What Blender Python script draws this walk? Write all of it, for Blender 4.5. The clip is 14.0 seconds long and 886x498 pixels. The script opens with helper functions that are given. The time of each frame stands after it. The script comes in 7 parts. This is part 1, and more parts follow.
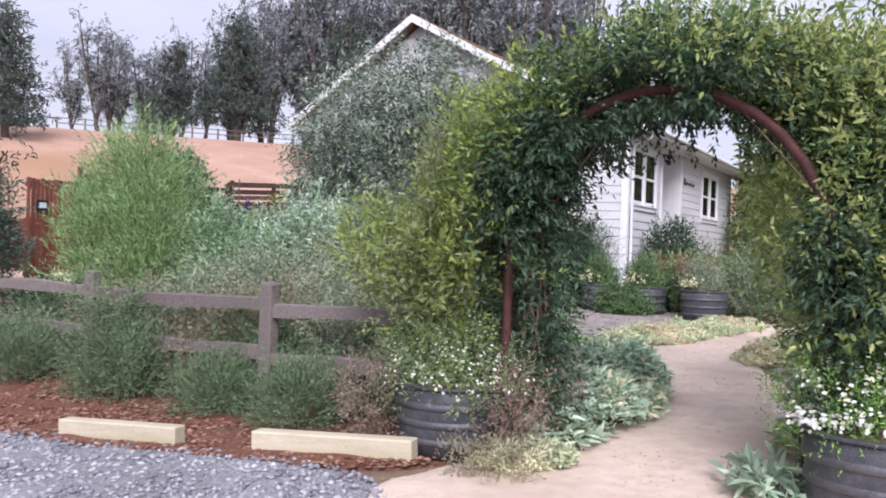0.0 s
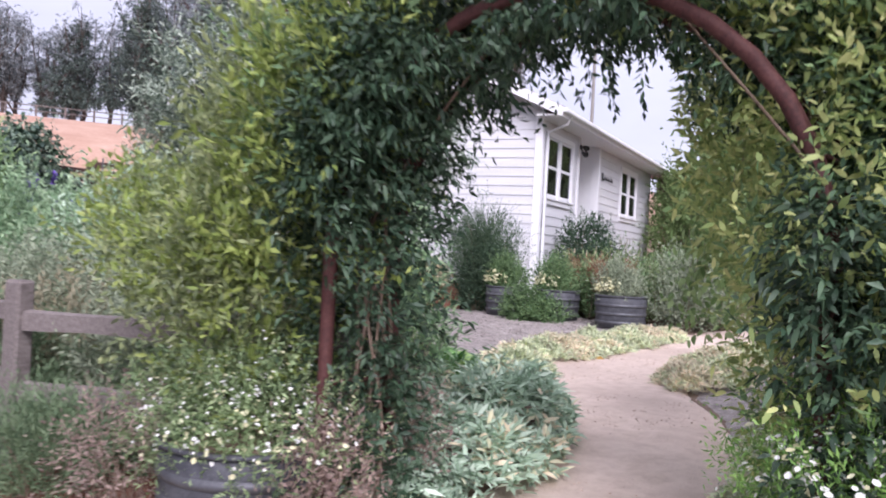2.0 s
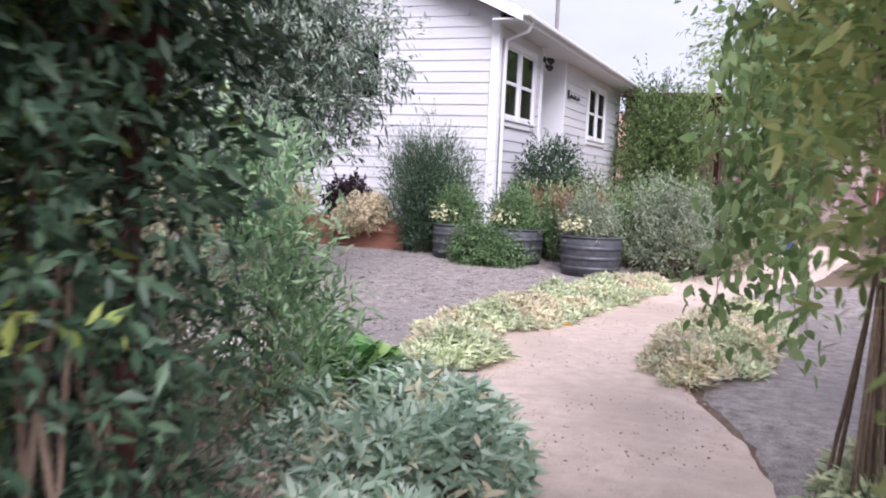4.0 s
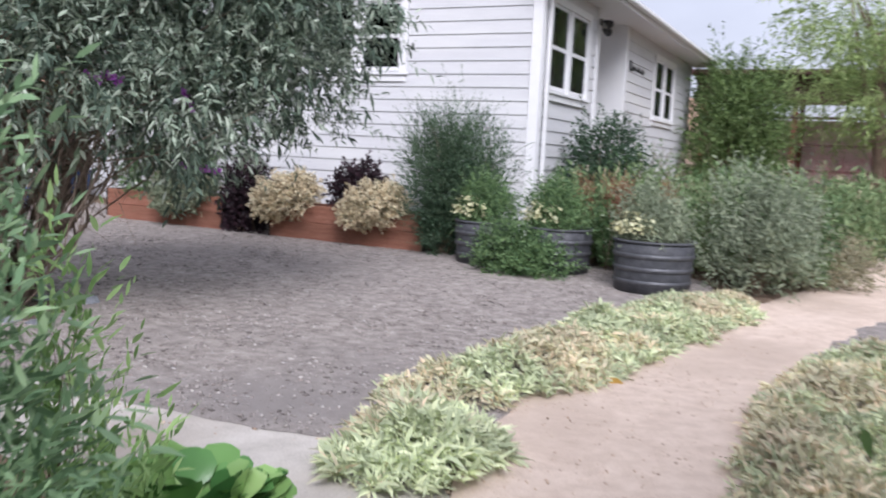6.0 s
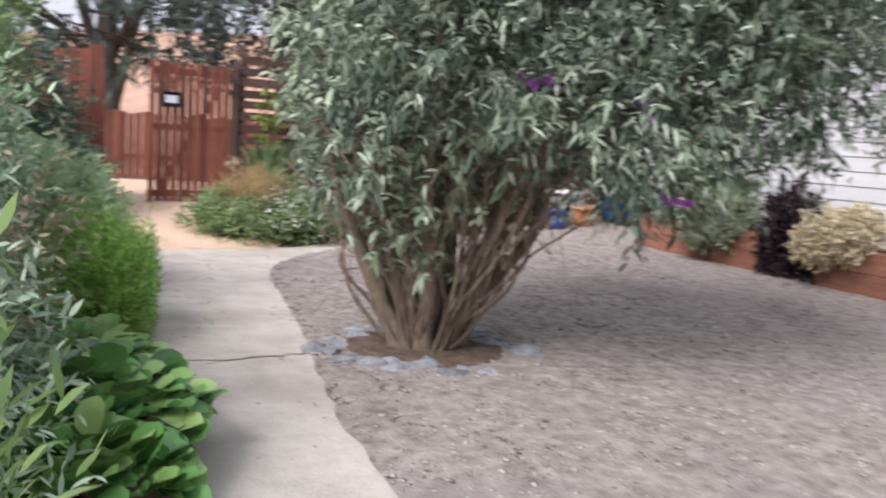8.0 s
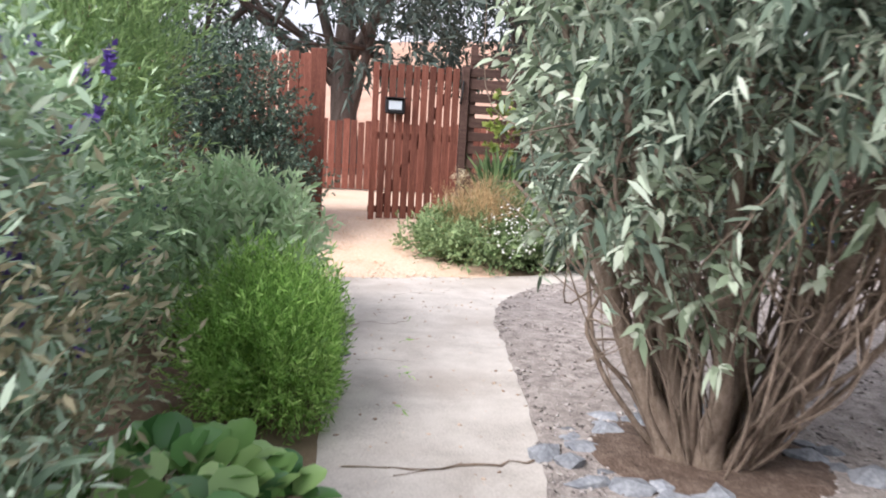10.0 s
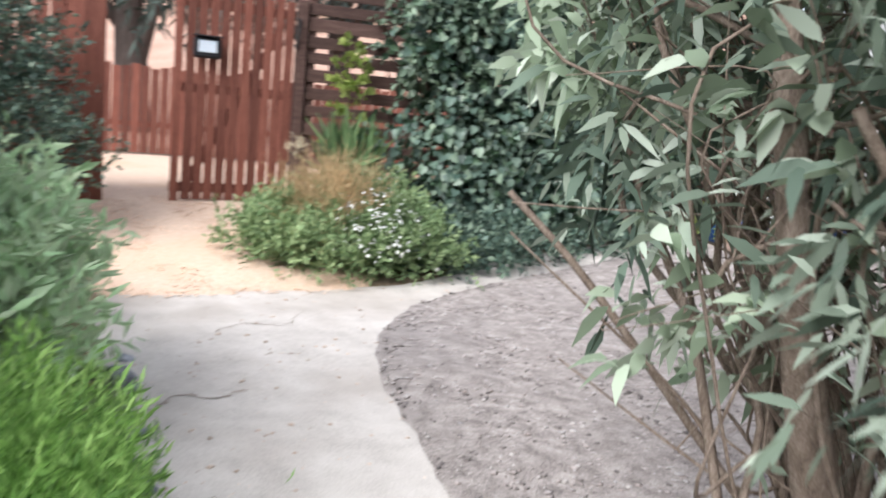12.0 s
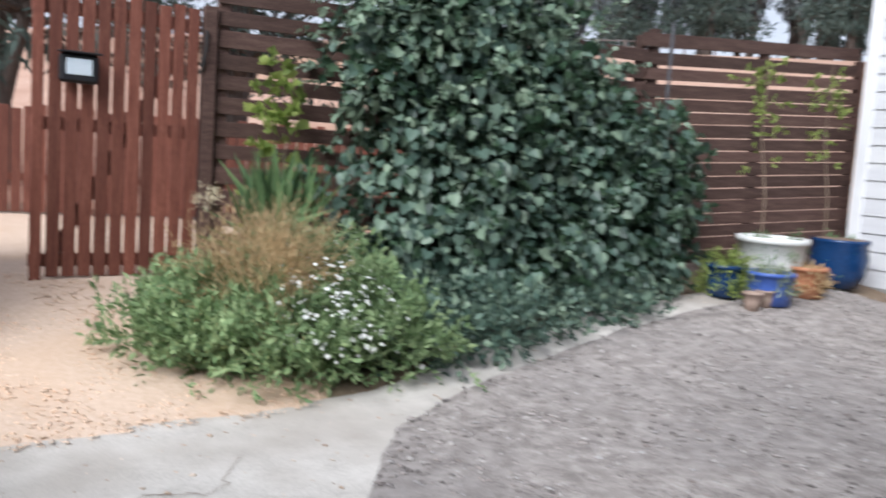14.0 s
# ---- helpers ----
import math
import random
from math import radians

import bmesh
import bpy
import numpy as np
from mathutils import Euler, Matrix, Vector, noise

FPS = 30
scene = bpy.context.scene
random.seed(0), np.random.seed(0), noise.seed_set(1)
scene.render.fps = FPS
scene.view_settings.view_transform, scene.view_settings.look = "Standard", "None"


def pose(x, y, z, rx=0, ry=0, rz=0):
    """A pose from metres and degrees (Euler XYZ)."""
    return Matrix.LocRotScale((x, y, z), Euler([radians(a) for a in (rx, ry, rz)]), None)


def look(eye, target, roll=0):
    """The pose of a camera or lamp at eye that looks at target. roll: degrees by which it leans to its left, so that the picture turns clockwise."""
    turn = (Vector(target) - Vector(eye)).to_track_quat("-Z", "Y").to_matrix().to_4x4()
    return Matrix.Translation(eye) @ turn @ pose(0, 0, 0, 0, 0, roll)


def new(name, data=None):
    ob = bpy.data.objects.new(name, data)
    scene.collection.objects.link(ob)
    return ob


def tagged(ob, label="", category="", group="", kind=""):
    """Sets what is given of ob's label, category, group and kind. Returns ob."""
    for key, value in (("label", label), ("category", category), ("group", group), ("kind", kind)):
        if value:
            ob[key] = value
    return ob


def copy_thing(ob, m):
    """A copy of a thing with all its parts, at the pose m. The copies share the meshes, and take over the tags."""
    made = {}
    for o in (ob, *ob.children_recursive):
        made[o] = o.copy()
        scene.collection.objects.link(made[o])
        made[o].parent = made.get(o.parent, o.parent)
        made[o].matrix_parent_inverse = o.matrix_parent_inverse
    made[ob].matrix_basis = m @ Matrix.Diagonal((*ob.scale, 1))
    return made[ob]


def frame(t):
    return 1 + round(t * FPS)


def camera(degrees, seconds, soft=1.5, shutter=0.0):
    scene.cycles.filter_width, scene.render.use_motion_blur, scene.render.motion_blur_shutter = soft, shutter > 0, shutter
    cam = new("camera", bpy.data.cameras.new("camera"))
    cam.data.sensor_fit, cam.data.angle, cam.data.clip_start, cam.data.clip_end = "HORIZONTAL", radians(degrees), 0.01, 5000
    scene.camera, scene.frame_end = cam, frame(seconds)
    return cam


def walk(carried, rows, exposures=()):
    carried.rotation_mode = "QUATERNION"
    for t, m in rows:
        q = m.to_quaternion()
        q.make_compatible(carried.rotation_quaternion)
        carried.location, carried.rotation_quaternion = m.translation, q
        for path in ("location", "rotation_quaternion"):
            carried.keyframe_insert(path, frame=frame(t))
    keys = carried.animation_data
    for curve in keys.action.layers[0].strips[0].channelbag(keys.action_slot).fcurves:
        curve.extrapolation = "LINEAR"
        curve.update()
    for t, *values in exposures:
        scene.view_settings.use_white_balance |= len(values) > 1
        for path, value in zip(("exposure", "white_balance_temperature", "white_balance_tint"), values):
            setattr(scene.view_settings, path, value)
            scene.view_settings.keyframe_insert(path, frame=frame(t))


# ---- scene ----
cam = camera(55.12, 14.0, soft=1.9, shutter=0.5)
PATH = [  # seconds, x, y, z, yaw, pitch, roll
    (0.0, 0.000, -0.355, 1.265, 30.12, 0.03, -1.86),
    (0.5, -0.118, 0.087, 1.256, 29.81, 0.15, -1.85),
    (1.0, -0.218, 0.594, 1.267, 29.50, 0.54, -1.76),
    (1.5, -0.407, 1.163, 1.280, 27.01, 0.71, -2.46),
    (2.0, -0.508, 1.765, 1.243, 24.84, 0.11, -3.00),
    (2.5, -0.649, 2.309, 1.210, 24.20, -0.87, -2.84),
    (3.0, -0.821, 2.858, 1.274, 22.49, -2.55, -2.85),
    (5.5, -1.611, 6.045, 1.487, 22.60, -6.51, -2.41),
    (6.0, -1.719, 6.655, 1.434, 26.60, -6.25, -2.86),
    (6.5, -1.818, 7.237, 1.449, 33.01, -5.90, -3.45),
    (7.0, -1.926, 7.775, 1.482, 42.53, -5.94, -3.31),
    (7.5, -2.183, 8.265, 1.428, 54.14, -6.16, -3.29),
    (8.0, -2.446, 8.657, 1.472, 65.69, -6.92, -3.80),
    (8.5, -2.668, 8.976, 1.531, 76.02, -7.16, -3.52),
    (9.0, -3.054, 9.115, 1.514, 81.83, -7.35, -2.98),
    (11.5, -6.202, 9.158, 1.507, 76.41, -9.94, -5.30),
    (12.0, -6.774, 9.188, 1.494, 68.10, -9.30, -5.28),
    (12.5, -7.283, 9.230, 1.517, 61.26, -8.42, -4.95),
    (13.0, -7.779, 9.270, 1.484, 55.72, -7.41, -4.73),
    (13.5, -8.313, 9.359, 1.402, 55.50, -6.39, -4.95),
    (14.0, -8.834, 9.479, 1.409, 60.87, -5.97, -3.80),
]
walk(cam, [(t, pose(x, y, z, 90 + pitch, roll, yaw)) for t, x, y, z, yaw, pitch, roll in PATH],
     exposures=[(0, 0.95, 6080, 21), (1.5, 1.05, 6030, 24), (3.0, 1.15, 6000, 27), (5.5, 0.98, 6000, 18), (7.0, 0.75, 6150, 14), (8.0, 1.05, 6400, 16), (9.0, 1.38, 6450, 17), (11.5, 1.42, 6200, 12), (13.0, 1.15, 6050, 11), (14.0, 0.98, 5950, 9)])

# ---- world and sun: an overcast, bright sky ----
world = bpy.data.worlds.new("overcast_sky")
scene.world = world
world.use_nodes = True
wn, wl = world.node_tree.nodes, world.node_tree.links
wn.clear()
w_out = wn.new("ShaderNodeOutputWorld")
w_bg = wn.new("ShaderNodeBackground")
w_sky = wn.new("ShaderNodeTexSky")
w_sky.sky_type, w_sky.sun_disc = "NISHITA", False
w_sky.sun_elevation, w_sky.sun_rotation = radians(52), radians(150)
w_sky.air_density, w_sky.dust_density = 1.0, 3.0
w_co = wn.new("ShaderNodeTexCoord")
w_map = wn.new("ShaderNodeMapping")
w_map.inputs["Scale"].default_value = (2.2, 2.2, 5.0)
w_noise = wn.new("ShaderNodeTexNoise")
w_noise.inputs["Scale"].default_value, w_noise.inputs["Detail"].default_value = 1.6, 5.0
w_ramp = wn.new("ShaderNodeValToRGB")
w_ramp.color_ramp.elements[0].position, w_ramp.color_ramp.elements[0].color = 0.32, (3.82, 3.9, 4.3, 1)
w_ramp.color_ramp.elements[1].position, w_ramp.color_ramp.elements[1].color = 0.68, (4.85, 4.98, 5.4, 1)
w_mix = wn.new("ShaderNodeMix")
w_mix.data_type = "RGBA"
w_mix.inputs["Factor"].default_value = 0.88
wl.new(w_co.outputs["Generated"], w_map.inputs["Vector"])
wl.new(w_map.outputs["Vector"], w_noise.inputs["Vector"])
wl.new(w_noise.outputs["Fac"], w_ramp.inputs["Fac"])
wl.new(w_sky.outputs["Color"], w_mix.inputs[6])
wl.new(w_ramp.outputs["Color"], w_mix.inputs[7])
wl.new(w_mix.outputs[2], w_bg.inputs["Color"])
w_bg.inputs["Strength"].default_value = 0.10
wl.new(w_bg.outputs["Background"], w_out.inputs["Surface"])

sun_data = bpy.data.lights.new("sun", "SUN")
sun_data.energy, sun_data.angle, sun_data.color = 2.45, radians(35), (1.0, 0.975, 0.945)
sun = new("sun", sun_data)
sun.matrix_world = look((6, -8, 16), (-4, 8, 0))

# ---- helpers ----
rng = np.random.default_rng(7)


def smooth(a, b, v):
    u = np.clip((np.asarray(v, float) - a) / (b - a), 0, 1)
    return u * u * (3 - 2 * u)


def height(x, y):
    """The lie of the land: the car park below, the court, the rise to the gate, the hill behind."""
    x, y = np.asarray(x, float), np.asarray(y, float)
    z = -0.2 + 0.2 * smooth(5.0, 9.5, y) + 0.1 * smooth(13, 17, y)
    z = z - 0.16 * smooth(2.5, 6.5, -x) * (1 - smooth(5.0, 8.5, y))
    z = z + 0.38 * smooth(12.6, 15.6, -x) * smooth(3, 8, y)
    u = -0.766 * x + 0.643 * y
    z = z + 11.6 * smooth(30, 96, u) * smooth(0, 30, -x) + 0.012 * np.clip(u - 96, 0, 60)
    return z


def h1(x, y):
    return float(height(x, y))


def mesh_ob(name, verts, faces, mat, parent=None, label="", smooth_shade=False):
    me = bpy.data.meshes.new(name)
    verts = np.asarray(verts, np.float32)
    if isinstance(faces, np.ndarray):
        n, k = faces.shape
        me.vertices.add(len(verts))
        me.vertices.foreach_set("co", verts.ravel())
        me.loops.add(n * k)
        me.loops.foreach_set("vertex_index", faces.astype(np.int32).ravel())
        me.polygons.add(n)
        me.polygons.foreach_set("loop_start", np.arange(0, n * k, k, dtype=np.int32))
        me.polygons.foreach_set("loop_total", np.full(n, k, np.int32))
        me.update(calc_edges=True)
        me.validate()
    else:
        me.from_pydata(verts.tolist(), [], faces)
    if smooth_shade:
        me.polygons.foreach_set("use_smooth", np.ones(len(me.polygons), bool))
    me.materials.append(mat)
    ob = new(name, me)
    if parent:
        ob.parent = parent
    if label:
        ob["label"] = label
    return ob


def part(name, bm, mat, parent=None, label="", smooth_shade=False):
    me = bpy.data.meshes.new(name)
    bm.normal_update()
    bm.to_mesh(me)
    bm.free()
    if smooth_shade:
        me.polygons.foreach_set("use_smooth", np.ones(len(me.polygons), bool))
    me.materials.append(mat)
    ob = new(name, me)
    if parent:
        ob.parent = parent
    if label:
        ob["label"] = label
    return ob


def thing(name, loc, label, category, group="", kind="", rz=0):
    ob = new(name)
    ob.empty_display_size = 0.2
    ob.matrix_basis = pose(*loc, 0, 0, rz)
    return tagged(ob, label, category, group, kind)


def box(bm, lo, hi, bevel=0.0, m=None):
    """A box between two corners, its edges rounded."""
    lo, hi = Vector(lo), Vector(hi)
    got = bmesh.ops.create_cube(bm, size=1)["verts"]
    size, mid = hi - lo, (hi + lo) / 2
    bmesh.ops.transform(bm, matrix=Matrix.Translation(mid) @ Matrix.Diagonal((*size, 1)), verts=got)
    if bevel:
        edges = list({e for v in got for e in v.link_edges})
        got = bmesh.ops.bevel(bm, geom=edges, offset=bevel, segments=1, affect="EDGES")["verts"] or got
        got = list({v for v in bm.verts if v.is_valid and all(lo[i] - 1e-4 <= v.co[i] <= hi[i] + 1e-4 for i in range(3))})
    if m is not None:
        bmesh.ops.transform(bm, matrix=m, verts=got)
    return got


def box_ob(name, lo, hi, mat, parent=None, bevel=0.004, label="", m=None):
    bm = bmesh.new()
    box(bm, lo, hi, bevel, m)
    return part(name, bm, mat, parent, label)


def lathe(profile, sides=28, wobble=0.0, seed=0):
    """Vertices and faces of a turned body from (radius, z) pairs."""
    r2 = np.random.default_rng(seed)
    v, f = [], []
    ang = np.arange(sides) * 2 * math.pi / sides
    wob = 1 + wobble * (r2.random(sides) - 0.5)
    for r, z in profile:
        v += [(r * w * math.cos(a), r * w * math.sin(a), z) for a, w in zip(ang, wob)]
    for i in range(len(profile) - 1):
        for j in range(sides):
            k = (j + 1) % sides
            f.append((i * sides + j, i * sides + k, (i + 1) * sides + k, (i + 1) * sides + j))
    return v, f


def tubes(paths, sides=5):
    """One mesh of many bent tubes: each path is a list of (point, radius)."""
    vs, fs, base = [], [], 0
    for path in paths:
        pts = np.array([p for p, _ in path], float)
        rad = np.array([r for _, r in path], float)
        d = np.gradient(pts, axis=0)
        d /= np.linalg.norm(d, axis=1)[:, None] + 1e-9
        ref = np.eye(3)[np.argmin(np.abs(d).max(0))][None]
        a = np.cross(d, ref)
        a /= np.linalg.norm(a, axis=1)[:, None] + 1e-9
        b = np.cross(d, a)
        ang = np.arange(sides) * 2 * math.pi / sides
        ring = pts[:, None] + rad[:, None, None] * (np.cos(ang)[None, :, None] * a[:, None] + np.sin(ang)[None, :, None] * b[:, None])
        vs.append(ring.reshape(-1, 3))
        n = len(pts)
        i, j = np.meshgrid(np.arange(n - 1), np.arange(sides), indexing="ij")
        k = (j + 1) % sides
        fs.append(np.stack([i * sides + j, i * sides + k, (i + 1) * sides + k, (i + 1) * sides + j], -1).reshape(-1, 4) + base)
        base += n * sides
    return np.concatenate(vs), np.concatenate(fs)


def bend(path, k=5):
    """The same path of (point, radius), rounded through its points."""
    p = np.array([a for a, _ in path], float)
    r = np.array([b for _, b in path], float)
    ext = np.vstack([2 * p[0] - p[1], p, 2 * p[-1] - p[-2]])
    out = []
    for i in range(len(p) - 1):
        a, b, c, d = ext[i:i + 4]
        for j in range(k):
            t = j / k
            out.append((0.5 * (2 * b + (c - a) * t + (2 * a - 5 * b + 4 * c - d) * t * t + (3 * b - a - 3 * c + d) * t ** 3), r[i] + (r[i + 1] - r[i]) * t))
    out.append((p[-1], r[-1]))
    return out


def unit(v):
    return v / (np.linalg.norm(v, axis=-1, keepdims=True) + 1e-9)


def leaf_mesh(name, pos, way, length, width, mat, parent=None, label="", wide_at=0.45, fold=0.25, droop=0.0, fine=False):
    """Separate folded leaves, two faces each: base, two flanks, tip; fine ones are longer ovals that bend."""
    n = len(pos)
    if fine:
        way = unit(way)
        side = unit(np.cross(way, np.array([0, 0, 1.0]) + rng.normal(size=(n, 3)) * 0.7))
        up = np.cross(side, way)
        ln, wd = np.broadcast_to(length, n)[:, None], np.broadcast_to(width, n)[:, None]
        curl = (droop + 0.25 * rng.random((n, 1))) * ln
        def at(f, w):
            return pos + way * ln * f + np.array([0, 0, -1.0]) * curl * f * f + up * wd * 0.12 * abs(w) + side * wd * 0.5 * w
        v = np.stack([at(0, 0), at(0.22, 0.8), at(0.22, -0.8), at(0.58, 0.85), at(0.58, -0.85), at(1.0, 0)], 1).reshape(-1, 3)
        i = np.arange(n)[:, None] * 6
        f = np.concatenate([i + np.array([t]) for t in ((0, 1, 2), (2, 1, 3), (2, 3, 4), (4, 3, 5))], 1).reshape(-1, 3)
        return mesh_ob(name, v, f, mat, parent, label, smooth_shade=True)
    way = unit(way)
    side = unit(np.cross(way, rng.normal(size=(n, 3))))
    up = np.cross(side, way)
    length, width = np.broadcast_to(length, n)[:, None], np.broadcast_to(width, n)[:, None]
    tip = pos + way * length + np.array([0, 0, -1.0]) * (droop * length)
    mid = pos + way * length * wide_at + up * width * fold
    v = np.stack([pos, mid + side * width / 2, tip, mid - side * width / 2], 1).reshape(-1, 3)
    v = np.where(np.isfinite(v), v, 0)
    i = np.arange(n)[:, None] * 4
    f = np.concatenate([i + np.array([[0, 1, 2]]), i + np.array([[0, 2, 3]])], 1).reshape(-1, 3)
    return mesh_ob(name, v, f, mat, parent, label)


def sprigs(pos, way, span, count, lean=0.8):
    """Leaves along twigs: leaf bases and leaf ways for twigs that start at pos and run along way."""
    n = len(pos)
    f = (np.arange(count) + rng.random((n, count))) / count
    span = np.broadcast_to(span, n)
    p = pos[:, None] + way[:, None] * (f * span[:, None])[..., None]
    r = rng.normal(size=(n, count, 3))
    w = way[:, None] * 0.75 + unit(r) * lean
    return p.reshape(-1, 3), unit(w.reshape(-1, 3))


def blob_points(blobs, n, shell=0.35):
    """Points towards the outside of lumpy ellipsoids (x, y, z, rx, ry, rz), with the outward way at each."""
    b = np.array(blobs, float)
    area = (b[:, 3] * b[:, 4] * b[:, 5]) ** (2 / 3)
    m = int(n * 1.7) + 1
    pick = rng.choice(len(b), m, p=area / area.sum())
    d = unit(rng.normal(size=(m, 3)))
    # leaves gather in clumps with hollows between them
    g = d * b[pick, 3:] / np.clip(b[pick, 3:].mean(1, keepdims=True), 0.2, 9) * 5.2
    clump = np.sin(g[:, 0] * 1.3 + pick) * np.sin(g[:, 1] * 1.7 + 2 * pick) + np.sin(g[:, 2] * 1.6 + 3 * pick) * np.sin(g[:, 0] + g[:, 1])
    keep = np.sort(np.argsort(-clump + rng.normal(size=m) * 0.75)[:n])
    pick, d, clump = pick[keep], d[keep], clump[keep]
    r = rng.random(n) ** shell * (1 + 0.1 * clump)
    lump = 1 + 0.22 * np.sin(5 * d[:, 0] + pick) * np.sin(4 * d[:, 1] + 2 * pick) + 0.12 * rng.normal(size=n)
    p = b[pick, :3] + d * b[pick, 3:] * (r * lump)[:, None]
    return p, unit(d / b[pick, 3:])


def stems_to(points, base, r0=0.012, spread=0.12, sag=0.0):
    """Bent stems from a base up to points."""
    out = []
    for p in points:
        b = np.array(base) + np.append(rng.normal(size=2) * spread, 0)
        m = (b * 0.55 + np.array(p) * 0.45) + np.append((np.array(p) - b)[:2] * -0.12, 0.08 * np.linalg.norm(p - b))
        out.append([(b, r0), (m, r0 * 0.75), (np.array(p), r0 * 0.35)])
    return out


# ---- materials ----
def mat_new(name):
    m = bpy.data.materials.new(name)
    m.use_nodes = True
    nt = m.node_tree
    nt.nodes.clear()
    out = nt.nodes.new("ShaderNodeOutputMaterial")
    bs = nt.nodes.new("ShaderNodeBsdfPrincipled")
    nt.links.new(bs.outputs[0], out.inputs[0])
    return m, nt, bs, out


def ramp_node(nt, stops):
    r = nt.nodes.new("ShaderNodeValToRGB")
    els = r.color_ramp.elements
    while len(els) < len(stops):
        els.new(0.5)
    for e, (p, c) in zip(els, stops):
        e.position, e.color = p, (*c, 1)
    return r


def surface(name, colours, scale=8.0, rough=0.8, bump=0.3, fine=60.0, stretch=(1, 1, 1), metal=0.0, stain=None, stain_scale=0.7, depth=0.01, piece=0.0, spec=0.3):
    """A two-scale procedural surface: colour by noise, fine grain, large stains, bump; piece: variation from object to object."""
    m, nt, bs, _ = mat_new(name)
    L = nt.links.new
    co = nt.nodes.new("ShaderNodeTexCoord")
    mp = nt.nodes.new("ShaderNodeMapping")
    mp.inputs["Scale"].default_value = stretch
    L(co.outputs["Object"], mp.inputs["Vector"])
    n1 = nt.nodes.new("ShaderNodeTexNoise")
    n1.inputs["Scale"].default_value, n1.inputs["Detail"].default_value, n1.inputs["Roughness"].default_value = scale, 6, 0.65
    n2 = nt.nodes.new("ShaderNodeTexNoise")
    n2.inputs["Scale"].default_value, n2.inputs["Detail"].default_value = fine, 3
    n3 = nt.nodes.new("ShaderNodeTexNoise")
    n3.inputs["Scale"].default_value, n3.inputs["Detail"].default_value = stain_scale, 4
    for n in (n1, n2, n3):
        L(mp.outputs[0], n.inputs["Vector"])
    mixv = nt.nodes.new("ShaderNodeMath")
    mixv.operation = "MULTIPLY_ADD"
    mixv.inputs[1].default_value = 0.45
    L(n2.outputs["Fac"], mixv.inputs[0])
    half = nt.nodes.new("ShaderNodeMath")
    half.operation = "MULTIPLY"
    half.inputs[1].default_value = 0.55
    L(n1.outputs["Fac"], half.inputs[0])
    L(half.outputs[0], mixv.inputs[2])
    k = len(colours)
    r = ramp_node(nt, [(0.33 + 0.34 * i / max(1, k - 1), c) for i, c in enumerate(colours)])
    L(mixv.outputs[0], r.inputs[0])
    col = r.outputs[0]
    if stain:
        mx = nt.nodes.new("ShaderNodeMix")
        mx.data_type = "RGBA"
        mr = nt.nodes.new("ShaderNodeMapRange")
        mr.inputs["From Min"].default_value, mr.inputs["From Max"].default_value = 0.48, 0.72
        L(n3.outputs["Fac"], mr.inputs["Value"])
        L(mr.outputs[0], mx.inputs["Factor"])
        L(col, mx.inputs[6])
        mx.inputs[7].default_value = (*stain, 1)
        col = mx.outputs[2]
    if piece:
        oi = nt.nodes.new("ShaderNodeObjectInfo")
        mr = nt.nodes.new("ShaderNodeMapRange")
        mr.inputs["To Min"].default_value, mr.inputs["To Max"].default_value = 1 - piece, 1 + piece
        L(oi.outputs["Random"], mr.inputs["Value"])
        hv = nt.nodes.new("ShaderNodeHueSaturation")
        L(mr.outputs[0], hv.inputs["Value"])
        L(col, hv.inputs["Color"])
        col = hv.outputs[0]
    L(col, bs.inputs["Base Color"])
    bs.inputs["Roughness"].default_value, bs.inputs["Metallic"].default_value = rough, metal
    bs.inputs["Specular IOR Level"].default_value = spec
    bp = nt.nodes.new("ShaderNodeBump")
    bp.inputs["Strength"].default_value, bp.inputs["Distance"].default_value = bump, depth
    L(mixv.outputs[0], bp.inputs["Height"])
    L(bp.outputs[0], bs.inputs["Normal"])
    return m


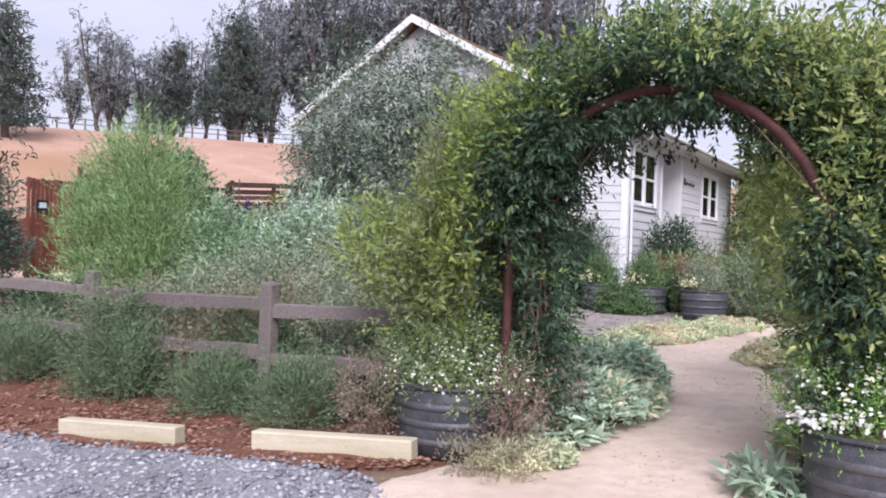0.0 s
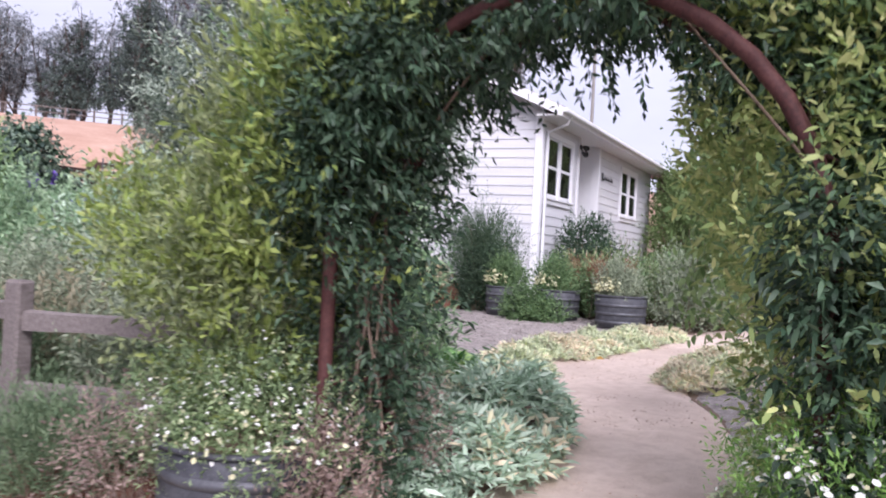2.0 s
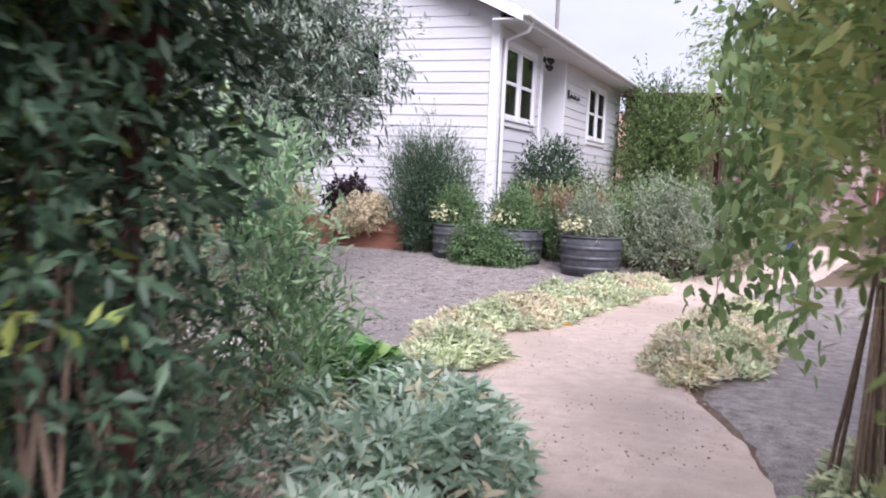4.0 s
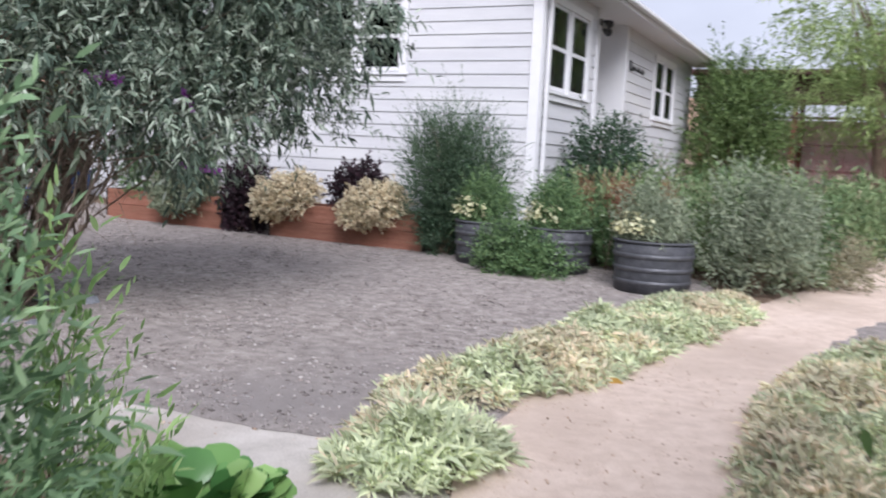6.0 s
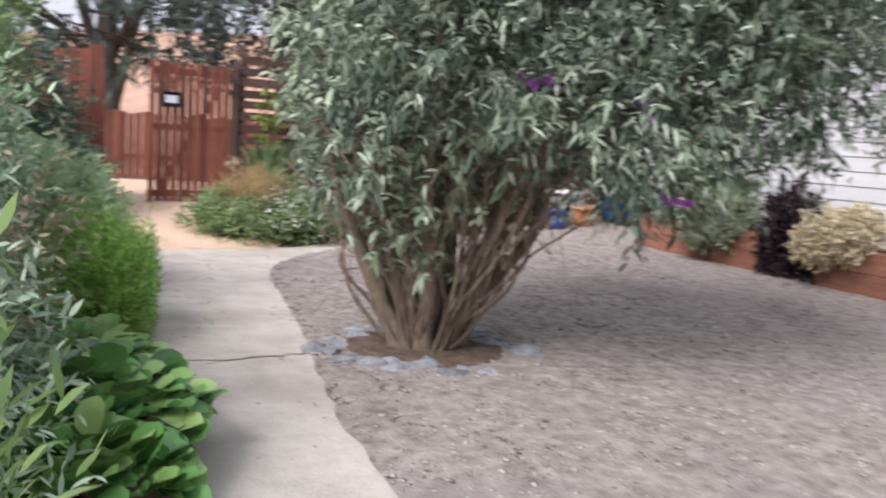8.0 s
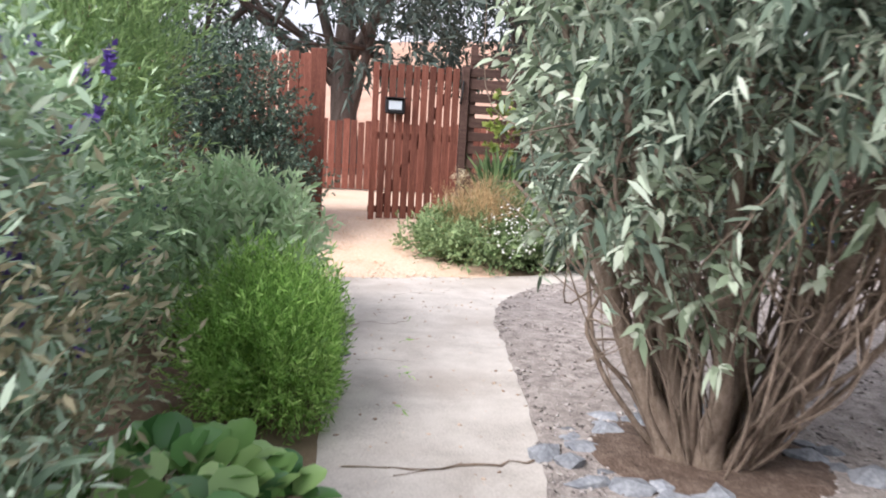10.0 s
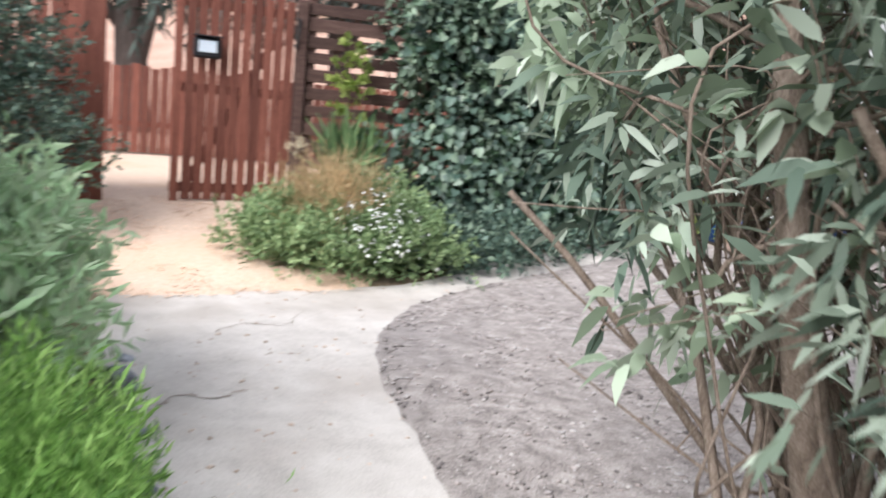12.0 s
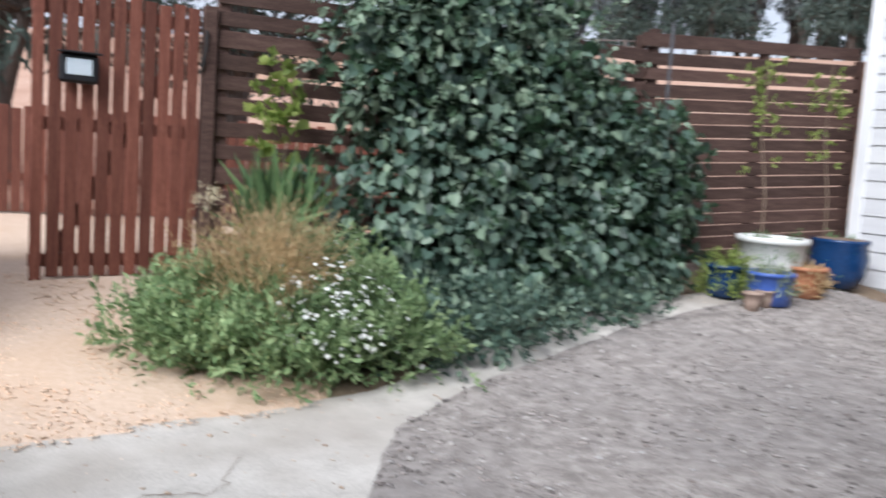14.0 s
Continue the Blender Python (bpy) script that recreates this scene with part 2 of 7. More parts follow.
def leaf_mat(name, colours, rough=0.55, through_light=0.3, patch=0.25):
    """Leaves: colour from leaf to leaf, slow drift over the plant, some light shining through."""
    m, nt, bs, out = mat_new(name)
    L = nt.links.new
    geo = nt.nodes.new("ShaderNodeNewGeometry")
    k = len(colours)
    r = ramp_node(nt, [(i / max(1, k - 1), tuple(min(0.85, 1.7 * v) if max(c) < 0.5 else v for v in c)) for i, c in enumerate(colours)])
    L(geo.outputs["Random Per Island"], r.inputs[0])
    co = nt.nodes.new("ShaderNodeTexCoord")
    n = nt.nodes.new("ShaderNodeTexNoise")
    n.inputs["Scale"].default_value, n.inputs["Detail"].default_value = 1.7, 2
    L(co.outputs["Object"], n.inputs["Vector"])
    mr = nt.nodes.new("ShaderNodeMapRange")
    mr.inputs["From Min"].default_value, mr.inputs["From Max"].default_value = 0.3, 0.7
    mr.inputs["To Min"].default_value, mr.inputs["To Max"].default_value = 1 - patch, 1 + patch
    L(n.outputs["Fac"], mr.inputs["Value"])
    hv = nt.nodes.new("ShaderNodeHueSaturation")
    L(mr.outputs[0], hv.inputs["Value"])
    L(r.outputs[0], hv.inputs["Color"])
    L(hv.outputs[0], bs.inputs["Base Color"])
    bs.inputs["Roughness"].default_value = rough
    bs.inputs["Specular IOR Level"].default_value = 0.35
    if through_light:
        tr = nt.nodes.new("ShaderNodeBsdfTranslucent")
        L(hv.outputs[0], tr.inputs["Color"])
        mx = nt.nodes.new("ShaderNodeMixShader")
        mx.inputs[0].default_value = through_light
        L(bs.outputs[0], mx.inputs[1])
        L(tr.outputs[0], mx.inputs[2])
        L(mx.outputs[0], out.inputs[0])
    return m


M_SIDING = surface("white_painted_siding", [(0.51, 0.51, 0.532), (0.573, 0.573, 0.592), (0.619, 0.619, 0.637)], 3, 0.55, 0.12, 40, (0.4, 0.4, 4), stain=(0.66, 0.66, 0.66))
M_TRIM = surface("white_painted_trim", [(0.714, 0.714, 0.733), (0.771, 0.771, 0.78)], 5, 0.5, 0.1, 50)
M_GLASS, _nt, _bs, _o = mat_new("window_glass")
_bs.inputs["Base Color"].default_value = (0.3, 0.33, 0.36, 1)
_bs.inputs["Roughness"].default_value, _bs.inputs["Transmission Weight"].default_value = 0.02, 1.0
_bs.inputs["IOR"].default_value = 1.2
# near-black in place of the dimness of unlit rooms
M_DARK = surface("painted_room_shade", [(0.02, 0.02, 0.022), (0.035, 0.035, 0.038)], 4, 0.9, 0.1)
M_ROOF = surface("weathered_brown_shingle", [(0.16, 0.09, 0.06), (0.26, 0.15, 0.10), (0.32, 0.2, 0.14)], 12, 0.9, 0.5, 80, piece=0.0)
M_STONE_BASE = surface("grey_foundation", [(0.2, 0.19, 0.18), (0.3, 0.29, 0.27)], 6, 0.9, 0.3)
M_CONCRETE = surface("pale_concrete", [(0.37, 0.34, 0.309), (0.52, 0.483, 0.442), (0.62, 0.581, 0.537)], 3.4, 0.9, 0.45, 90, stain=(0.36, 0.315, 0.275), stain_scale=0.9, depth=0.006)
M_GRAVEL = surface("grey_brown_gravel", [(0.101, 0.0873, 0.0808), (0.303, 0.267, 0.246), (0.514, 0.466, 0.432)], 9, 0.95, 1.0, 95, stain=(0.25, 0.225, 0.215), stain_scale=0.35, depth=0.02)
M_PARK = surface("blue_grey_gravel", [(0.13, 0.13, 0.15), (0.29, 0.29, 0.32), (0.46, 0.46, 0.48)], 26, 0.95, 1.0, 130, stain=(0.2, 0.19, 0.19), stain_scale=0.5, depth=0.02)
M_PATH = surface("tan_decomposed_granite", [(0.478, 0.37, 0.296), (0.623, 0.503, 0.418), (0.734, 0.61, 0.519)], 7, 0.95, 0.5, 140, stain=(0.48, 0.38, 0.31), stain_scale=0.6, depth=0.008)
M_MULCH = surface("red_brown_mulch", [(0.07, 0.028, 0.02), (0.17, 0.075, 0.05), (0.27, 0.14, 0.10)], 30, 0.95, 1.0, 110, depth=0.03)
M_CHIPS = surface("orange_wood_chips", [(0.50, 0.36, 0.26), (0.61, 0.455, 0.345), (0.68, 0.54, 0.44)], 24, 0.95, 0.7, 130, stain=(0.55, 0.38, 0.26), depth=0.012)
M_SOIL = surface("dry_earth", [(0.10, 0.065, 0.045), (0.18, 0.125, 0.09), (0.26, 0.19, 0.14)], 6, 0.95, 0.7, 60, stain=(0.2, 0.16, 0.1))
M_HILL = surface("dry_grass_hill", [(0.34, 0.20, 0.145), (0.43, 0.27, 0.20), (0.50, 0.345, 0.265)], 0.35, 0.95, 0.4, 7, stain=(0.34, 0.2, 0.12), stain_scale=0.05, depth=0.1)
M_GREYWOOD = surface("weathered_grey_wood", [(0.09, 0.075, 0.07), (0.17, 0.145, 0.135), (0.27, 0.235, 0.22)], 5, 0.9, 0.6, 40, (9, 1, 9), depth=0.006, piece=0.15)
M_NEWWOOD = surface("new_pale_timber", [(0.40, 0.35, 0.25), (0.54, 0.48, 0.36), (0.62, 0.57, 0.45)], 3, 0.8, 0.35, 30, (1, 8, 8), stain=(0.42, 0.38, 0.24), depth=0.004, piece=0.08)
M_REDWOOD = surface("red_stained_fence_wood", [(0.0848, 0.0267, 0.0185), (0.16, 0.0559, 0.0378), (0.235, 0.0963, 0.066)], 4, 0.8, 0.4, 30, (9, 9, 0.8), depth=0.004, piece=0.3)
M_BROWNWOOD = surface("dark_brown_slat_wood", [(0.0448, 0.024, 0.0192), (0.08, 0.0456, 0.0368), (0.124, 0.076, 0.0624)], 4, 0.85, 0.4, 30, (6, 0.8, 6), depth=0.004, piece=0.3)
M_PLANTER = surface("redwood_planter_board", [(0.158, 0.0598, 0.0395), (0.261, 0.116, 0.0789), (0.341, 0.18, 0.132)], 3, 0.8, 0.4, 26, (0.8, 7, 7), stain=(0.16, 0.07, 0.045), depth=0.004, piece=0.2)
# planter ends: the shade on these faces is put into a near-black colour
M_PLANTER_END = surface("shade_painted_board_end", [(0.02, 0.015, 0.014), (0.045, 0.035, 0.03)], 5, 0.9, 0.4, 40)
M_STAVE = surface("dark_ribbed_tub", [(0.035, 0.037, 0.042), (0.065, 0.067, 0.077), (0.11, 0.112, 0.125)], 5, 0.55, 0.25, 50, (2, 2, 2))
M_HOOP = surface("dull_steel_hoop", [(0.075, 0.076, 0.086), (0.15, 0.152, 0.165)], 10, 0.5, 0.2, 60, metal=0.5)
M_RUST = surface("rust_red_steel", [(0.04, 0.016, 0.015), (0.075, 0.028, 0.025), (0.105, 0.044, 0.038)], 14, 0.7, 0.3, 70)
M_BARK = surface("grey_brown_bark", [(0.10, 0.07, 0.05), (0.20, 0.145, 0.105), (0.30, 0.23, 0.18)], 9, 0.95, 0.8, 50, (4, 4, 0.7), depth=0.012)
M_STEM = surface("tan_brown_stem", [(0.1, 0.073, 0.057), (0.215, 0.165, 0.128), (0.36, 0.295, 0.245)], 7, 0.95, 0.8, 60, (5, 5, 1.5), depth=0.01)
M_DARKBARK = surface("dark_tree_bark", [(0.05, 0.04, 0.035), (0.10, 0.08, 0.07), (0.15, 0.125, 0.11)], 5, 0.95, 0.8, 30, (3, 3, 0.5), depth=0.03)
M_ROCK = surface("blue_grey_slate", [(0.13, 0.14, 0.16), (0.24, 0.255, 0.28), (0.36, 0.375, 0.40)], 7, 0.85, 0.5, 50, piece=0.3)
M_BLUE = surface("cobalt_glazed_clay", [(0.006, 0.026, 0.085), (0.012, 0.05, 0.15)], 5, 0.25, 0.1, 40, spec=0.5)
M_BLUEPALE = surface("periwinkle_painted_metal", [(0.04, 0.085, 0.32), (0.065, 0.13, 0.42)], 5, 0.35, 0.1, 40, spec=0.5)
M_TERRA = surface("terracotta", [(0.33, 0.13, 0.065), (0.45, 0.2, 0.11), (0.5, 0.26, 0.16)], 8, 0.9, 0.3, 60)
M_CLAY = surface("pale_old_clay", [(0.28, 0.2, 0.16), (0.4, 0.3, 0.25)], 8, 0.9, 0.3, 60)
M_ENAMEL = surface("white_enamel", [(0.62, 0.62, 0.60), (0.74, 0.74, 0.72)], 6, 0.4, 0.1, 40)
M_PLASTIC = surface("black_plastic", [(0.012, 0.012, 0.014), (0.022, 0.022, 0.025)], 8, 0.45, 0.1)
M_PANEL = surface("pale_display_panel", [(0.55, 0.62, 0.68), (0.66, 0.72, 0.78)], 8, 0.3, 0.05)
M_BLACK = surface("black_paint", [(0.015, 0.015, 0.016), (0.03, 0.03, 0.03)], 9, 0.6, 0.1)

# ---- ground, paths and court ----
def smooth_outline(pts, closed=True, step=0.12, rough=0.0, seed=1):
    """A rounded outline through the given corners, with a little raggedness."""
    p = np.array(pts, float)
    for _ in range(2):
        q = np.roll(p, -1, axis=0)
        p = np.stack([p * 0.75 + q * 0.25, p * 0.25 + q * 0.75], 1).reshape(-1, 2)
    q = np.roll(p, -1, axis=0)
    out = []
    for a, b in zip(p, q):
        k = max(1, int(np.linalg.norm(b - a) / step))
        out += [a + (b - a) * i / k for i in range(k)]
    out = np.array(out)
    if rough:
        out = out + np.random.default_rng(seed).normal(size=out.shape) * rough
    return out


def inside(poly, x, y):
    x, y = np.asarray(x), np.asarray(y)
    r = np.zeros(x.shape, bool)
    a, b = poly, np.roll(poly, -1, axis=0)
    for (x1, y1), (x2, y2) in zip(a, b):
        if y1 != y2:
            r ^= ((y1 > y) != (y2 > y)) & (x < (x2 - x1) * (y - y1) / (y2 - y1) + x1)
    return r


def nearest_on(poly, p):
    a, b = poly, np.roll(poly, -1, axis=0)
    d = b - a
    t = np.clip(((p[:, None] - a) * d).sum(-1) / ((d * d).sum(-1) + 1e-12), 0, 1)
    q = a + t[..., None] * d
    i = np.argmin(((q - p[:, None]) ** 2).sum(-1), 1)
    return q[np.arange(len(p)), i]


def patch(name, poly, mat, lift, cell, label, category, relief=0.0, scale=3.0, rim_z=-0.012):
    """A sheet that follows the ground inside an outline, with its edge turned down."""
    lo, hi = poly.min(0) - cell, poly.max(0) + cell
    gx, gy = np.arange(lo[0], hi[0], cell), np.arange(lo[1], hi[1], cell)
    nx, ny = len(gx), len(gy)
    X, Y = np.meshgrid(gx, gy, indexing="ij")
    mid = inside(poly, X[:-1, :-1] + cell / 2, Y[:-1, :-1] + cell / 2)
    used = np.zeros((nx, ny), int)
    for a in (0, 1):
        for b in (0, 1):
            used[a:nx - 1 + a, b:ny - 1 + b] += mid
    keep = used > 0
    idx = -np.ones((nx, ny), int)
    idx[keep] = np.arange(keep.sum())
    xy = np.stack([X[keep], Y[keep]], -1)
    rim = (used[keep] < 4)
    xy[rim] = nearest_on(poly, xy[rim])
    z = height(xy[:, 0], xy[:, 1]) + lift
    if relief:
        z = z + relief * np.array([noise.noise(Vector((a * scale, b * scale, 0.3))) for a, b in xy])
    z[rim] = height(xy[rim, 0], xy[rim, 1]) + rim_z
    i, j = np.nonzero(mid)
    f = np.stack([idx[i, j], idx[i + 1, j], idx[i + 1, j + 1], idx[i, j + 1]], -1)
    ob = mesh_ob(name, np.column_stack([xy, z]), f, mat, smooth_shade=True)
    return tagged(ob, label, category, kind="structure")


# the whole ground as one sheet, finer near the house
def axis_steps(lo, hi, a, b, fine, grow):
    out = list(np.arange(a, b, fine))
    s, v = fine, a
    while v > lo:
        s *= grow
        v -= s
        out.insert(0, v)
    s, v = fine, out[-1]
    while v < hi:
        s *= grow
        v += s
        out.append(v)
    return np.array(out)


gx, gy = axis_steps(-2500, 2500, -24, 8, 0.4, 1.16), axis_steps(-2500, 2500, -4, 34, 0.4, 1.16)
GX, GY = np.meshgrid(gx, gy, indexing="ij")
GZ = height(GX, GY) - 0.01
GI = np.arange(GX.size).reshape(GX.shape)
gf = np.stack([GI[:-1, :-1], GI[1:, :-1], GI[1:, 1:], GI[:-1, 1:]], -1).reshape(-1, 4)
ground = mesh_ob("ground", np.stack([GX, GY, GZ], -1).reshape(-1, 3), gf, M_SOIL, smooth_shade=True)
tagged(ground, "dry brown earth rising to a bare tan hill", "ground", kind="structure")
ground.data.materials.append(M_HILL)
fc = GX[:-1, :-1] * -0.766 + GY[:-1, :-1] * 0.643
ground.data.polygons.foreach_set("material_index", ((fc > 24) & (GX[:-1, :-1] < -17)).astype(np.int32).ravel())

PARK = smooth_outline([(-30, -14), (8, -14), (8, 1.0), (6, 1.35), (0, 2.55), (-1.6, 3.2), (-2.7, 3.75), (-3.2, 4.25), (-4.3, 4.3), (-6.2, 4.05), (-12, 3.7), (-30, 3.5)], rough=0.015)
patch("parking_gravel", PARK, M_PARK, 0.012, 0.16, "loose blue-grey gravel of the car park", "gravel", 0.02)
BEDF = smooth_outline([(-12, 3.5), (-6.2, 3.85), (-4.3, 4.1), (-3.1, 4.2), (-2.75, 5.0), (-2.9, 7.0), (-14, 7.0), (-14, 3.5)], rough=0.01)
patch("mulch_bed", BEDF, M_MULCH, 0.02, 0.1, "red-brown bark mulch in front of the fence", "mulch", 0.03, 4)
PATHO = smooth_outline([(-3.15, 3.6), (-2.7, 5.2), (-2.35, 6.2), (-2.1, 7.5), (-2.55, 8.6), (-2.9, 9.1), (-3.2, 9.85), (-3.5, 10.5), (-3.6, 11.5), (-3.5, 13.0), (-2.9, 15.0), (-2.2, 17.3), (-1.9, 20), (-1.7, 26), (0.6, 26), (-0.4, 20), (-0.7, 17.5), (-1.5, 15.5), (-2.0, 13.5), (-2.05, 11.5), (-1.7, 10.0), (-1.1, 8.5), (-0.9, 6.5), (-0.3, 4.6), (2, 3.4), (6, 2.8), (6, 1.2), (0, 2.4), (-1.6, 3.0)], rough=0.012)
patch("garden_path", PATHO, M_PATH, 0.016, 0.1, "tan packed granite path with scattered grit", "path", 0.012, 2)
COURT = smooth_outline([(-4.9, 9.95), (-3.85, 10.1), (-3.3, 10.3), (-3.5, 11.5), (-3.3, 14), (-3.0, 16.2), (-3.6, 17.4), (-6, 17.8), (-14.4, 17.9), (-14.3, 16.3), (-14.05, 14.6), (-13.6, 13.2), (-13.15, 12.15), (-12.72, 11.5), (-12.1, 11.02), (-11.4, 10.74), (-10.5, 10.6), (-8.9, 10.42), (-7.7, 10.22), (-6.6, 10.0)], rough=0.015)
patch("court_gravel", COURT, M_GRAVEL, 0.028, 0.09, "grey-brown fine gravel of the court", "gravel", 0.01, 3, 0.012)
CONC = smooth_outline([(-2.7, 8.95), (-3.15, 9.9), (-3.9, 10.3), (-6.4, 10.35), (-8.7, 10.8), (-10.4, 11.05), (-12.0, 11.5), (-12.8, 12.4), (-13.3, 13.4), (-13.9, 15.2), (-14.1, 17.2), (-14.6, 17.2), (-14.55, 15.0), (-14.0, 12.9), (-13.35, 11.8), (-13.15, 11.2), (-13.3, 10.2), (-13.2, 9.2), (-11.7, 9.2), (-10.2, 9.35), (-8.6, 9.2), (-6.6, 9.15), (-4.4, 9.1)], rough=0.008)
patch("concrete_path", CONC, M_CONCRETE, 0.008, 0.09, "pale worn concrete walk with cracks", "path", 0.006, 1.5)
CHIP = smooth_outline([(-12.75, 9.3), (-12.95, 10.2), (-13.0, 11.4), (-14.3, 11.5), (-15.2, 12), (-21, 13), (-21, 7.2), (-15.8, 7.6), (-14.9, 8.9), (-13.6, 8.9)], rough=0.015)
patch("chip_yard", CHIP, M_CHIPS, 0.022, 0.12, "orange wood chips leading through the gate", "wood chips", 0.015, 3)

SIDE = smooth_outline([(-1.5, 9.6), (-1.15, 8.6), (-1.0, 6.4), (0.5, 6.2), (2.2, 9.5), (2.6, 13.5), (1.6, 17.2), (-0.6, 17.4), (-1.9, 15.2), (-2.15, 13.4), (-2.1, 11.2)], rough=0.04)
patch("side_gravel", SIDE, M_GRAVEL, 0.006, 0.12, "grey-brown gravel beyond the path bed", "gravel", 0.012, 3)

# cracks across the concrete
def crack(pts, w=0.012):
    v, f = [], []
    p = np.array(pts, float)
    fine = []
    for a, b in zip(p[:-1], p[1:]):
        for i in range(8):
            fine.append(a + (b - a) * i / 8 + rng.normal(size=2) * 0.02)
    fine = np.array(fine)
    for i, q in enumerate(fine):
        k = w * (0.4 + 0.9 * rng.random())
        z = h1(*q) + 0.0125
        v += [(q[0] - k, q[1], z), (q[0] + k, q[1], z)]
        if i:
            f.append((2 * i - 2, 2 * i - 1, 2 * i + 1, 2 * i))
    return v, f


for pts, w in (([(-7.9, 9.3), (-7.85, 9.8), (-7.95, 10.3)], 0.011), ([(-7.78, 9.5), (-7.95, 9.95)], 0.007), ([(-10.7, 9.45), (-10.9, 9.6), (-10.8, 9.75), (-10.95, 9.95)], 0.005), ([(-2.92, 9.1), (-3.17, 9.75)], 0.006), ([(-12.0, 9.9), (-12.2, 10.1), (-12.15, 10.35), (-12.5, 10.6)], 0.004), ([(-9.6, 9.4), (-9.75, 9.6), (-9.7, 9.85)], 0.004)):
    v, f = crack(pts, w)
    tagged(mesh_ob("pavement_crack", v, f, M_SOIL), "earth-filled crack in the concrete walk", "crack", kind="structure")


# ---- house ----
house = thing("house", (-10.4, 18, 0.2), "white clapboard farmhouse with a steep gable and low front wing", "house")
HX, HY, HZ = -10.4, 18, 0.2


def hp(name, lo, hi, mat, bevel=0.004, label="", parent=None):
    return box_ob(name, [lo[0] - HX, lo[1] - HY, lo[2] - HZ], [hi[0] - HX, hi[1] - HY, hi[2] - HZ], mat, parent or house, bevel, label)


XL, XR, YB, YE = -14.8, -5.97, 18.0, 29.0
PEAK = (-11.55, 6.94)


def roof_z(x):
    """The top of the gable wall under the roof."""
    return np.interp(x, [-15.4, XL, PEAK[0], -9.3, XR, -5.5], [4.4, 4.86, PEAK[1], 5.72, 4.2, 3.98])


# walls under the siding, with holes left for windows and porch
def wall_mesh(outline, holes):
    """A flat wall in (u, z) with rectangular holes, as quads between cut lines."""
    us = sorted({u for u, _ in outline} | {v for h in holes for v in h[:2]})
    quads = []
    for a, b in zip(us[:-1], us[1:]):
        m = (a + b) / 2
        tops = [(np.interp(a, *zip(*outline)), np.interp(b, *zip(*outline)))]
        cuts = [0.3]
        for h in sorted((h for h in holes if h[0] <= m <= h[1]), key=lambda h: h[2]):
            quads.append((a, b, cuts[-1], cuts[-1], h[2], h[2]))
            cuts.append(h[3])
        quads.append((a, b, cuts[-1], cuts[-1], tops[0][0], tops[0][1]))
    return quads


GW = [(-8.88, -8.2, 2.68, 3.72), (-9.72, -9.04, 2.68, 3.72)]
AW = [(18.36, 19.2, 2.47, 3.70), (19.33, 20.17, 2.47, 3.70)]
BW = [(25.0, 25.85, 2.47, 3.70), (26.0, 26.88, 2.47, 3.70)]
PORCH = (20.75, 22.5)


def quads_ob(name, quads, to3, mat, thick):
    bm = bmesh.new()
    for a, b, z1, z2, z3, z4 in quads:
        if max(z3, z4) - z1 < 0.01:
            continue
        fr = [bm.verts.new(to3(u, z, 0)) for u, z in ((a, z1), (b, z2), (b, z4), (a, z3))]
        bk = [bm.verts.new(to3(u, z, thick)) for u, z in ((a, z1), (b, z2), (b, z4), (a, z3))]
        bm.faces.new(fr)
        bm.faces.new(bk[::-1])
        for i in range(4):
            j = (i + 1) % 4
            bm.faces.new((fr[j], fr[i], bk[i], bk[j]))
    bmesh.ops.recalc_face_normals(bm, faces=bm.faces)
    return part(name, bm, mat, house)


gable_line = [(XL, roof_z(XL)), (PEAK[0], PEAK[1]), (-9.3, roof_z(-9.3)), (XR, roof_z(XR))]
quads_ob("gable_wall", wall_mesh(gable_line, GW), lambda u, z, t: (u - HX, 0.02 + t, z - HZ), M_SIDING, 0.16)
front_line = [(YB + 0.2, 4.15), (PORCH[0] - 0.02, 4.15)]
quads_ob("front_wall", wall_mesh(front_line, AW), lambda u, z, t: (XR - 0.02 - t - HX, u - HY, z - HZ), M_SIDING, 0.16)
quads_ob("front_wall", wall_mesh([(PORCH[1] + 0.02, 4.15), (YE - 0.17, 4.15)], BW), lambda u, z, t: (XR - 0.02 - t - HX, u - HY, z - HZ), M_SIDING, 0.16)
hp("porch_back_wall", (XR - 1.2, PORCH[0] - 0.1, 0.3), (XR - 1.05, PORCH[1] + 0.1, 4.1), M_TRIM)
hp("porch_side_wall", (XR - 1.05, PORCH[1] + 0.004, 0.3), (XR - 0.185, PORCH[1] + 0.14, 4.1), M_TRIM)
hp("porch_side_wall", (XR - 1.05, PORCH[0] - 0.14, 0.3), (XR - 0.124, PORCH[0], 4.1), M_TRIM)
hp("porch_door", (XR - 1.048, 21.2, 1.2), (XR - 1.01, 22.1, 3.3), M_TRIM, 0.01, "plain white porch door")
hp("porch_ceiling", (XR - 1.05, PORCH[0], 4.02), (XR - 0.03, PORCH[1], 4.06), M_TRIM)
hp("porch_floor", (XR - 1.05, PORCH[0], 0.3), (XR - 0.1, PORCH[1], 1.15), M_GREYWOOD)
hp("back_wall", (XL, YE - 0.16, 0.3), (XR, YE, 4.2), M_SIDING)
hp("side_wall", (XL, YB + 0.2, 0.3), (XL + 0.16, YE - 0.16, 4.8), M_SIDING)
hp("foundation", (XL + 0.1, YB + 0.08, -0.1), (XR - 0.1, YE - 0.1, 0.33), M_STONE_BASE)
# inner boards added behind the glass, coloured near-black for a dim room
hp("room_floor", (XL + 0.2, YB + 0.2, 1.0), (XR - 1.3, YE - 0.2, 1.1), M_DARK)
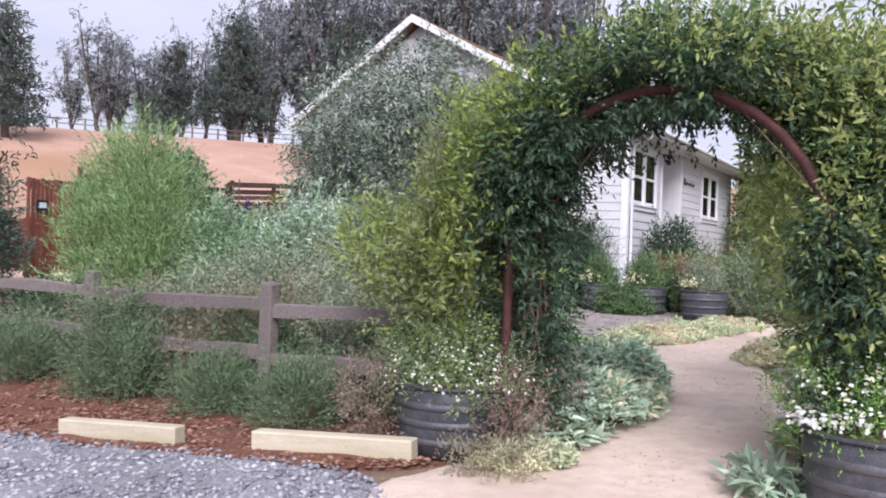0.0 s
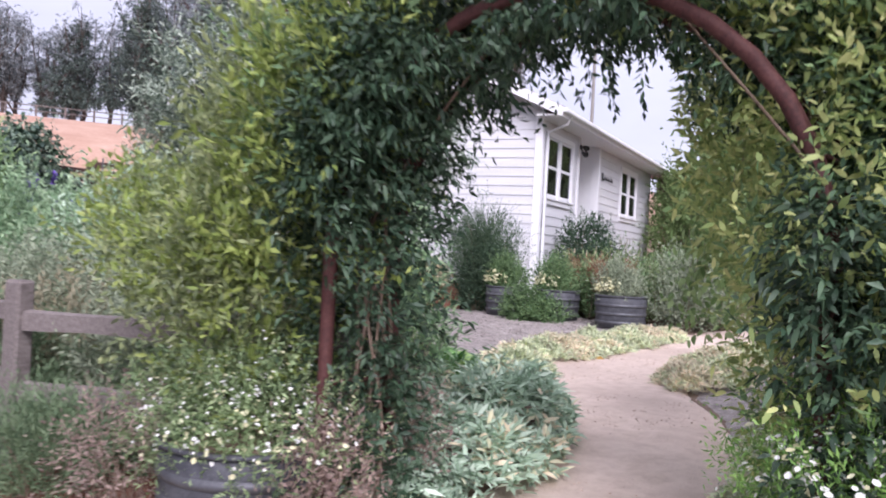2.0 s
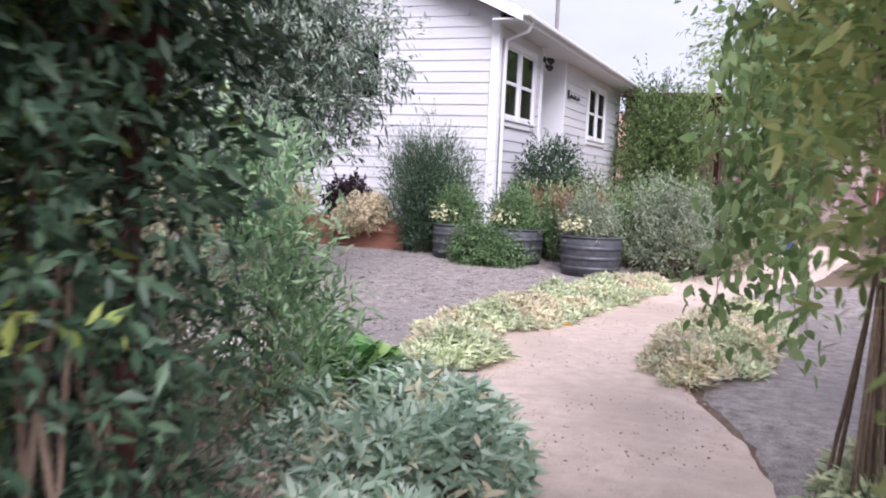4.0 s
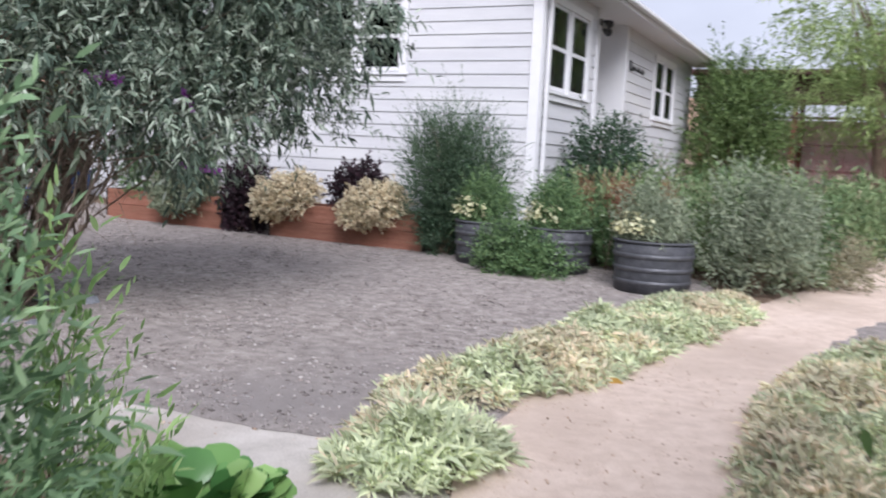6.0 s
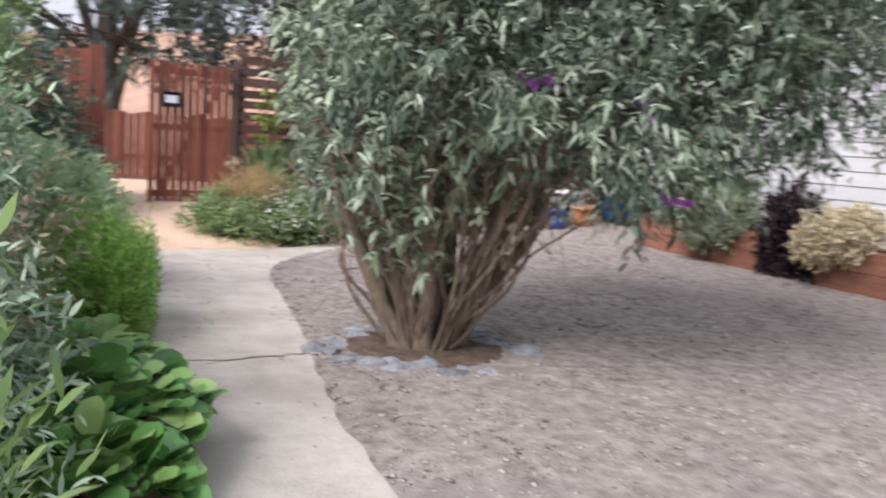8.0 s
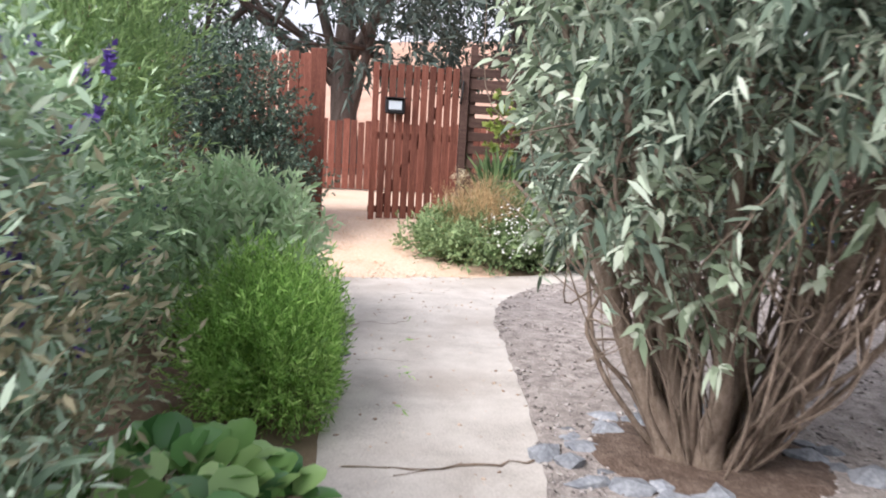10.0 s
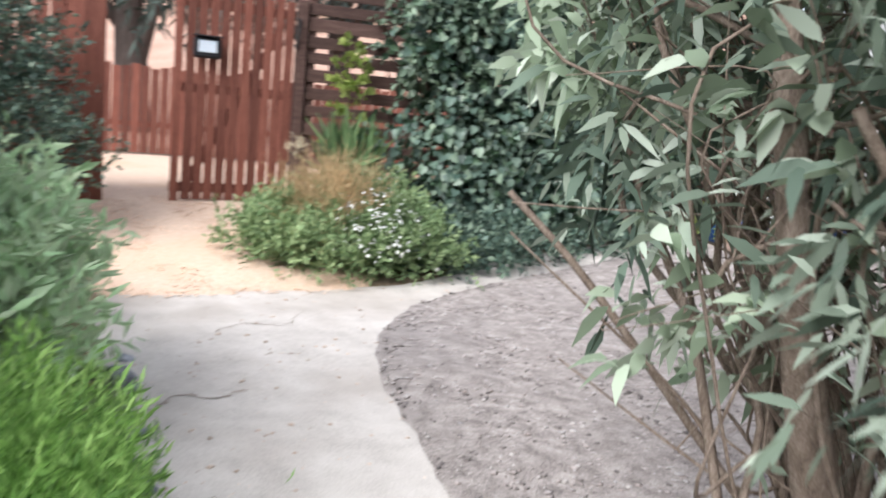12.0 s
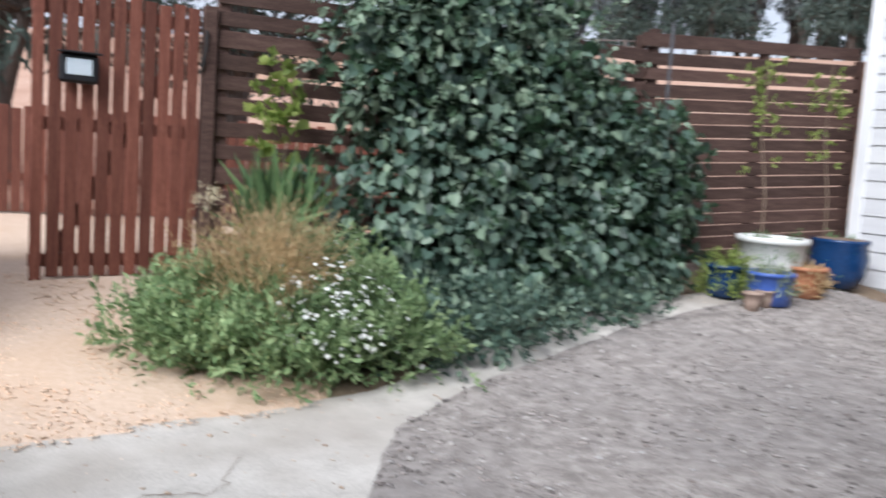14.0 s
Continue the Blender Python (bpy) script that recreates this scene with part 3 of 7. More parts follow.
hp("room_partition", (XL + 0.2, YB + 1.6, 1.1), (XR - 1.3, YB + 1.7, 4.2), M_DARK)
hp("room_partition", (XR - 1.35, YB + 0.2, 1.1), (XR - 1.25, YE - 0.2, 4.1), M_DARK)
hp("ceiling_board", (XL + 0.2, YB + 0.2, 4.1), (XR - 0.2, YE - 0.2, 4.14), M_DARK)


# clapboards as single lapped boards
def board_set(spans, to3, z0, z1, top_at, step=0.19):
    z = z0
    while z < z1:
        zt = z + step + 0.012
        for a, b, holes in spans:
            zi, cuts = z, []
            segs = [(a, b)]
            for h in holes:
                if h[2] - 0.12 < z + step * 0.5 < h[3] + 0.12:
                    nxt = []
                    for p, q in segs:
                        if h[0] - 0.12 < q and h[1] + 0.12 > p:
                            if h[0] - 0.12 > p:
                                nxt.append((p, h[0] - 0.12))
                            if h[1] + 0.12 < q:
                                nxt.append((h[1] + 0.12, q))
                        else:
                            nxt.append((p, q))
                    segs = nxt
            for p, q in segs:
                lim = [u for u in np.linspace(p, q, 60) if top_at(u) > zt]
                if not lim:
                    continue
                p2, q2 = (p if top_at(p) > zt else min(lim)), (q if top_at(q) > zt else max(lim))
                if q2 - p2 < 0.05:
                    continue
                bm = bmesh.new()
                vs = [bm.verts.new(to3(u, zz, o)) for u in (p2, q2) for zz, o in ((z, 0.0), (z, -0.024), (zt, -0.008), (zt, 0.0))]
                bm.faces.new((vs[1], vs[5], vs[6], vs[2]))
                bm.faces.new((vs[0], vs[4], vs[5], vs[1]))
                bm.faces.new((vs[2], vs[6], vs[7], vs[3]))
                bm.faces.new((vs[0], vs[1], vs[2], vs[3]))
                bm.faces.new((vs[7], vs[6], vs[5], vs[4]))
                bmesh.ops.recalc_face_normals(bm, faces=bm.faces)
                part("clapboard", bm, M_SIDING, house)
        z += step


board_set([(XL + 0.1, XR - 0.12, GW)], lambda u, z, o: (u - HX, 0.02 + o, z - HZ), 0.36, 7.0, lambda u: roof_z(u) - 0.05)
board_set([(YB + 0.14, PORCH[0] - 0.1, AW), (PORCH[1] + 0.1, YE, BW)], lambda u, z, o: (XR - 0.02 - o - HX, u - HY, z - HZ), 0.36, 4.0, lambda u: 4.12)
hp("corner_board", (XR - 0.13, YB - 0.022, 0.32), (XR + 0.022, YB + 0.13, 4.15), M_TRIM)
hp("corner_board", (XL - 0.02, YB - 0.022, 0.32), (XL + 0.12, YB + 0.10, 4.8), M_TRIM)
for yy in (PORCH[0] - 0.12, PORCH[1]):
    hp("corner_board", (XR - 0.19, yy - (0.004 if yy > 22 else -0.004), 0.32), (XR + 0.024, yy + 0.12, 4.1), M_TRIM)
hp("foundation_skirt", (XL, YB - 0.01, 0.05), (XR, YB + 0.05, 0.36), M_STONE_BASE)


def window(u0, u1, z0, z1, facing):
    """A double-hung window: casing, two sashes, glass, sill."""
    def to(lo, hi):
        (a, d0, p), (b, d1, q) = lo, hi
        if facing == "y":
            return (a, YB + min(d0, d1), p), (b, YB + max(d0, d1), q)
        return (XR - max(d0, d1), a, p), (XR - min(d0, d1), b, q)
    n = (u0 + u1) / 2
    top = new("window")
    top.parent = house
    top.matrix_basis = Matrix.Translation(((n if facing == "y" else XR) - HX, (YB if facing == "y" else n) - HY, z0 - HZ))
    O = Vector(((n if facing == "y" else XR), (YB if facing == "y" else n), z0))
    def b(name, lo, hi, mat, bev=0.004):
        lo, hi = to(lo, hi)
        return box_ob(name, Vector(lo) - O, Vector(hi) - O, mat, top, bev)
    b("frame", (u0, 0.0, z0), (u0 + 0.045, 0.035, z1), M_TRIM)
    b("frame", (u1 - 0.045, 0.0, z0), (u1, 0.035, z1), M_TRIM)
    b("frame", (u0 + 0.045, 0.0, z1 - 0.045), (u1 - 0.045, 0.035, z1), M_TRIM)
    b("frame", (u0 + 0.045, 0.0, z0), (u1 - 0.045, 0.035, z0 + 0.06), M_TRIM)
    # boards added round the opening, their near-black painting shade behind the pane
    for x0, x1 in ((u0, u0 + 0.05), (u1 - 0.05, u1)):
        b("lining", (x0, 0.036, z0), (x1, 0.2, z1), M_DARK)
    b("lining", (u0 + 0.051, 0.036, z1 - 0.05), (u1 - 0.051, 0.2, z1), M_DARK)
    b("lining", (u0 + 0.051, 0.036, z0), (u1 - 0.051, 0.2, z0 + 0.065), M_DARK)
    zm = (z0 + z1) / 2
    b("meeting_rail", (u0 + 0.045, 0.004, zm - 0.03), (u1 - 0.045, 0.034, zm + 0.03), M_TRIM)
    for a, c in ((z0 + 0.06, zm - 0.03), (zm + 0.03, z1 - 0.045)):
        g = b("pane", (u0 + 0.045, 0.012, a), (u1 - 0.045, 0.017, c), M_GLASS, 0)
        g.visible_shadow = False


def casing(lo, hi, z0, z1, facing):
    w = 0.11
    def put(name, a, b, p, q, d0, d1):
        if facing == "y":
            hp(name, (a, YB - d1, p), (b, YB + d0, q), M_TRIM)
        else:
            hp(name, (XR - d0, a, p), (XR + d1, b, q), M_TRIM)
    put("window_casing", lo - w, lo, z0 - 0.02, z1 + w, 0.02, 0.028)
    put("window_casing", hi, hi + w, z0 - 0.02, z1 + w, 0.02, 0.028)
    put("window_casing", lo, hi, z1, z1 + w, 0.02, 0.028)
    put("window_apron", lo - w, hi + w, z0 - 0.16, z0 - 0.06, 0.02, 0.028)
    put("window_sill", lo - w - 0.03, hi + w + 0.03, z0 - 0.06, z0 - 0.02, 0.02, 0.06)


for ws, facing in ((GW, "y"), (AW, "x"), (BW, "x")):
    for u0, u1, z0, z1 in ws:
        window(u0, u1, z0, z1, facing)
    lo, hi = min(w[0] for w in ws), max(w[1] for w in ws)
    casing(lo, hi, ws[0][2], ws[0][3], facing)
    mids = sorted(v for w in ws for v in w[:2])[1:3]
    if facing == "y":
        hp("window_mullion", (mids[0], YB - 0.026, ws[0][2] - 0.02), (mids[1], YB + 0.02, ws[0][3]), M_TRIM)
    else:
        hp("window_mullion", (XR - 0.02, mids[0], ws[0][2] - 0.02), (XR + 0.026, mids[1], ws[0][3]), M_TRIM)


# roof slabs with shingle courses
def roof_slab(x1, z1, x2, z2, y1, y2, name, thick=0.1):
    bm = bmesh.new()
    n = max(2, int(math.hypot(x2 - x1, z2 - z1) / 0.2))
    line = []
    for i in range(n):
        a, b = i / n, (i + 1) / n
        line += [(x1 + (x2 - x1) * a, z1 + (z2 - z1) * a), (x1 + (x2 - x1) * b, z1 + (z2 - z1) * b + 0.03)]
    line += [(x2, z2 - thick), (x1, z1 - thick)]
    rows = [[bm.verts.new((x - HX, y - HY, z - HZ)) for x, z in line] for y in (y1, y2)]
    for i in range(len(line)):
        j = (i + 1) % len(line)
        bm.faces.new((rows[0][i], rows[0][j], rows[1][j], rows[1][i]))
    bm.faces.new(rows[0][::-1])
    bm.faces.new(rows[1])
    bmesh.ops.recalc_face_normals(bm, faces=bm.faces)
    return part(name, bm, M_ROOF, house)


roof_slab(PEAK[0], 7.15, -9.3, 5.93, YB - 0.35, YE + 0.3, "roof")
roof_slab(-9.3, 5.925, -5.5, 4.17, YB - 0.35, YE + 0.3, "roof")
roof_slab(PEAK[0], 7.15, -15.4, 4.62, YB - 0.35, YE + 0.3, "roof")


def rake(x1, z1, x2, z2):
    bm = bmesh.new()
    vs = [bm.verts.new((x - HX, y - HY, z - HZ)) for x, z in ((x1, z1), (x2, z2), (x2, z2 - 0.2), (x1, z1 - 0.2)) for y in (YB - 0.4, YB - 0.353)]
    for q in ((0, 2, 4, 6), (1, 7, 5, 3), (0, 1, 3, 2), (2, 3, 5, 4), (4, 5, 7, 6), (6, 7, 1, 0)):
        bm.faces.new([vs[k] for k in q])
    bmesh.ops.recalc_face_normals(bm, faces=bm.faces)
    part("rake_board", bm, M_TRIM, house)


rake(PEAK[0], 7.16, -9.3, 5.94)
rake(-9.3, 5.94, -5.48, 4.18)
rake(-15.42, 4.63, PEAK[0], 7.16)
hp("fascia", (-5.497, YB - 0.35, 3.98), (-5.46, YE + 0.3, 4.17), M_TRIM)
hp("gutter", (-5.458, YB - 0.36, 4.05), (-5.36, YE + 0.3, 4.14), M_TRIM, 0.02)
hp("soffit", (XR - 0.02, YB - 0.34, 4.0), (-5.5, YE + 0.29, 4.03), M_TRIM)
_v, _f = tubes([[(np.array((-5.42 - HX, 18.15 - HY, 4.08 - HZ)), 0.035), (np.array((-5.5 - HX, 18.18 - HY, 3.9 - HZ)), 0.035), (np.array((-5.9 - HX, 18.2 - HY, 3.75 - HZ)), 0.035), (np.array((-5.91 - HX, 18.2 - HY, 0.5 - HZ)), 0.035)]], 8)
mesh_ob("downpipe", _v, _f, M_TRIM, house, smooth_shade=True)
hp("wall_sign", (XR + 0.004, 22.85, 3.22), (XR + 0.012, 23.0, 3.42), M_BLACK, 0.002, "small dark lettering on the wall")
for k in range(9):
    hp("sign_letter", (XR + 0.004, 23.04 + 0.11 * k, 3.24 + 0.01 * (k % 3)), (XR + 0.012, 23.11 + 0.11 * k, 3.30 + 0.03 * ((k * 5) % 3)), M_BLACK, 0.002)

flood = thing("flood_light", (XR + 0.024, 20.72, 3.78), "black twin-headed floodlight on the house corner", "light fixture")
_v, _f = lathe([(0.0, 0), (0.055, 0), (0.055, 0.03), (0, 0.03)], 14)
b0 = mesh_ob("base", _v, _f, M_BLACK, flood)
b0.matrix_basis = pose(0, 0, 0, 0, 90, 0)
for s in (-1, 1):
    _v, _f = lathe([(0.0, 0), (0.035, 0.0), (0.04, 0.05), (0.065, 0.12), (0.068, 0.15), (0.055, 0.145), (0, 0.13)], 16)
    hd = mesh_ob("lamp_head", _v, _f, M_BLACK, flood, smooth_shade=True)
    hd.matrix_basis = pose(0.07, 0.03 * s, -0.06 + 0.07 * s, 35, 120, 0)
    _v, _f = tubes([[(np.array((0.02, 0, 0)), 0.012), (np.array((0.07, 0.03 * s, -0.06 + 0.07 * s)), 0.012)]], 6)
    mesh_ob("arm", _v, _f, M_BLACK, flood)
pole = thing("flag_pole", (-7.3, 26.5, 4.5), "thin pale metal mast standing on the roof", "pole")
_v, _f = tubes([[(np.array((0, 0, 0.0)), 0.05), (np.array((0, 0, 3)), 0.05), (np.array((0, 0, 7.5)), 0.035)]], 10)
mesh_ob("mast", _v, _f, M_STONE_BASE, pole, smooth_shade=True)
_v, _f = lathe([(0.12, -0.1), (0.12, 0.04), (0.06, 0.1), (0.05, 0.16)], 14)
mesh_ob("foot", _v, _f, M_TRIM, pole)

# ---- fences and gate ----
def slat(name, lo, hi, mat, parent, bevel=0.003):
    return box_ob(name, lo, hi, mat, parent, bevel)


gate = thing("gate", (-15.32, 9.86, 0.34), "open red-stained gate of upright slats", "gate", rz=6)
gm = M_REDWOOD
for k in range(11):
    w = 0.086 if k else 0.075
    y = 0.002 + 0.106 * k
    low = 0.0 if k == 0 else 0.07
    hi_z = 2.08 - 0.012 * (k % 3)
    slat("slat", (-0.02, y, low), (0.004, y + w, hi_z), gm, gate)
for z in (0.14, 1.1, 1.9):
    slat("rail", (-0.062, 0.0, z), (-0.022, 1.16, z + 0.09), gm, gate)
_b = bmesh.new()
box(_b, (-0.05, -0.02, 0.2), (-0.03, 0.06, 2.0))
bmesh.ops.transform(_b, matrix=Matrix.Translation((-0.03, 0.02, 0)) @ Matrix.Rotation(radians(-29), 4, "X"), verts=_b.verts)
part("brace", _b, gm, gate)
_v, _f = tubes([[(np.array((0.0, 1.17, z0)), 0.012), (np.array((0.03, 1.19, z0 + 0.14)), 0.012), (np.array((0.01, 1.2, z0 + 0.3)), 0.012)] for z0 in (1.62,)], 6)
mesh_ob("hinge", _v, _f, M_BLACK, gate)
keypad = thing("gate_keypad", (-15.30, 10.0, 1.75), "black weatherproof box with a pale panel on the gate", "keypad", rz=6)
box_ob("housing", (0.0, 0.02, 0.02), (0.07, 0.28, 0.22), M_PLASTIC, keypad, 0.02)
box_ob("panel", (0.0705, 0.06, 0.075), (0.076, 0.23, 0.185), M_PANEL, keypad, 0.003, "pale panel")
box_ob("hood", (0.03, 0.01, 0.2205), (0.1, 0.29, 0.234), M_PLASTIC, keypad, 0.004)

gpost = thing("gate_post", (-15.5, 11.09, 0.3), "dark brown square gate post", "post", "gate posts")
box_ob("post", (-0.05, -0.05, 0), (0.05, 0.05, 2.15), M_BROWNWOOD, gpost, 0.008)
gpost2 = thing("gate_post", (-15.28, 9.16, 0.28), "tall red-brown gate post beside the opening", "post", "gate posts")
box_ob("post", (-0.07, -0.1, 0), (0.07, 0.1, 2.25), M_REDWOOD, gpost2, 0.008)

leaf2 = thing("gate", (-15.26, 9.12, 0.3), "red-stained gate leaf standing open towards the court", "gate", rz=200)
for k in range(8):
    slat("slat", (0.02 + 0.106 * k, -0.012, 0.06), (0.02 + 0.106 * k + 0.088, 0.012, 2.1 - 0.014 * (k % 3)), gm, leaf2)
for z in (0.18, 1.05, 1.85):
    slat("rail", (0.02, 0.0125, z), (0.86, 0.05, z + 0.09), gm, leaf2)

# slatted fence from the gate to the house
FX = lambda y: -15.5 + 0.45 * (y - 11.1) / 6.9
for name, y1, y2, zt, group in (("slat_fence", 11.15, 15.25, 2.62, "court fence"), ("slat_fence", 15.3, 18.3, 2.7, "court fence")):
    fence = thing(name, (FX(y1), y1, h1(FX(y1), y1)), "dark brown fence of level boards with narrow gaps", "fence", group)
    O = Vector((FX(y1), y1, h1(FX(y1), y1)))
    tilt = math.atan2(FX(y2) - FX(y1), y2 - y1)
    fence.matrix_basis = pose(*O, 0, 0, -math.degrees(tilt))
    ln = (y2 - y1) / math.cos(tilt)
    rise = 0.0 if y1 < 15 else 0.06
    z, k = 0.06, 0
    while z < zt - O.z:
        hgt = (0.118, 0.13, 0.112)[k % 3]
        bm = bmesh.new()
        vs = box(bm, (-0.012 - 0.003 * (k % 2), 0.0, z), (0.01, ln, z + hgt), 0.003)
        bmesh.ops.transform(bm, matrix=Matrix.Rotation(rise, 4, "X"), verts=bm.verts)
        part("slat", bm, M_BROWNWOOD, fence)
        z += hgt + ((0.045 if y1 < 15 else 0.008) if z < 1.7 else 0.045) * (0.6 + 0.8 * rng.random())
        k += 1
    for yy in np.linspace(0.05, ln - 0.05, 3 if y1 < 15 else 3):
        box_ob("post", (-0.1, yy - 0.045, 0), (-0.016, yy + 0.045, zt - O.z + 0.12), M_BROWNWOOD, fence, 0.006)
fpole = thing("fence_pole", (-14.98, 15.3, h1(-14.98, 15.3)), "thin grey metal pole in front of the fence", "pole")
_v, _f = tubes([[(np.array((0, 0, 0.0)), 0.016), (np.array((0, 0, 2.45)), 0.016)]], 8)
mesh_ob("shaft", _v, _f, M_HOOP, fpole)

# upright-board fence running left of the gate and the yard fence beyond
def board_fence(name, a, b, low, tall, label, group, n, mat):
    a, b = Vector(a), Vector(b)
    f = thing(name, (a.x, a.y, h1(a.x, a.y)), label, "fence", group, rz=math.degrees(math.atan2(b.y - a.y, b.x - a.x)))
    ln = (b - a).length
    for k in range(n):
        x = ln * k / n
        p = a + (b - a) * (k / n)
        g = h1(p.x, p.y) - h1(a.x, a.y)
        slat("board", (x, -0.01, g + low), (x + ln / n - 0.018, 0.012, g + tall + 0.03 * math.sin(k * 1.7)), mat, f)
    ga, gb = 0.0, h1(b.x, b.y) - h1(a.x, a.y)
    for z in (0.35, tall - 0.3):
        box_ob("rail", (0, 0.0125, min(ga, gb) + z), (ln, 0.05, min(ga, gb) + z + 0.08), mat, f, 0.004)
    for k in range(0, 4):
        x = ln * k / 3
        p = a + (b - a) * (k / 3)
        box_ob("post", (x - 0.05, 0.052, h1(p.x, p.y) - h1(a.x, a.y) - 0.05), (x + 0.05, 0.15, h1(p.x, p.y) - h1(a.x, a.y) + tall), mat, f, 0.006)
    return f


board_fence("board_fence", (-15.4, 9.05, 0), (-16.3, 3.0, 0), 0.12, 2.1, "red-brown upright board fence beside the gate", "yard fences", 44, M_REDWOOD)
board_fence("board_fence", (-20.8, 5.0, 0), (-20.2, 16.0, 0), 0.05, 1.35, "weathered red-grey yard fence beyond the gate", "yard fences", 80, M_REDWOOD)
tagged(board_fence("board_fence", (-16.3, 3.0, 0), (-24.0, 2.0, 0), 0.1, 1.9, "red-brown upright board fence along the yard", "yard fences", 50, M_REDWOOD), "red-brown upright board fence along the yard")


# split-rail fence in the front bed
def rail_fence():
    posts = [(-2.75, 5.55), (-5.3, 5.62), (-8.04, 5.82), (-10.8, 6.02), (-13.5, 6.2)]
    f = thing("rail_fence", (posts[0][0], posts[0][1], h1(*posts[0])), "weathered grey post-and-rail fence half buried in shrubs", "fence")
    O = Vector((posts[0][0], posts[0][1], h1(*posts[0])))
    for i, (x, y) in enumerate(posts):
        bm = bmesh.new()
        z0 = h1(x, y)
        vs = box(bm, (-0.075, -0.065, -0.1), (0.075, 0.065, 0.91 - z0), 0.018)
        bmesh.ops.rotate(bm, matrix=Matrix.Rotation(radians((2, -3, 4, -2, 1)[i]), 3, "Z"), verts=bm.verts)
        bmesh.ops.translate(bm, vec=Vector((x, y, z0)) - O, verts=bm.verts)
        part("post", bm, M_GREYWOOD, f)
    for (xa, ya), (xb, yb) in zip(posts[:-1], posts[1:]):
        for z in (0.70, 0.25):
            bm = bmesh.new()
            ln = math.hypot(xb - xa, yb - ya)
            n = 8
            ring = []
            for k in range(n + 1):
                s = k / n
                w = 0.035 + 0.004 * math.sin(k * 2.1 + z * 9)
                hh = 0.062 + 0.007 * math.sin(k * 1.3 + z * 5)
                c = Vector((s * ln, 0, 0.012 * math.sin(k * 0.9 + xa)))
                ring.append([bm.verts.new(c + Vector((0, a * w, b * hh))) for a, b in ((-1, -0.8), (1, -1), (1, 0.8), (-0.8, 1))])
            for r1, r2 in zip(ring[:-1], ring[1:]):
                for k in range(4):
                    bm.faces.new((r1[k], r1[(k + 1) % 4], r2[(k + 1) % 4], r2[k]))
            bm.faces.new(ring[0][::-1])
            bm.faces.new(ring[-1])
            za, zb = z + 0.0, z - 0.035
            ang = math.atan2(yb - ya, xb - xa)
            bmesh.ops.transform(bm, matrix=Matrix.Translation(Vector((xa, ya - 0.0, za)) - O) @ Matrix.Rotation(ang, 4, "Z") @ Matrix.Rotation(-math.atan2(zb - za, ln), 4, "Y"), verts=bm.verts)
            part("rail", bm, M_GREYWOOD, f)
    return f


rail_fence()

# parking timbers
for (xa, ya), (xb, yb) in (((-6.12, 4.12), (-5.0, 4.32)), ((-4.32, 4.42), (-3.08, 4.66))):
    O = ((xa + xb) / 2, (ya + yb) / 2, h1((xa + xb) / 2, (ya + yb) / 2))
    ln = math.hypot(xb - xa, yb - ya)
    bm = bmesh.new()
    box(bm, (-ln / 2, -0.07, -0.02), (ln / 2, 0.07, 0.15), 0.01)
    t = part("parking_timber", bm, M_NEWWOOD)
    sl = math.degrees(math.atan2(h1(xb, yb) - h1(xa, ya), ln))
    t.matrix_basis = pose(*O, 0, -sl, math.degrees(math.atan2(yb - ya, xb - xa)))
    tagged(t, "new pale square timber laid as a wheel stop", "timber", "wheel stops")

# ---- planters, tubs, pots ----
def planter(x1, x2, y, z, label):
    p = thing("planter_box", ((x1 + x2) / 2, y, z), label, "planter", "redwood planters")
    w = (x2 - x1) / 2
    d = 0.62
    for k in range(2):
        z0, z1 = 0.255 * k + 0.004, 0.255 * (k + 1)
        box_ob("board", (-w, 0, z0), (w, 0.04, z1), M_PLANTER, p, 0.006)
        box_ob("board", (-w, d - 0.04, z0), (w, d, z1), M_PLANTER, p, 0.006)
        for s in (-1, 1):
            lo, hi = sorted((s * w, s * (w + 0.04)))
            box_ob("end_board", (lo, 0.0, z0), (hi, d, z1), M_PLANTER_END, p, 0.006, "end board coloured near-black for its shaded side")
    for s in (-1, 1):
        box_ob("corner_post", (s * (w - 0.09) - 0.04, 0.041, 0.0), (s * (w - 0.09) + 0.04, 0.12, 0.5), M_PLANTER, p, 0.004)
    v = np.array([(x, yy, 0.46 + 0.02 * math.sin(9 * x + 5 * yy)) for x in np.linspace(-w + 0.002, w - 0.002, 20) for yy in np.linspace(0.042, d - 0.042, 6)])
    i, j = np.meshgrid(np.arange(19), np.arange(5), indexing="ij")
    f = np.stack([i * 6 + j, (i + 1) * 6 + j, (i + 1) * 6 + j + 1, i * 6 + j + 1], -1).reshape(-1, 4)
    mesh_ob("soil", v, f, M_SOIL, p, smooth_shade=True)


planter(-9.66, -7.08, 16.85, h1(-8.4, 17) + 0.012, "redwood planter box with dark ends on the gravel")
planter(-13.15, -10.7, 16.95, h1(-12, 17) + 0.012, "longer redwood planter box under the shrub")


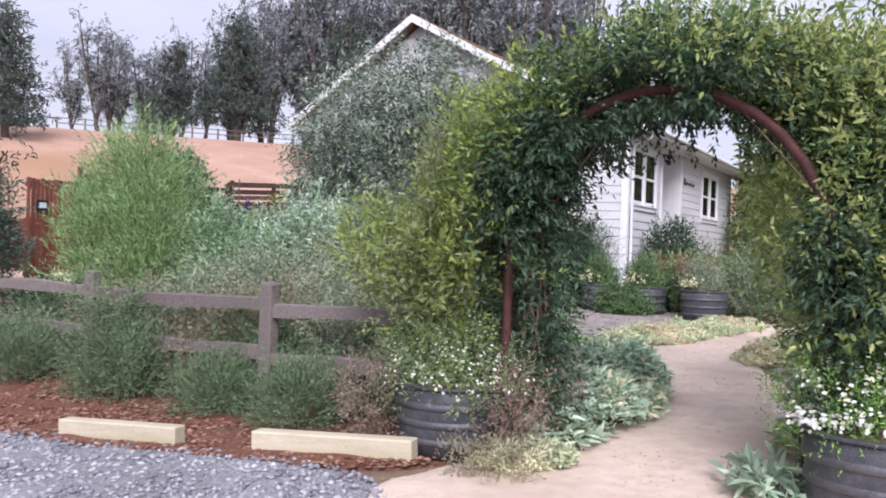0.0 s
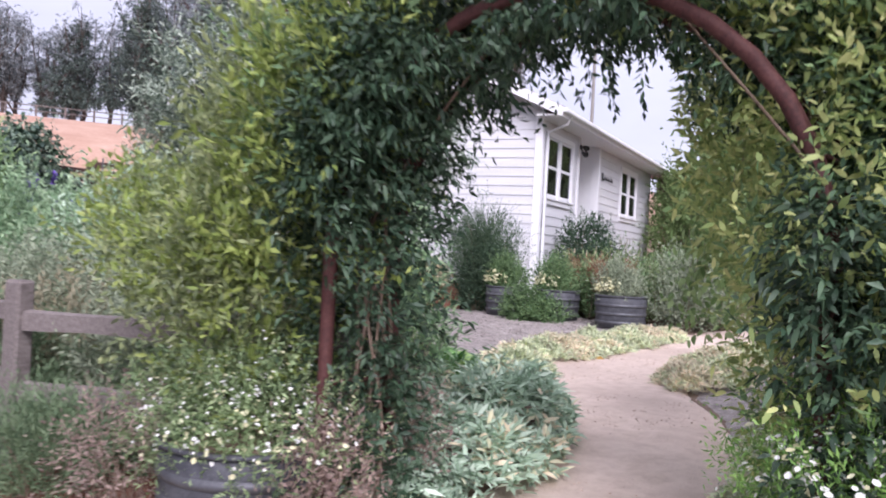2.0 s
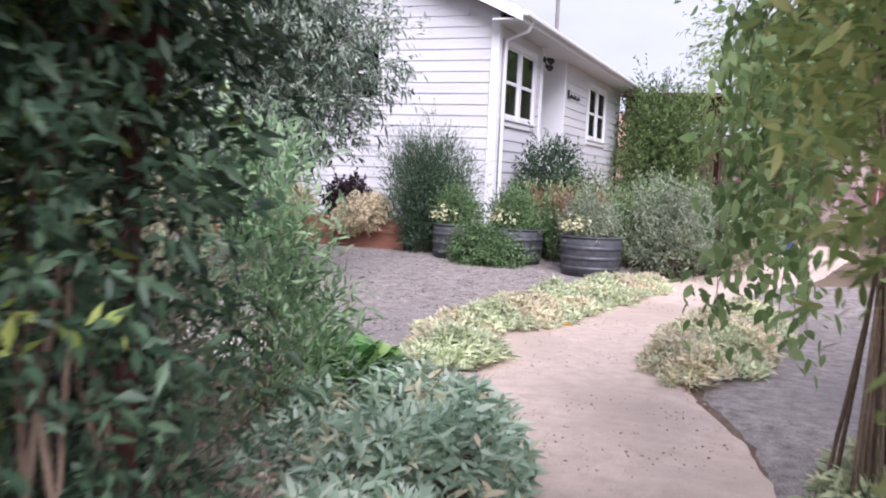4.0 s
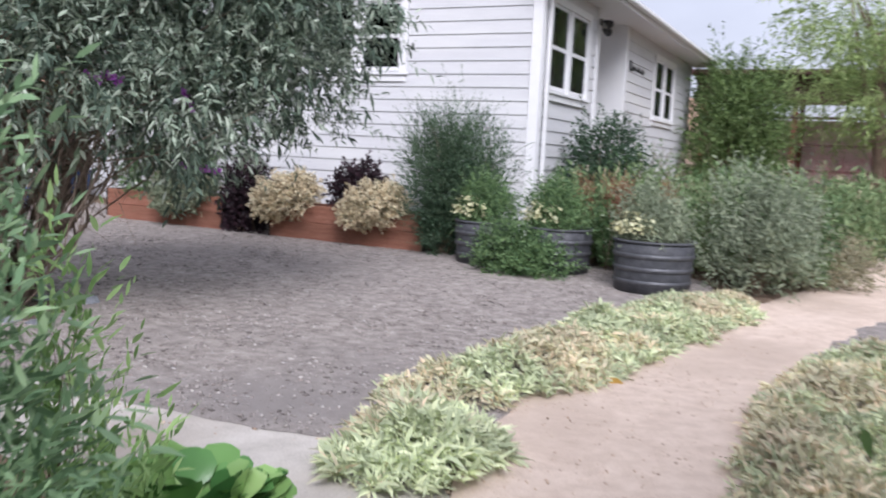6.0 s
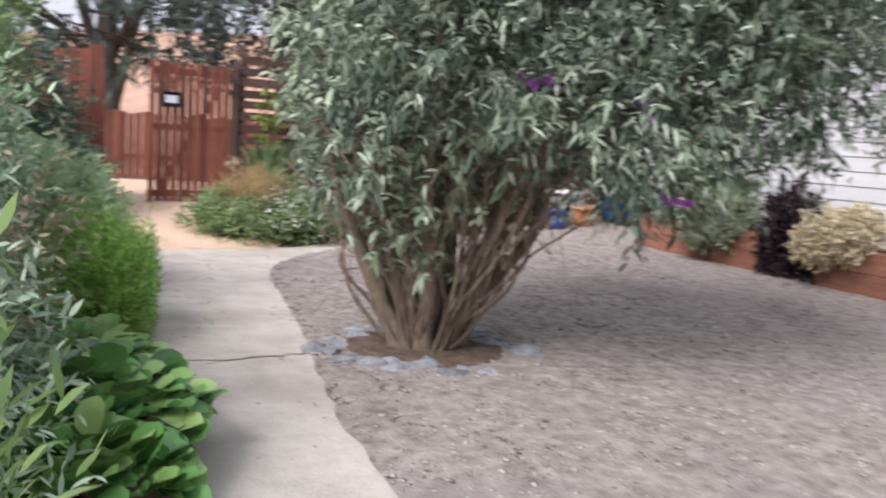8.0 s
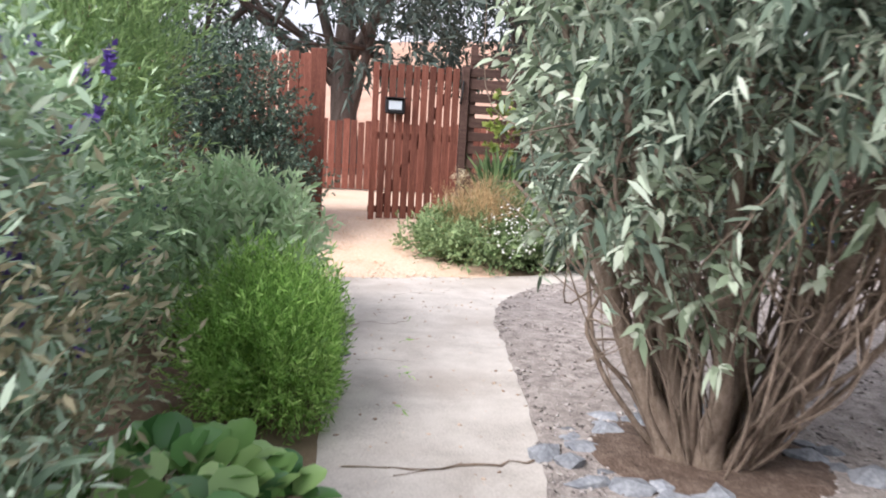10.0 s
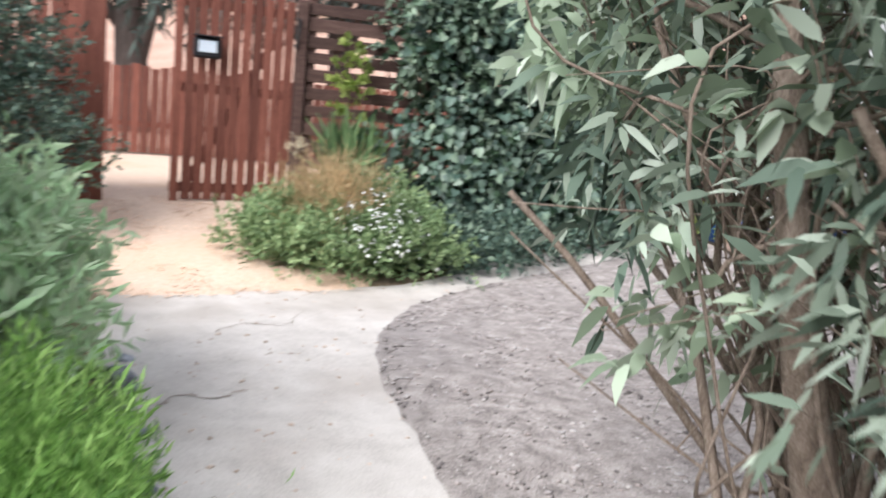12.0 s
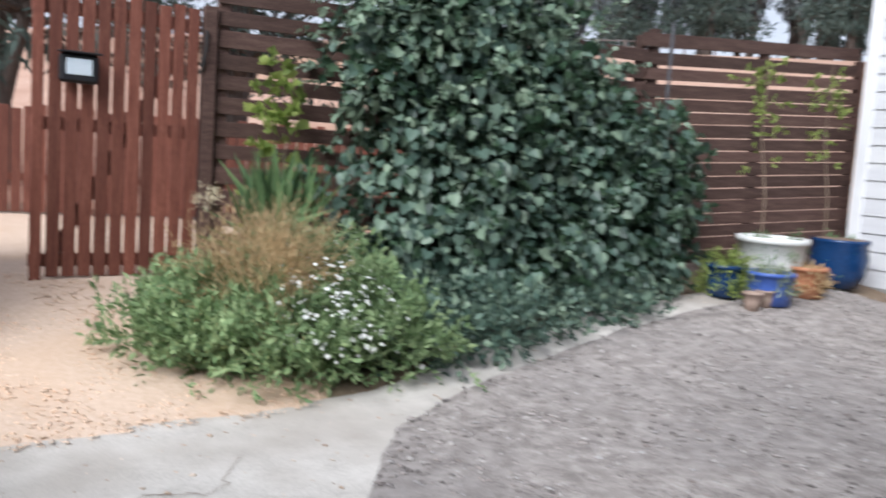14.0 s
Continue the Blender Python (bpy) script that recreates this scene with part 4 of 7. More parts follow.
def tub(x, y, r, hgt, label, group, rz=0, n=26):
    """A round ribbed tub: dented wall, rim, three raised ribs, soil."""
    z = h1(x, y) + 0.012
    t = thing("round_tub", (x, y, z), label, "planter", group, rz=rz)
    v, f = lathe([(0.001, 0.0), (r * 0.92, 0.0), (r * 0.95, 0.35 * hgt), (r * 0.985, 0.72 * hgt), (r, 0.97 * hgt), (r - 0.02, 0.97 * hgt), (r - 0.025, 0.86 * hgt)], 44, 0.006, int(rz))
    mesh_ob("wall", v, f, M_STAVE, t, smooth_shade=True)
    v, f = lathe([(r - 0.004, 0.955 * hgt), (r + 0.012, 0.96 * hgt), (r + 0.017, 0.985 * hgt), (r + 0.008, 1.01 * hgt), (r - 0.018, 1.008 * hgt), (r - 0.022, 0.97 * hgt)], 44, 0.004, int(rz))
    mesh_ob("rim", v, f, M_STAVE, t, smooth_shade=True)
    for z0, q in ((0.22, 0.937), (0.47, 0.962), (0.72, 0.985)):
        v, f = lathe([(r * q - 0.004, z0 * hgt - 0.03), (r * q + 0.012, z0 * hgt - 0.016), (r * q + 0.015, z0 * hgt), (r * q + 0.012, z0 * hgt + 0.016), (r * q - 0.003, z0 * hgt + 0.03)], 44)
        mesh_ob("rib", v, f, M_HOOP, t, smooth_shade=True)
    v, f = lathe([(r * 0.955, 0.88 * hgt), (r * 0.5, 0.91 * hgt), (0.001, 0.93 * hgt)], 24)
    mesh_ob("soil", v, f, M_SOIL, t)
    return t


tub(-3.72, 15.85, 0.43, 0.56, "dark ribbed round tub planter beside the path", "court tubs", 5)
tub(-5.0, 16.45, 0.40, 0.54, "dark ribbed round tub overgrown by trailing green", "court tubs", 20)
tub(-6.0, 16.55, 0.40, 0.54, "dark ribbed round tub with pale flowers", "court tubs", 40)
tub(-3.03, 5.12, 0.43, 0.5, "grey ribbed round tub full of white daisies by the arch", "entrance tubs", 10)
tub(-0.2, 5.02, 0.44, 0.52, "grey ribbed round tub with white alyssum by the arch", "entrance tubs", 0)

# ---- plants ----
GREEN = leaf_mat("mid_green_leaf", [(0.0403, 0.0759, 0.0356), (0.0759, 0.127, 0.0529), (0.127, 0.19, 0.0828)])
# dark green of evergreens; also paints inner shade in vine and ivy
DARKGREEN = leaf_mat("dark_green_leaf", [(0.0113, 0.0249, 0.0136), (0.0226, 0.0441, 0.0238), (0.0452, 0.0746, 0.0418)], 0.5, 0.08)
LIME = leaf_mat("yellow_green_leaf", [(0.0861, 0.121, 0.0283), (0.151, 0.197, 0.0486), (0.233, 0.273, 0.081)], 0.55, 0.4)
SAGE = leaf_mat("sage_leaf", [(0.095, 0.118, 0.078), (0.162, 0.190, 0.129), (0.235, 0.263, 0.185)], 0.75, 0.25)
SAGEDRY = leaf_mat("dry_sage_leaf", [(0.13, 0.12, 0.075), (0.21, 0.19, 0.125), (0.17, 0.17, 0.12)], 0.8, 0.25)
SILVER = leaf_mat("silver_leaf", [(0.218, 0.25, 0.161), (0.345, 0.382, 0.249), (0.463, 0.489, 0.327)], 0.85, 0.2)
SILVERDRY = leaf_mat("dry_cream_leaf", [(0.444, 0.423, 0.289), (0.564, 0.551, 0.39), (0.497, 0.403, 0.296)], 0.85, 0.2)
SALVIA = leaf_mat("salvia_leaf", [(0.138, 0.198, 0.138), (0.237, 0.314, 0.231), (0.374, 0.44, 0.358)], 0.75, 0.25)
BUDD = leaf_mat("grey_green_leaf", [(0.06, 0.082, 0.06), (0.125, 0.158, 0.118), (0.21, 0.25, 0.195), (0.31, 0.35, 0.29)], 0.65, 0.25)
BUDD_NEAR = leaf_mat("pale_grey_green_leaf", [(0.11, 0.15, 0.095), (0.19, 0.235, 0.165), (0.27, 0.32, 0.24), (0.36, 0.40, 0.33)], 0.6, 0.3)
LAVENDER = leaf_mat("lavender_leaf", [(0.048, 0.078, 0.042), (0.088, 0.13, 0.068), (0.13, 0.175, 0.10)], 0.75, 0.2)
BRIGHT = leaf_mat("bright_green_needle", [(0.06, 0.13, 0.03), (0.12, 0.23, 0.055), (0.21, 0.34, 0.1)], 0.6, 0.35)
GLOSSY = leaf_mat("glossy_round_leaf", [(0.027, 0.0819, 0.0251), (0.0722, 0.164, 0.0482), (0.13, 0.231, 0.0722), (0.222, 0.318, 0.125)], 0.24, 0.15)
IVY = leaf_mat("blue_green_ivy_leaf", [(0.0203, 0.0374, 0.0281), (0.0406, 0.0663, 0.0499), (0.0686, 0.101, 0.0764), (0.117, 0.156, 0.109)], 0.42, 0.15)
DRYBROWN = leaf_mat("dry_brown_stalk", [(0.20, 0.135, 0.065), (0.31, 0.22, 0.12), (0.4, 0.30, 0.175)], 0.85, 0.25)
DRYMAUVE = leaf_mat("dry_mauve_stalk", [(0.12, 0.085, 0.075), (0.19, 0.14, 0.122), (0.25, 0.19, 0.155)], 0.85, 0.2)
# hilltop leaves lightened towards blue-grey: distance haze put into the colour
EUC = leaf_mat("hazed_tree_leaf", [(0.0688, 0.0813, 0.085), (0.112, 0.128, 0.133), (0.169, 0.184, 0.184)], 0.8, 0.2)
CYP = leaf_mat("cypress_leaf", [(0.02, 0.032, 0.028), (0.04, 0.056, 0.047), (0.066, 0.084, 0.072)], 0.8, 0.1)
CREAM = leaf_mat("cream_flower", [(0.30, 0.23, 0.15), (0.44, 0.385, 0.27), (0.49, 0.46, 0.345), (0.36, 0.29, 0.19)], 0.8, 0.2, 0.1)
MEADOW = leaf_mat("meadow_leaf", [(0.065, 0.105, 0.045), (0.12, 0.17, 0.078), (0.2, 0.255, 0.13)], 0.65, 0.3)
WHITE = leaf_mat("white_petal", [(0.7, 0.7, 0.66), (0.8, 0.8, 0.78)], 0.7, 0.25, 0.05)
YELLOW = leaf_mat("pale_yellow_petal", [(0.58, 0.56, 0.32), (0.7, 0.69, 0.48)], 0.7, 0.25, 0.05)
PURPLE = leaf_mat("purple_petal", [(0.055, 0.03, 0.15), (0.12, 0.07, 0.30)], 0.7, 0.2, 0.1)
MAGENTA = leaf_mat("violet_petal", [(0.28, 0.07, 0.34), (0.4, 0.13, 0.48)], 0.7, 0.3, 0.1)
PINKGRASS = leaf_mat("pink_grass", [(0.22, 0.10, 0.11), (0.32, 0.17, 0.17)], 0.8, 0.3)
DARKPURPLE = leaf_mat("dark_purple_leaf", [(0.008, 0.006, 0.008), (0.03, 0.014, 0.02)], 0.6, 0.1)

WALK = np.array([(0.3, -1.5), (0, -0.35), (-0.82, 2.86), (-1.37, 5.1), (-1.61, 6.05), (-1.93, 7.77), (-2.45, 8.66), (-3.05, 9.12), (-4.6, 9.12), (-6.2, 9.16), (-8.83, 9.48), (-9.3, 9.6)])


def clear_of_walk(p, gap=0.34, top=2.15):
    """True where a point keeps clear of the room that a walker needs on the garden path."""
    a, d = WALK[:-1], np.diff(WALK, axis=0)
    q = p[:, None, :2] - a
    t = np.clip((q * d).sum(-1) / (d * d).sum(-1), 0, 1)
    r = np.linalg.norm(q - t[..., None] * d, axis=-1).min(1)
    return (r > gap) | (p[:, 2] > top)


def leafy(name, parent, O, blobs, twigs, span, per, leaf, mat, lean=0.8, up=0.3, shell=0.35, droop=0.0, label="", fine=False, floor=0.02, gap=0.34, top=2.15, bare=None):
    """A mass of leaved twigs that fills lumpy blobs given in the world."""
    p, d = blob_points(blobs, twigs, shell)
    way = unit(d * (1 - up) + np.array([0, 0, up]) + rng.normal(size=d.shape) * 0.25)
    q, w = sprigs(p, way, span * (0.6 + 0.8 * rng.random(len(p))), per, lean)
    keep = clear_of_walk(q, gap, top) & (q[:, 2] > height(q[:, 0], q[:, 1]) + floor)
    if bare is not None:
        keep &= ~bare(q)
    q, w = q[keep], w[keep]
    ln = leaf[0] * (0.6 + 0.8 * rng.random(len(q)))
    ob = leaf_mesh(name, q - np.array(O), w, ln, ln * leaf[1] / leaf[0], mat, parent, label, droop=droop, fine=fine)
    return ob


def flower_discs(name, parent, O, p, n, r, mat, label="", sides=6):
    """Small open blossoms, each a shallow cup."""
    k = len(p)
    n = unit(n)
    a = unit(np.cross(n, rng.normal(size=(k, 3))))
    b = np.cross(n, a)
    ang = np.arange(sides) * 2 * math.pi / sides
    rr = (r * (0.6 + 0.8 * rng.random(k)))[:, None, None]
    wob = (0.7 + 0.5 * rng.random((k, sides)))[..., None]
    ring = p[:, None] + rr * wob * (np.cos(ang)[None, :, None] * a[:, None] + np.sin(ang)[None, :, None] * b[:, None]) + n[:, None] * rr * 0.35
    v = np.concatenate([p[:, None], ring], 1).reshape(-1, 3) - np.array(O)
    i = np.arange(k)[:, None, None] * (sides + 1)
    j = np.arange(sides)
    f = (i + np.stack([np.zeros(sides, int), 1 + j, 1 + (j + 1) % sides], -1)[None]).reshape(-1, 3)
    return mesh_ob(name, v, f, mat, parent, label)


def blossoms(parent, O, blobs, n, r, mat, label="", shell=0.08, name="blossom"):
    p, d = blob_points(blobs, n * 2, shell)
    keep = (d[:, 2] > -0.25) & clear_of_walk(p)
    p, d = p[keep][:n], d[keep][:n]
    ob = flower_discs(name, parent, O, p, d + np.array([0, 0, 0.6]) + rng.normal(size=d.shape) * 0.3, r, mat, label)
    ob["kind"] = "stuff"
    return ob


def spikes(parent, O, p, way, length, r, mat, label="", name="flower_spike"):
    """Upright flower spikes: many petals packed along short stems."""
    q, w = sprigs(p, way, length, 26, 1.3)
    ob = leaf_mesh(name, q - np.array(O), w, r, r * 0.7, mat, parent, label)
    ob["kind"] = "stuff"
    return ob


def woody(parent, O, tops, base, r0, mat, spread=0.12, name="stem", sides=5):
    paths = stems_to(tops - np.array(O), np.array(base) - np.array(O), r0, spread)
    v, f = tubes(paths, sides)
    ob = mesh_ob(name, v, f, mat, parent, smooth_shade=True)
    ob["kind"] = "stuff"
    return ob


def shrub(name, x, y, label, blobs, twigs, span, per, leaf, mat, group="", category="shrub", stems=14, r0=0.012, z=None, **kw):
    """A shrub at (x, y): its blobs are given round its foot."""
    z = h1(x, y) if z is None else z
    O = (x, y, z)
    t = thing(name, O, label, category, group)
    wb = [(x + b[0], y + b[1], z + b[2], *b[3:]) for b in blobs]
    leafy("foliage", t, O, wb, twigs, span, per, leaf, mat, **kw)["kind"] = "stuff"
    if stems:
        p, _ = blob_points(wb, stems, 0.6)
        woody(t, O, p + np.array([0, 0, 0.06]) * (p[:, 2:3] < z + 0.05), O, r0, M_BARK, 0.06 + 0.08 * max(b[3] for b in blobs))
    return t, O, wb


# the arch over the path, two rusty hoops joined by bars
arch = thing("garden_arch", (-1.57, 5.1, -0.2), "rust-red steel tube arch over the path", "arch")


def hoop(dx, dy, r=0.032):
    pts = [np.array((-1.05 + dx, dy, -0.02)), np.array((-1.05 + dx, dy, 0.8)), np.array((-1.05 + dx, dy, 1.45))]
    for k in range(1, 16):
        a = math.pi * (1 - k / 16)
        pts.append(np.array((1.05 * math.cos(a) + dx, dy, 1.45 + 1.1 * math.sin(a))))
    pts += [np.array((1.05 + dx, dy, 1.45)), np.array((1.05 + dx, dy, 0.8)), np.array((1.05 + dx, dy, -0.02))]
    return pts


for dx, dy in ((0, 0), (0.1, 0.45)):
    v, f = tubes([[(p, 0.034) for p in hoop(dx, dy)]], 10)
    mesh_ob("hoop", v, f, M_RUST, arch, smooth_shade=True)
for k in (1, 4, 7, 10, 13, 16, 19):
    a, b = hoop(0, 0)[k], hoop(0.1, 0.45)[k]
    v, f = tubes([[(a, 0.014), (b, 0.014)]], 6)
    mesh_ob("cross_bar", v, f, M_RUST, arch)

vine_o = (-2.6, 5.3, h1(-2.6, 5.3))
vine = thing("climbing_vine", vine_o, "dense dark green vine smothering the arch with light new growth", "climber")
vb, vlight = [], []
for k in range(17):
    a = math.pi * (1 - k / 16)
    wide = float(smooth(0.35, 0.75, k / 16))
    rad = 1.24 + 0.2 * wide
    cx, cz = -1.52 + rad * math.cos(a), 1.22 + (1.2 + 0.04 * wide) * math.sin(a)
    back = 0.38 if 9 < k < 16 else 0.0
    if k > 2:
        vb.append((cx + 0.08 * (k < 5), 5.25 + back, cz, 0.24 + 0.08 * wide, 0.55 - 0.6 * back, 0.3))
    vlight.append((cx + (0.1 + 0.25 * wide) * math.cos(a), 5.25 + back, cz + 0.14 * math.sin(a), 0.28 + 0.2 * wide, 0.55 - 0.6 * back, 0.2))
for z in (0.1, 0.5, 0.9, 1.3, 1.7):
    vb.append((-2.55, 5.36, z, 0.26 + 0.05 * (z > 1), 0.4, 0.34))
    vb.append((-0.15, 5.65, z, 0.36, 0.4, 0.36))
    vb.append((0.4, 5.7, z, 0.5, 0.5, 0.4))
vlight += [(-2.95, 5.35, 1.75, 0.28, 0.35, 0.4), (-3.2, 5.3, 1.25, 0.42, 0.35, 0.3), (-2.85, 5.3, 2.1, 0.25, 0.35, 0.3), (-3.65, 5.2, 1.15, 0.35, 0.3, 0.22), (-3.1, 5.3, 0.75, 0.35, 0.35, 0.4), (-3.9, 5.2, 1.35, 0.2, 0.2, 0.12)]
vright = [(-0.5, 5.2, 1.1, 0.22, 0.3, 0.45), (-0.1, 5.45, 1.7, 0.4, 0.3, 0.55), (0.4, 5.2, 1.3, 0.55, 0.45, 0.9), (0.1, 5.3, 2.1, 0.8, 0.6, 0.4), (1.0, 5.5, 1.5, 0.7, 0.6, 1.3)]
vpale = [(-0.55, 5.85, 0.7, 0.22, 0.4, 0.4), (-0.58, 5.9, 1.3, 0.25, 0.4, 0.45), (-0.55, 5.85, 1.9, 0.28, 0.4, 0.45), (-0.2, 5.1, 1.2, 0.25, 0.2, 0.3), (-0.84, 6.1, 1.65, 0.24, 0.45, 0.4), (-0.82, 6.0, 2.1, 0.3, 0.5, 0.4)]
vfront = []
for k in range(26):
    a = math.pi * (1 - k / 25)
    if 0.30 < k / 25 < 0.47 or 0.68 < k / 25 < 0.93:
        continue
    vfront.append((-1.57 + 1.07 * math.cos(a), 4.97, 1.25 + 1.1 * math.sin(a), 0.16, 0.1, 0.16))
vfront += [(-0.46, 4.99, z, 0.17, 0.1, 0.18) for z in (0.55, 0.8, 1.05, 1.25)]


def tube_shows(q):
    """True in front of those stretches of the near hoop that the vine leaves bare."""
    dx, z = q[:, 0] + 1.57, q[:, 2]
    off = np.where(z < 1.25, np.abs(np.abs(dx) - 1.05), np.abs(np.hypot(dx, (z - 1.25) * 1.05 / 1.1) - 1.05))
    leg = (dx < 0) & (z > 0.42) & (z < 1.36)
    arc = (z > 1.7) & (((dx > -0.5) & (dx < 0.18)) | ((dx > 0.35) & (dx < 0.96)))
    return (off < 0.1) & (q[:, 1] < 5.2) & (leg | arc)


leafy("front_foliage", vine, vine_o, vfront, 1700, 0.15, 7, (0.05, 0.019), DARKGREEN, up=0.1, droop=0.25, fine=True, bare=tube_shows)["kind"] = "stuff"
# leaves round the opening in darker green, so shade there is partly painted
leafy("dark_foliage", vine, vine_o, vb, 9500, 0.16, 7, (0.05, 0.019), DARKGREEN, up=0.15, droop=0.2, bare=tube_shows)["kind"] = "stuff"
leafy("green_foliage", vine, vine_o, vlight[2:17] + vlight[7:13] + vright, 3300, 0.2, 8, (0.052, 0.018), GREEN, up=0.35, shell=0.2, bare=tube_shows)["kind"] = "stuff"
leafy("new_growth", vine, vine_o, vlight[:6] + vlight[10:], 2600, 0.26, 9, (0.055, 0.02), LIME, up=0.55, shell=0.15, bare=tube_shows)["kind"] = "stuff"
leafy("pale_side_growth", vine, vine_o, vright + vlight[8:15] + vpale * 2, 4200, 0.24, 9, (0.052, 0.02), leaf_mat("olive_yellow_leaf", [(0.13, 0.18, 0.0605), (0.238, 0.288, 0.108), (0.374, 0.382, 0.166)], 0.6, 0.5), up=0.4, shell=0.12, fine=True, bare=tube_shows)["kind"] = "stuff"
vside = [(-3.1, 5.15, 1.3, 0.33, 0.35, 0.5), (-3.35, 5.2, 0.9, 0.4, 0.35, 0.35), (-3.0, 5.2, 1.85, 0.26, 0.4, 0.45), (-3.7, 5.3, 1.2, 0.35, 0.3, 0.3)]
leafy("side_growth", vine, vine_o, vside, 1150, 0.24, 9, (0.05, 0.018), leaf_mat("muted_lime_leaf", [(0.085, 0.11, 0.05), (0.14, 0.17, 0.075), (0.21, 0.235, 0.115)], 0.6, 0.4), up=0.5, shell=0.15, bare=tube_shows)["kind"] = "stuff"
p, d = blob_points(vlight[3:14], 70, 0.05)
q, w = sprigs(p, unit(d * 0.4 + np.array([0, 0, 1.0])), 0.42, 16, 0.7)
leaf_mesh("top_shoot", q - np.array(vine_o), w, 0.05, 0.018, GREEN, vine)["kind"] = "stuff"
hang = np.array([(x, y, 2.25 - 0.25 * abs(x + 1.5)) for x, y in zip(rng.uniform(-2.2, -0.8, 26), rng.uniform(5.0, 5.8, 26))])
q, w = sprigs(hang, unit(np.array([[0.0, 0, -1]]) + rng.normal(size=(26, 3)) * 0.15), 0.3, 12, 0.8)
leaf_mesh("hanging_shoot", q - np.array(vine_o), w, 0.055, 0.02, DARKGREEN, vine)["kind"] = "stuff"
tops = np.array([(b[0], b[1], b[2]) for b in vb[::2]])
for side in (-2.55, -0.45):
    sel = tops[(tops[:, 0] < -1.5) == (side < -1.5)]
    climb = []
    for k, b in enumerate(sel):
        foot = np.array((side + 0.1 * math.sin(2 * k), 5.4 + 0.12 * math.cos(3 * k), -0.22))
        climb.append(bend([(foot - np.array(vine_o), 0.014), (foot + np.array((0.05 * math.cos(k), 0.05, 0.6)) - np.array(vine_o), 0.012), (np.array((side + 0.08 * math.cos(2 * k), 5.35, 1.25)) - np.array(vine_o), 0.010), (b - np.array(vine_o), 0.005)]))
    v, f = tubes(climb, 5)
    mesh_ob("stem", v, f, M_BARK, vine, smooth_shade=True)["kind"] = "stuff"

# front bed: lavender mounds before the fence, sage behind it
for x, y, r, h, lab in ((-8.75, 5.4, 0.45, 0.6, "grey-green lavender mound past bloom"), (-7.1, 5.4, 0.52, 0.66, "wide lavender mound against the rails"), (-5.75, 5.42, 0.42, 0.42, "low lavender mound on red mulch"), (-4.6, 5.22, 0.42, 0.5, "spiky lavender mound by the fence post"), (-10.4, 5.2, 0.6, 0.6, "grey-green lavender mound past bloom")):
    shrub("lavender", x, y, lab, [(0, 0, h * 0.35, r, r * 0.8, h * 0.6), (r * 0.3, 0.05, h * 0.5, r * 0.6, r * 0.6, h * 0.45)], 1100, 0.24, 9, (0.05, 0.008), LAVENDER, "lavender row", stems=20, r0=0.004, up=0.55, lean=0.45)
sage_blobs = [(-8.9, 6.3, 0.6), (-8.2, 6.5, 0.9), (-7.4, 6.3, 0.95), (-6.6, 6.7, 1.2), (-5.9, 6.3, 1.05), (-5.2, 6.8, 1.35), (-4.5, 6.3, 1.1), (-3.9, 6.6, 1.35), (-3.45, 6.1, 0.9), (-6.3, 7.3, 1.4), (-4.6, 7.4, 1.45), (-7.3, 7.0, 1.2)]
for i, (x, y, z) in enumerate(sage_blobs):
    m = (SAGE, SAGEDRY, SAGE)[i % 3]
    shrub("sage_bush", x, y, ("grey-green sage bush crowding the rail fence", "dry seeding sage bush behind the fence")[i % 3 == 1], [(0, 0, z * 0.42, 0.6, 0.5, z * 0.5), (0.2, 0.1, z * 0.68, 0.45, 0.4, z * 0.34), (-0.25, -0.2, z * 0.55, 0.4, 0.35, z * 0.32)], 1150, 0.22, 9, (0.048, 0.015), m, "sage bushes", stems=18, r0=0.006, up=0.5)
for x, y, z in ((-7.3, 5.5, 0.9), (-6.45, 5.98, 0.7), (-4.2, 5.95, 0.6), (-9.4, 6.1, 0.6), (-5.7, 5.98, 0.75)):
    shrub("fence_shrub", x, y, "green and tan shrub growing through the rails", [(0, 0, z * 0.5, 0.5, 0.3, z * 0.7)], 1100, 0.2, 8, (0.04, 0.013), SAGEDRY if z == 0.7 else LAVENDER, "fence shrubs", stems=10, r0=0.006, up=0.4)
shrub("tall_green_shrub", -9.55, 7.45, "tall feathery bright green willow-leaved shrub", [(0, 0, 1.1, 1.0, 0.62, 1.0), (0.0, 0.25, 2.2, 0.65, 0.55, 0.75), (-0.35, 0.35, 2.1, 0.65, 0.5, 0.6), (-0.55, 0.1, 1.5, 0.65, 0.6, 0.7), (0.6, 0.1, 1.5, 0.7, 0.6, 0.85), (0.7, -0.1, 0.7, 0.5, 0.6, 0.6)], 5000, 0.3, 10, (0.07, 0.012), leaf_mat("willow_green_leaf", [(0.08, 0.135, 0.055), (0.15, 0.225, 0.095), (0.24, 0.33, 0.145)], 0.6, 0.35), stems=26, r0=0.014, up=0.6, lean=0.5)
shrub("grey_shrub", -10.6, 7.2, "dark evergreen shrub at the corner of the bed", [(0, 0, 0.3, 0.9, 0.7, 0.45)], 1500, 0.2, 8, (0.045, 0.02), DARKGREEN, stems=10)
shrub("grey_shrub", -6.3, 8.1, "tangled dry grey-brown shrub", [(0, 0, 0.8, 0.8, 0.5, 0.75), (0.6, -0.3, 0.9, 0.5, 0.4, 0.6)], 1900, 0.25, 8, (0.045, 0.014), SAGEDRY, stems=30, r0=0.008, up=0.4)

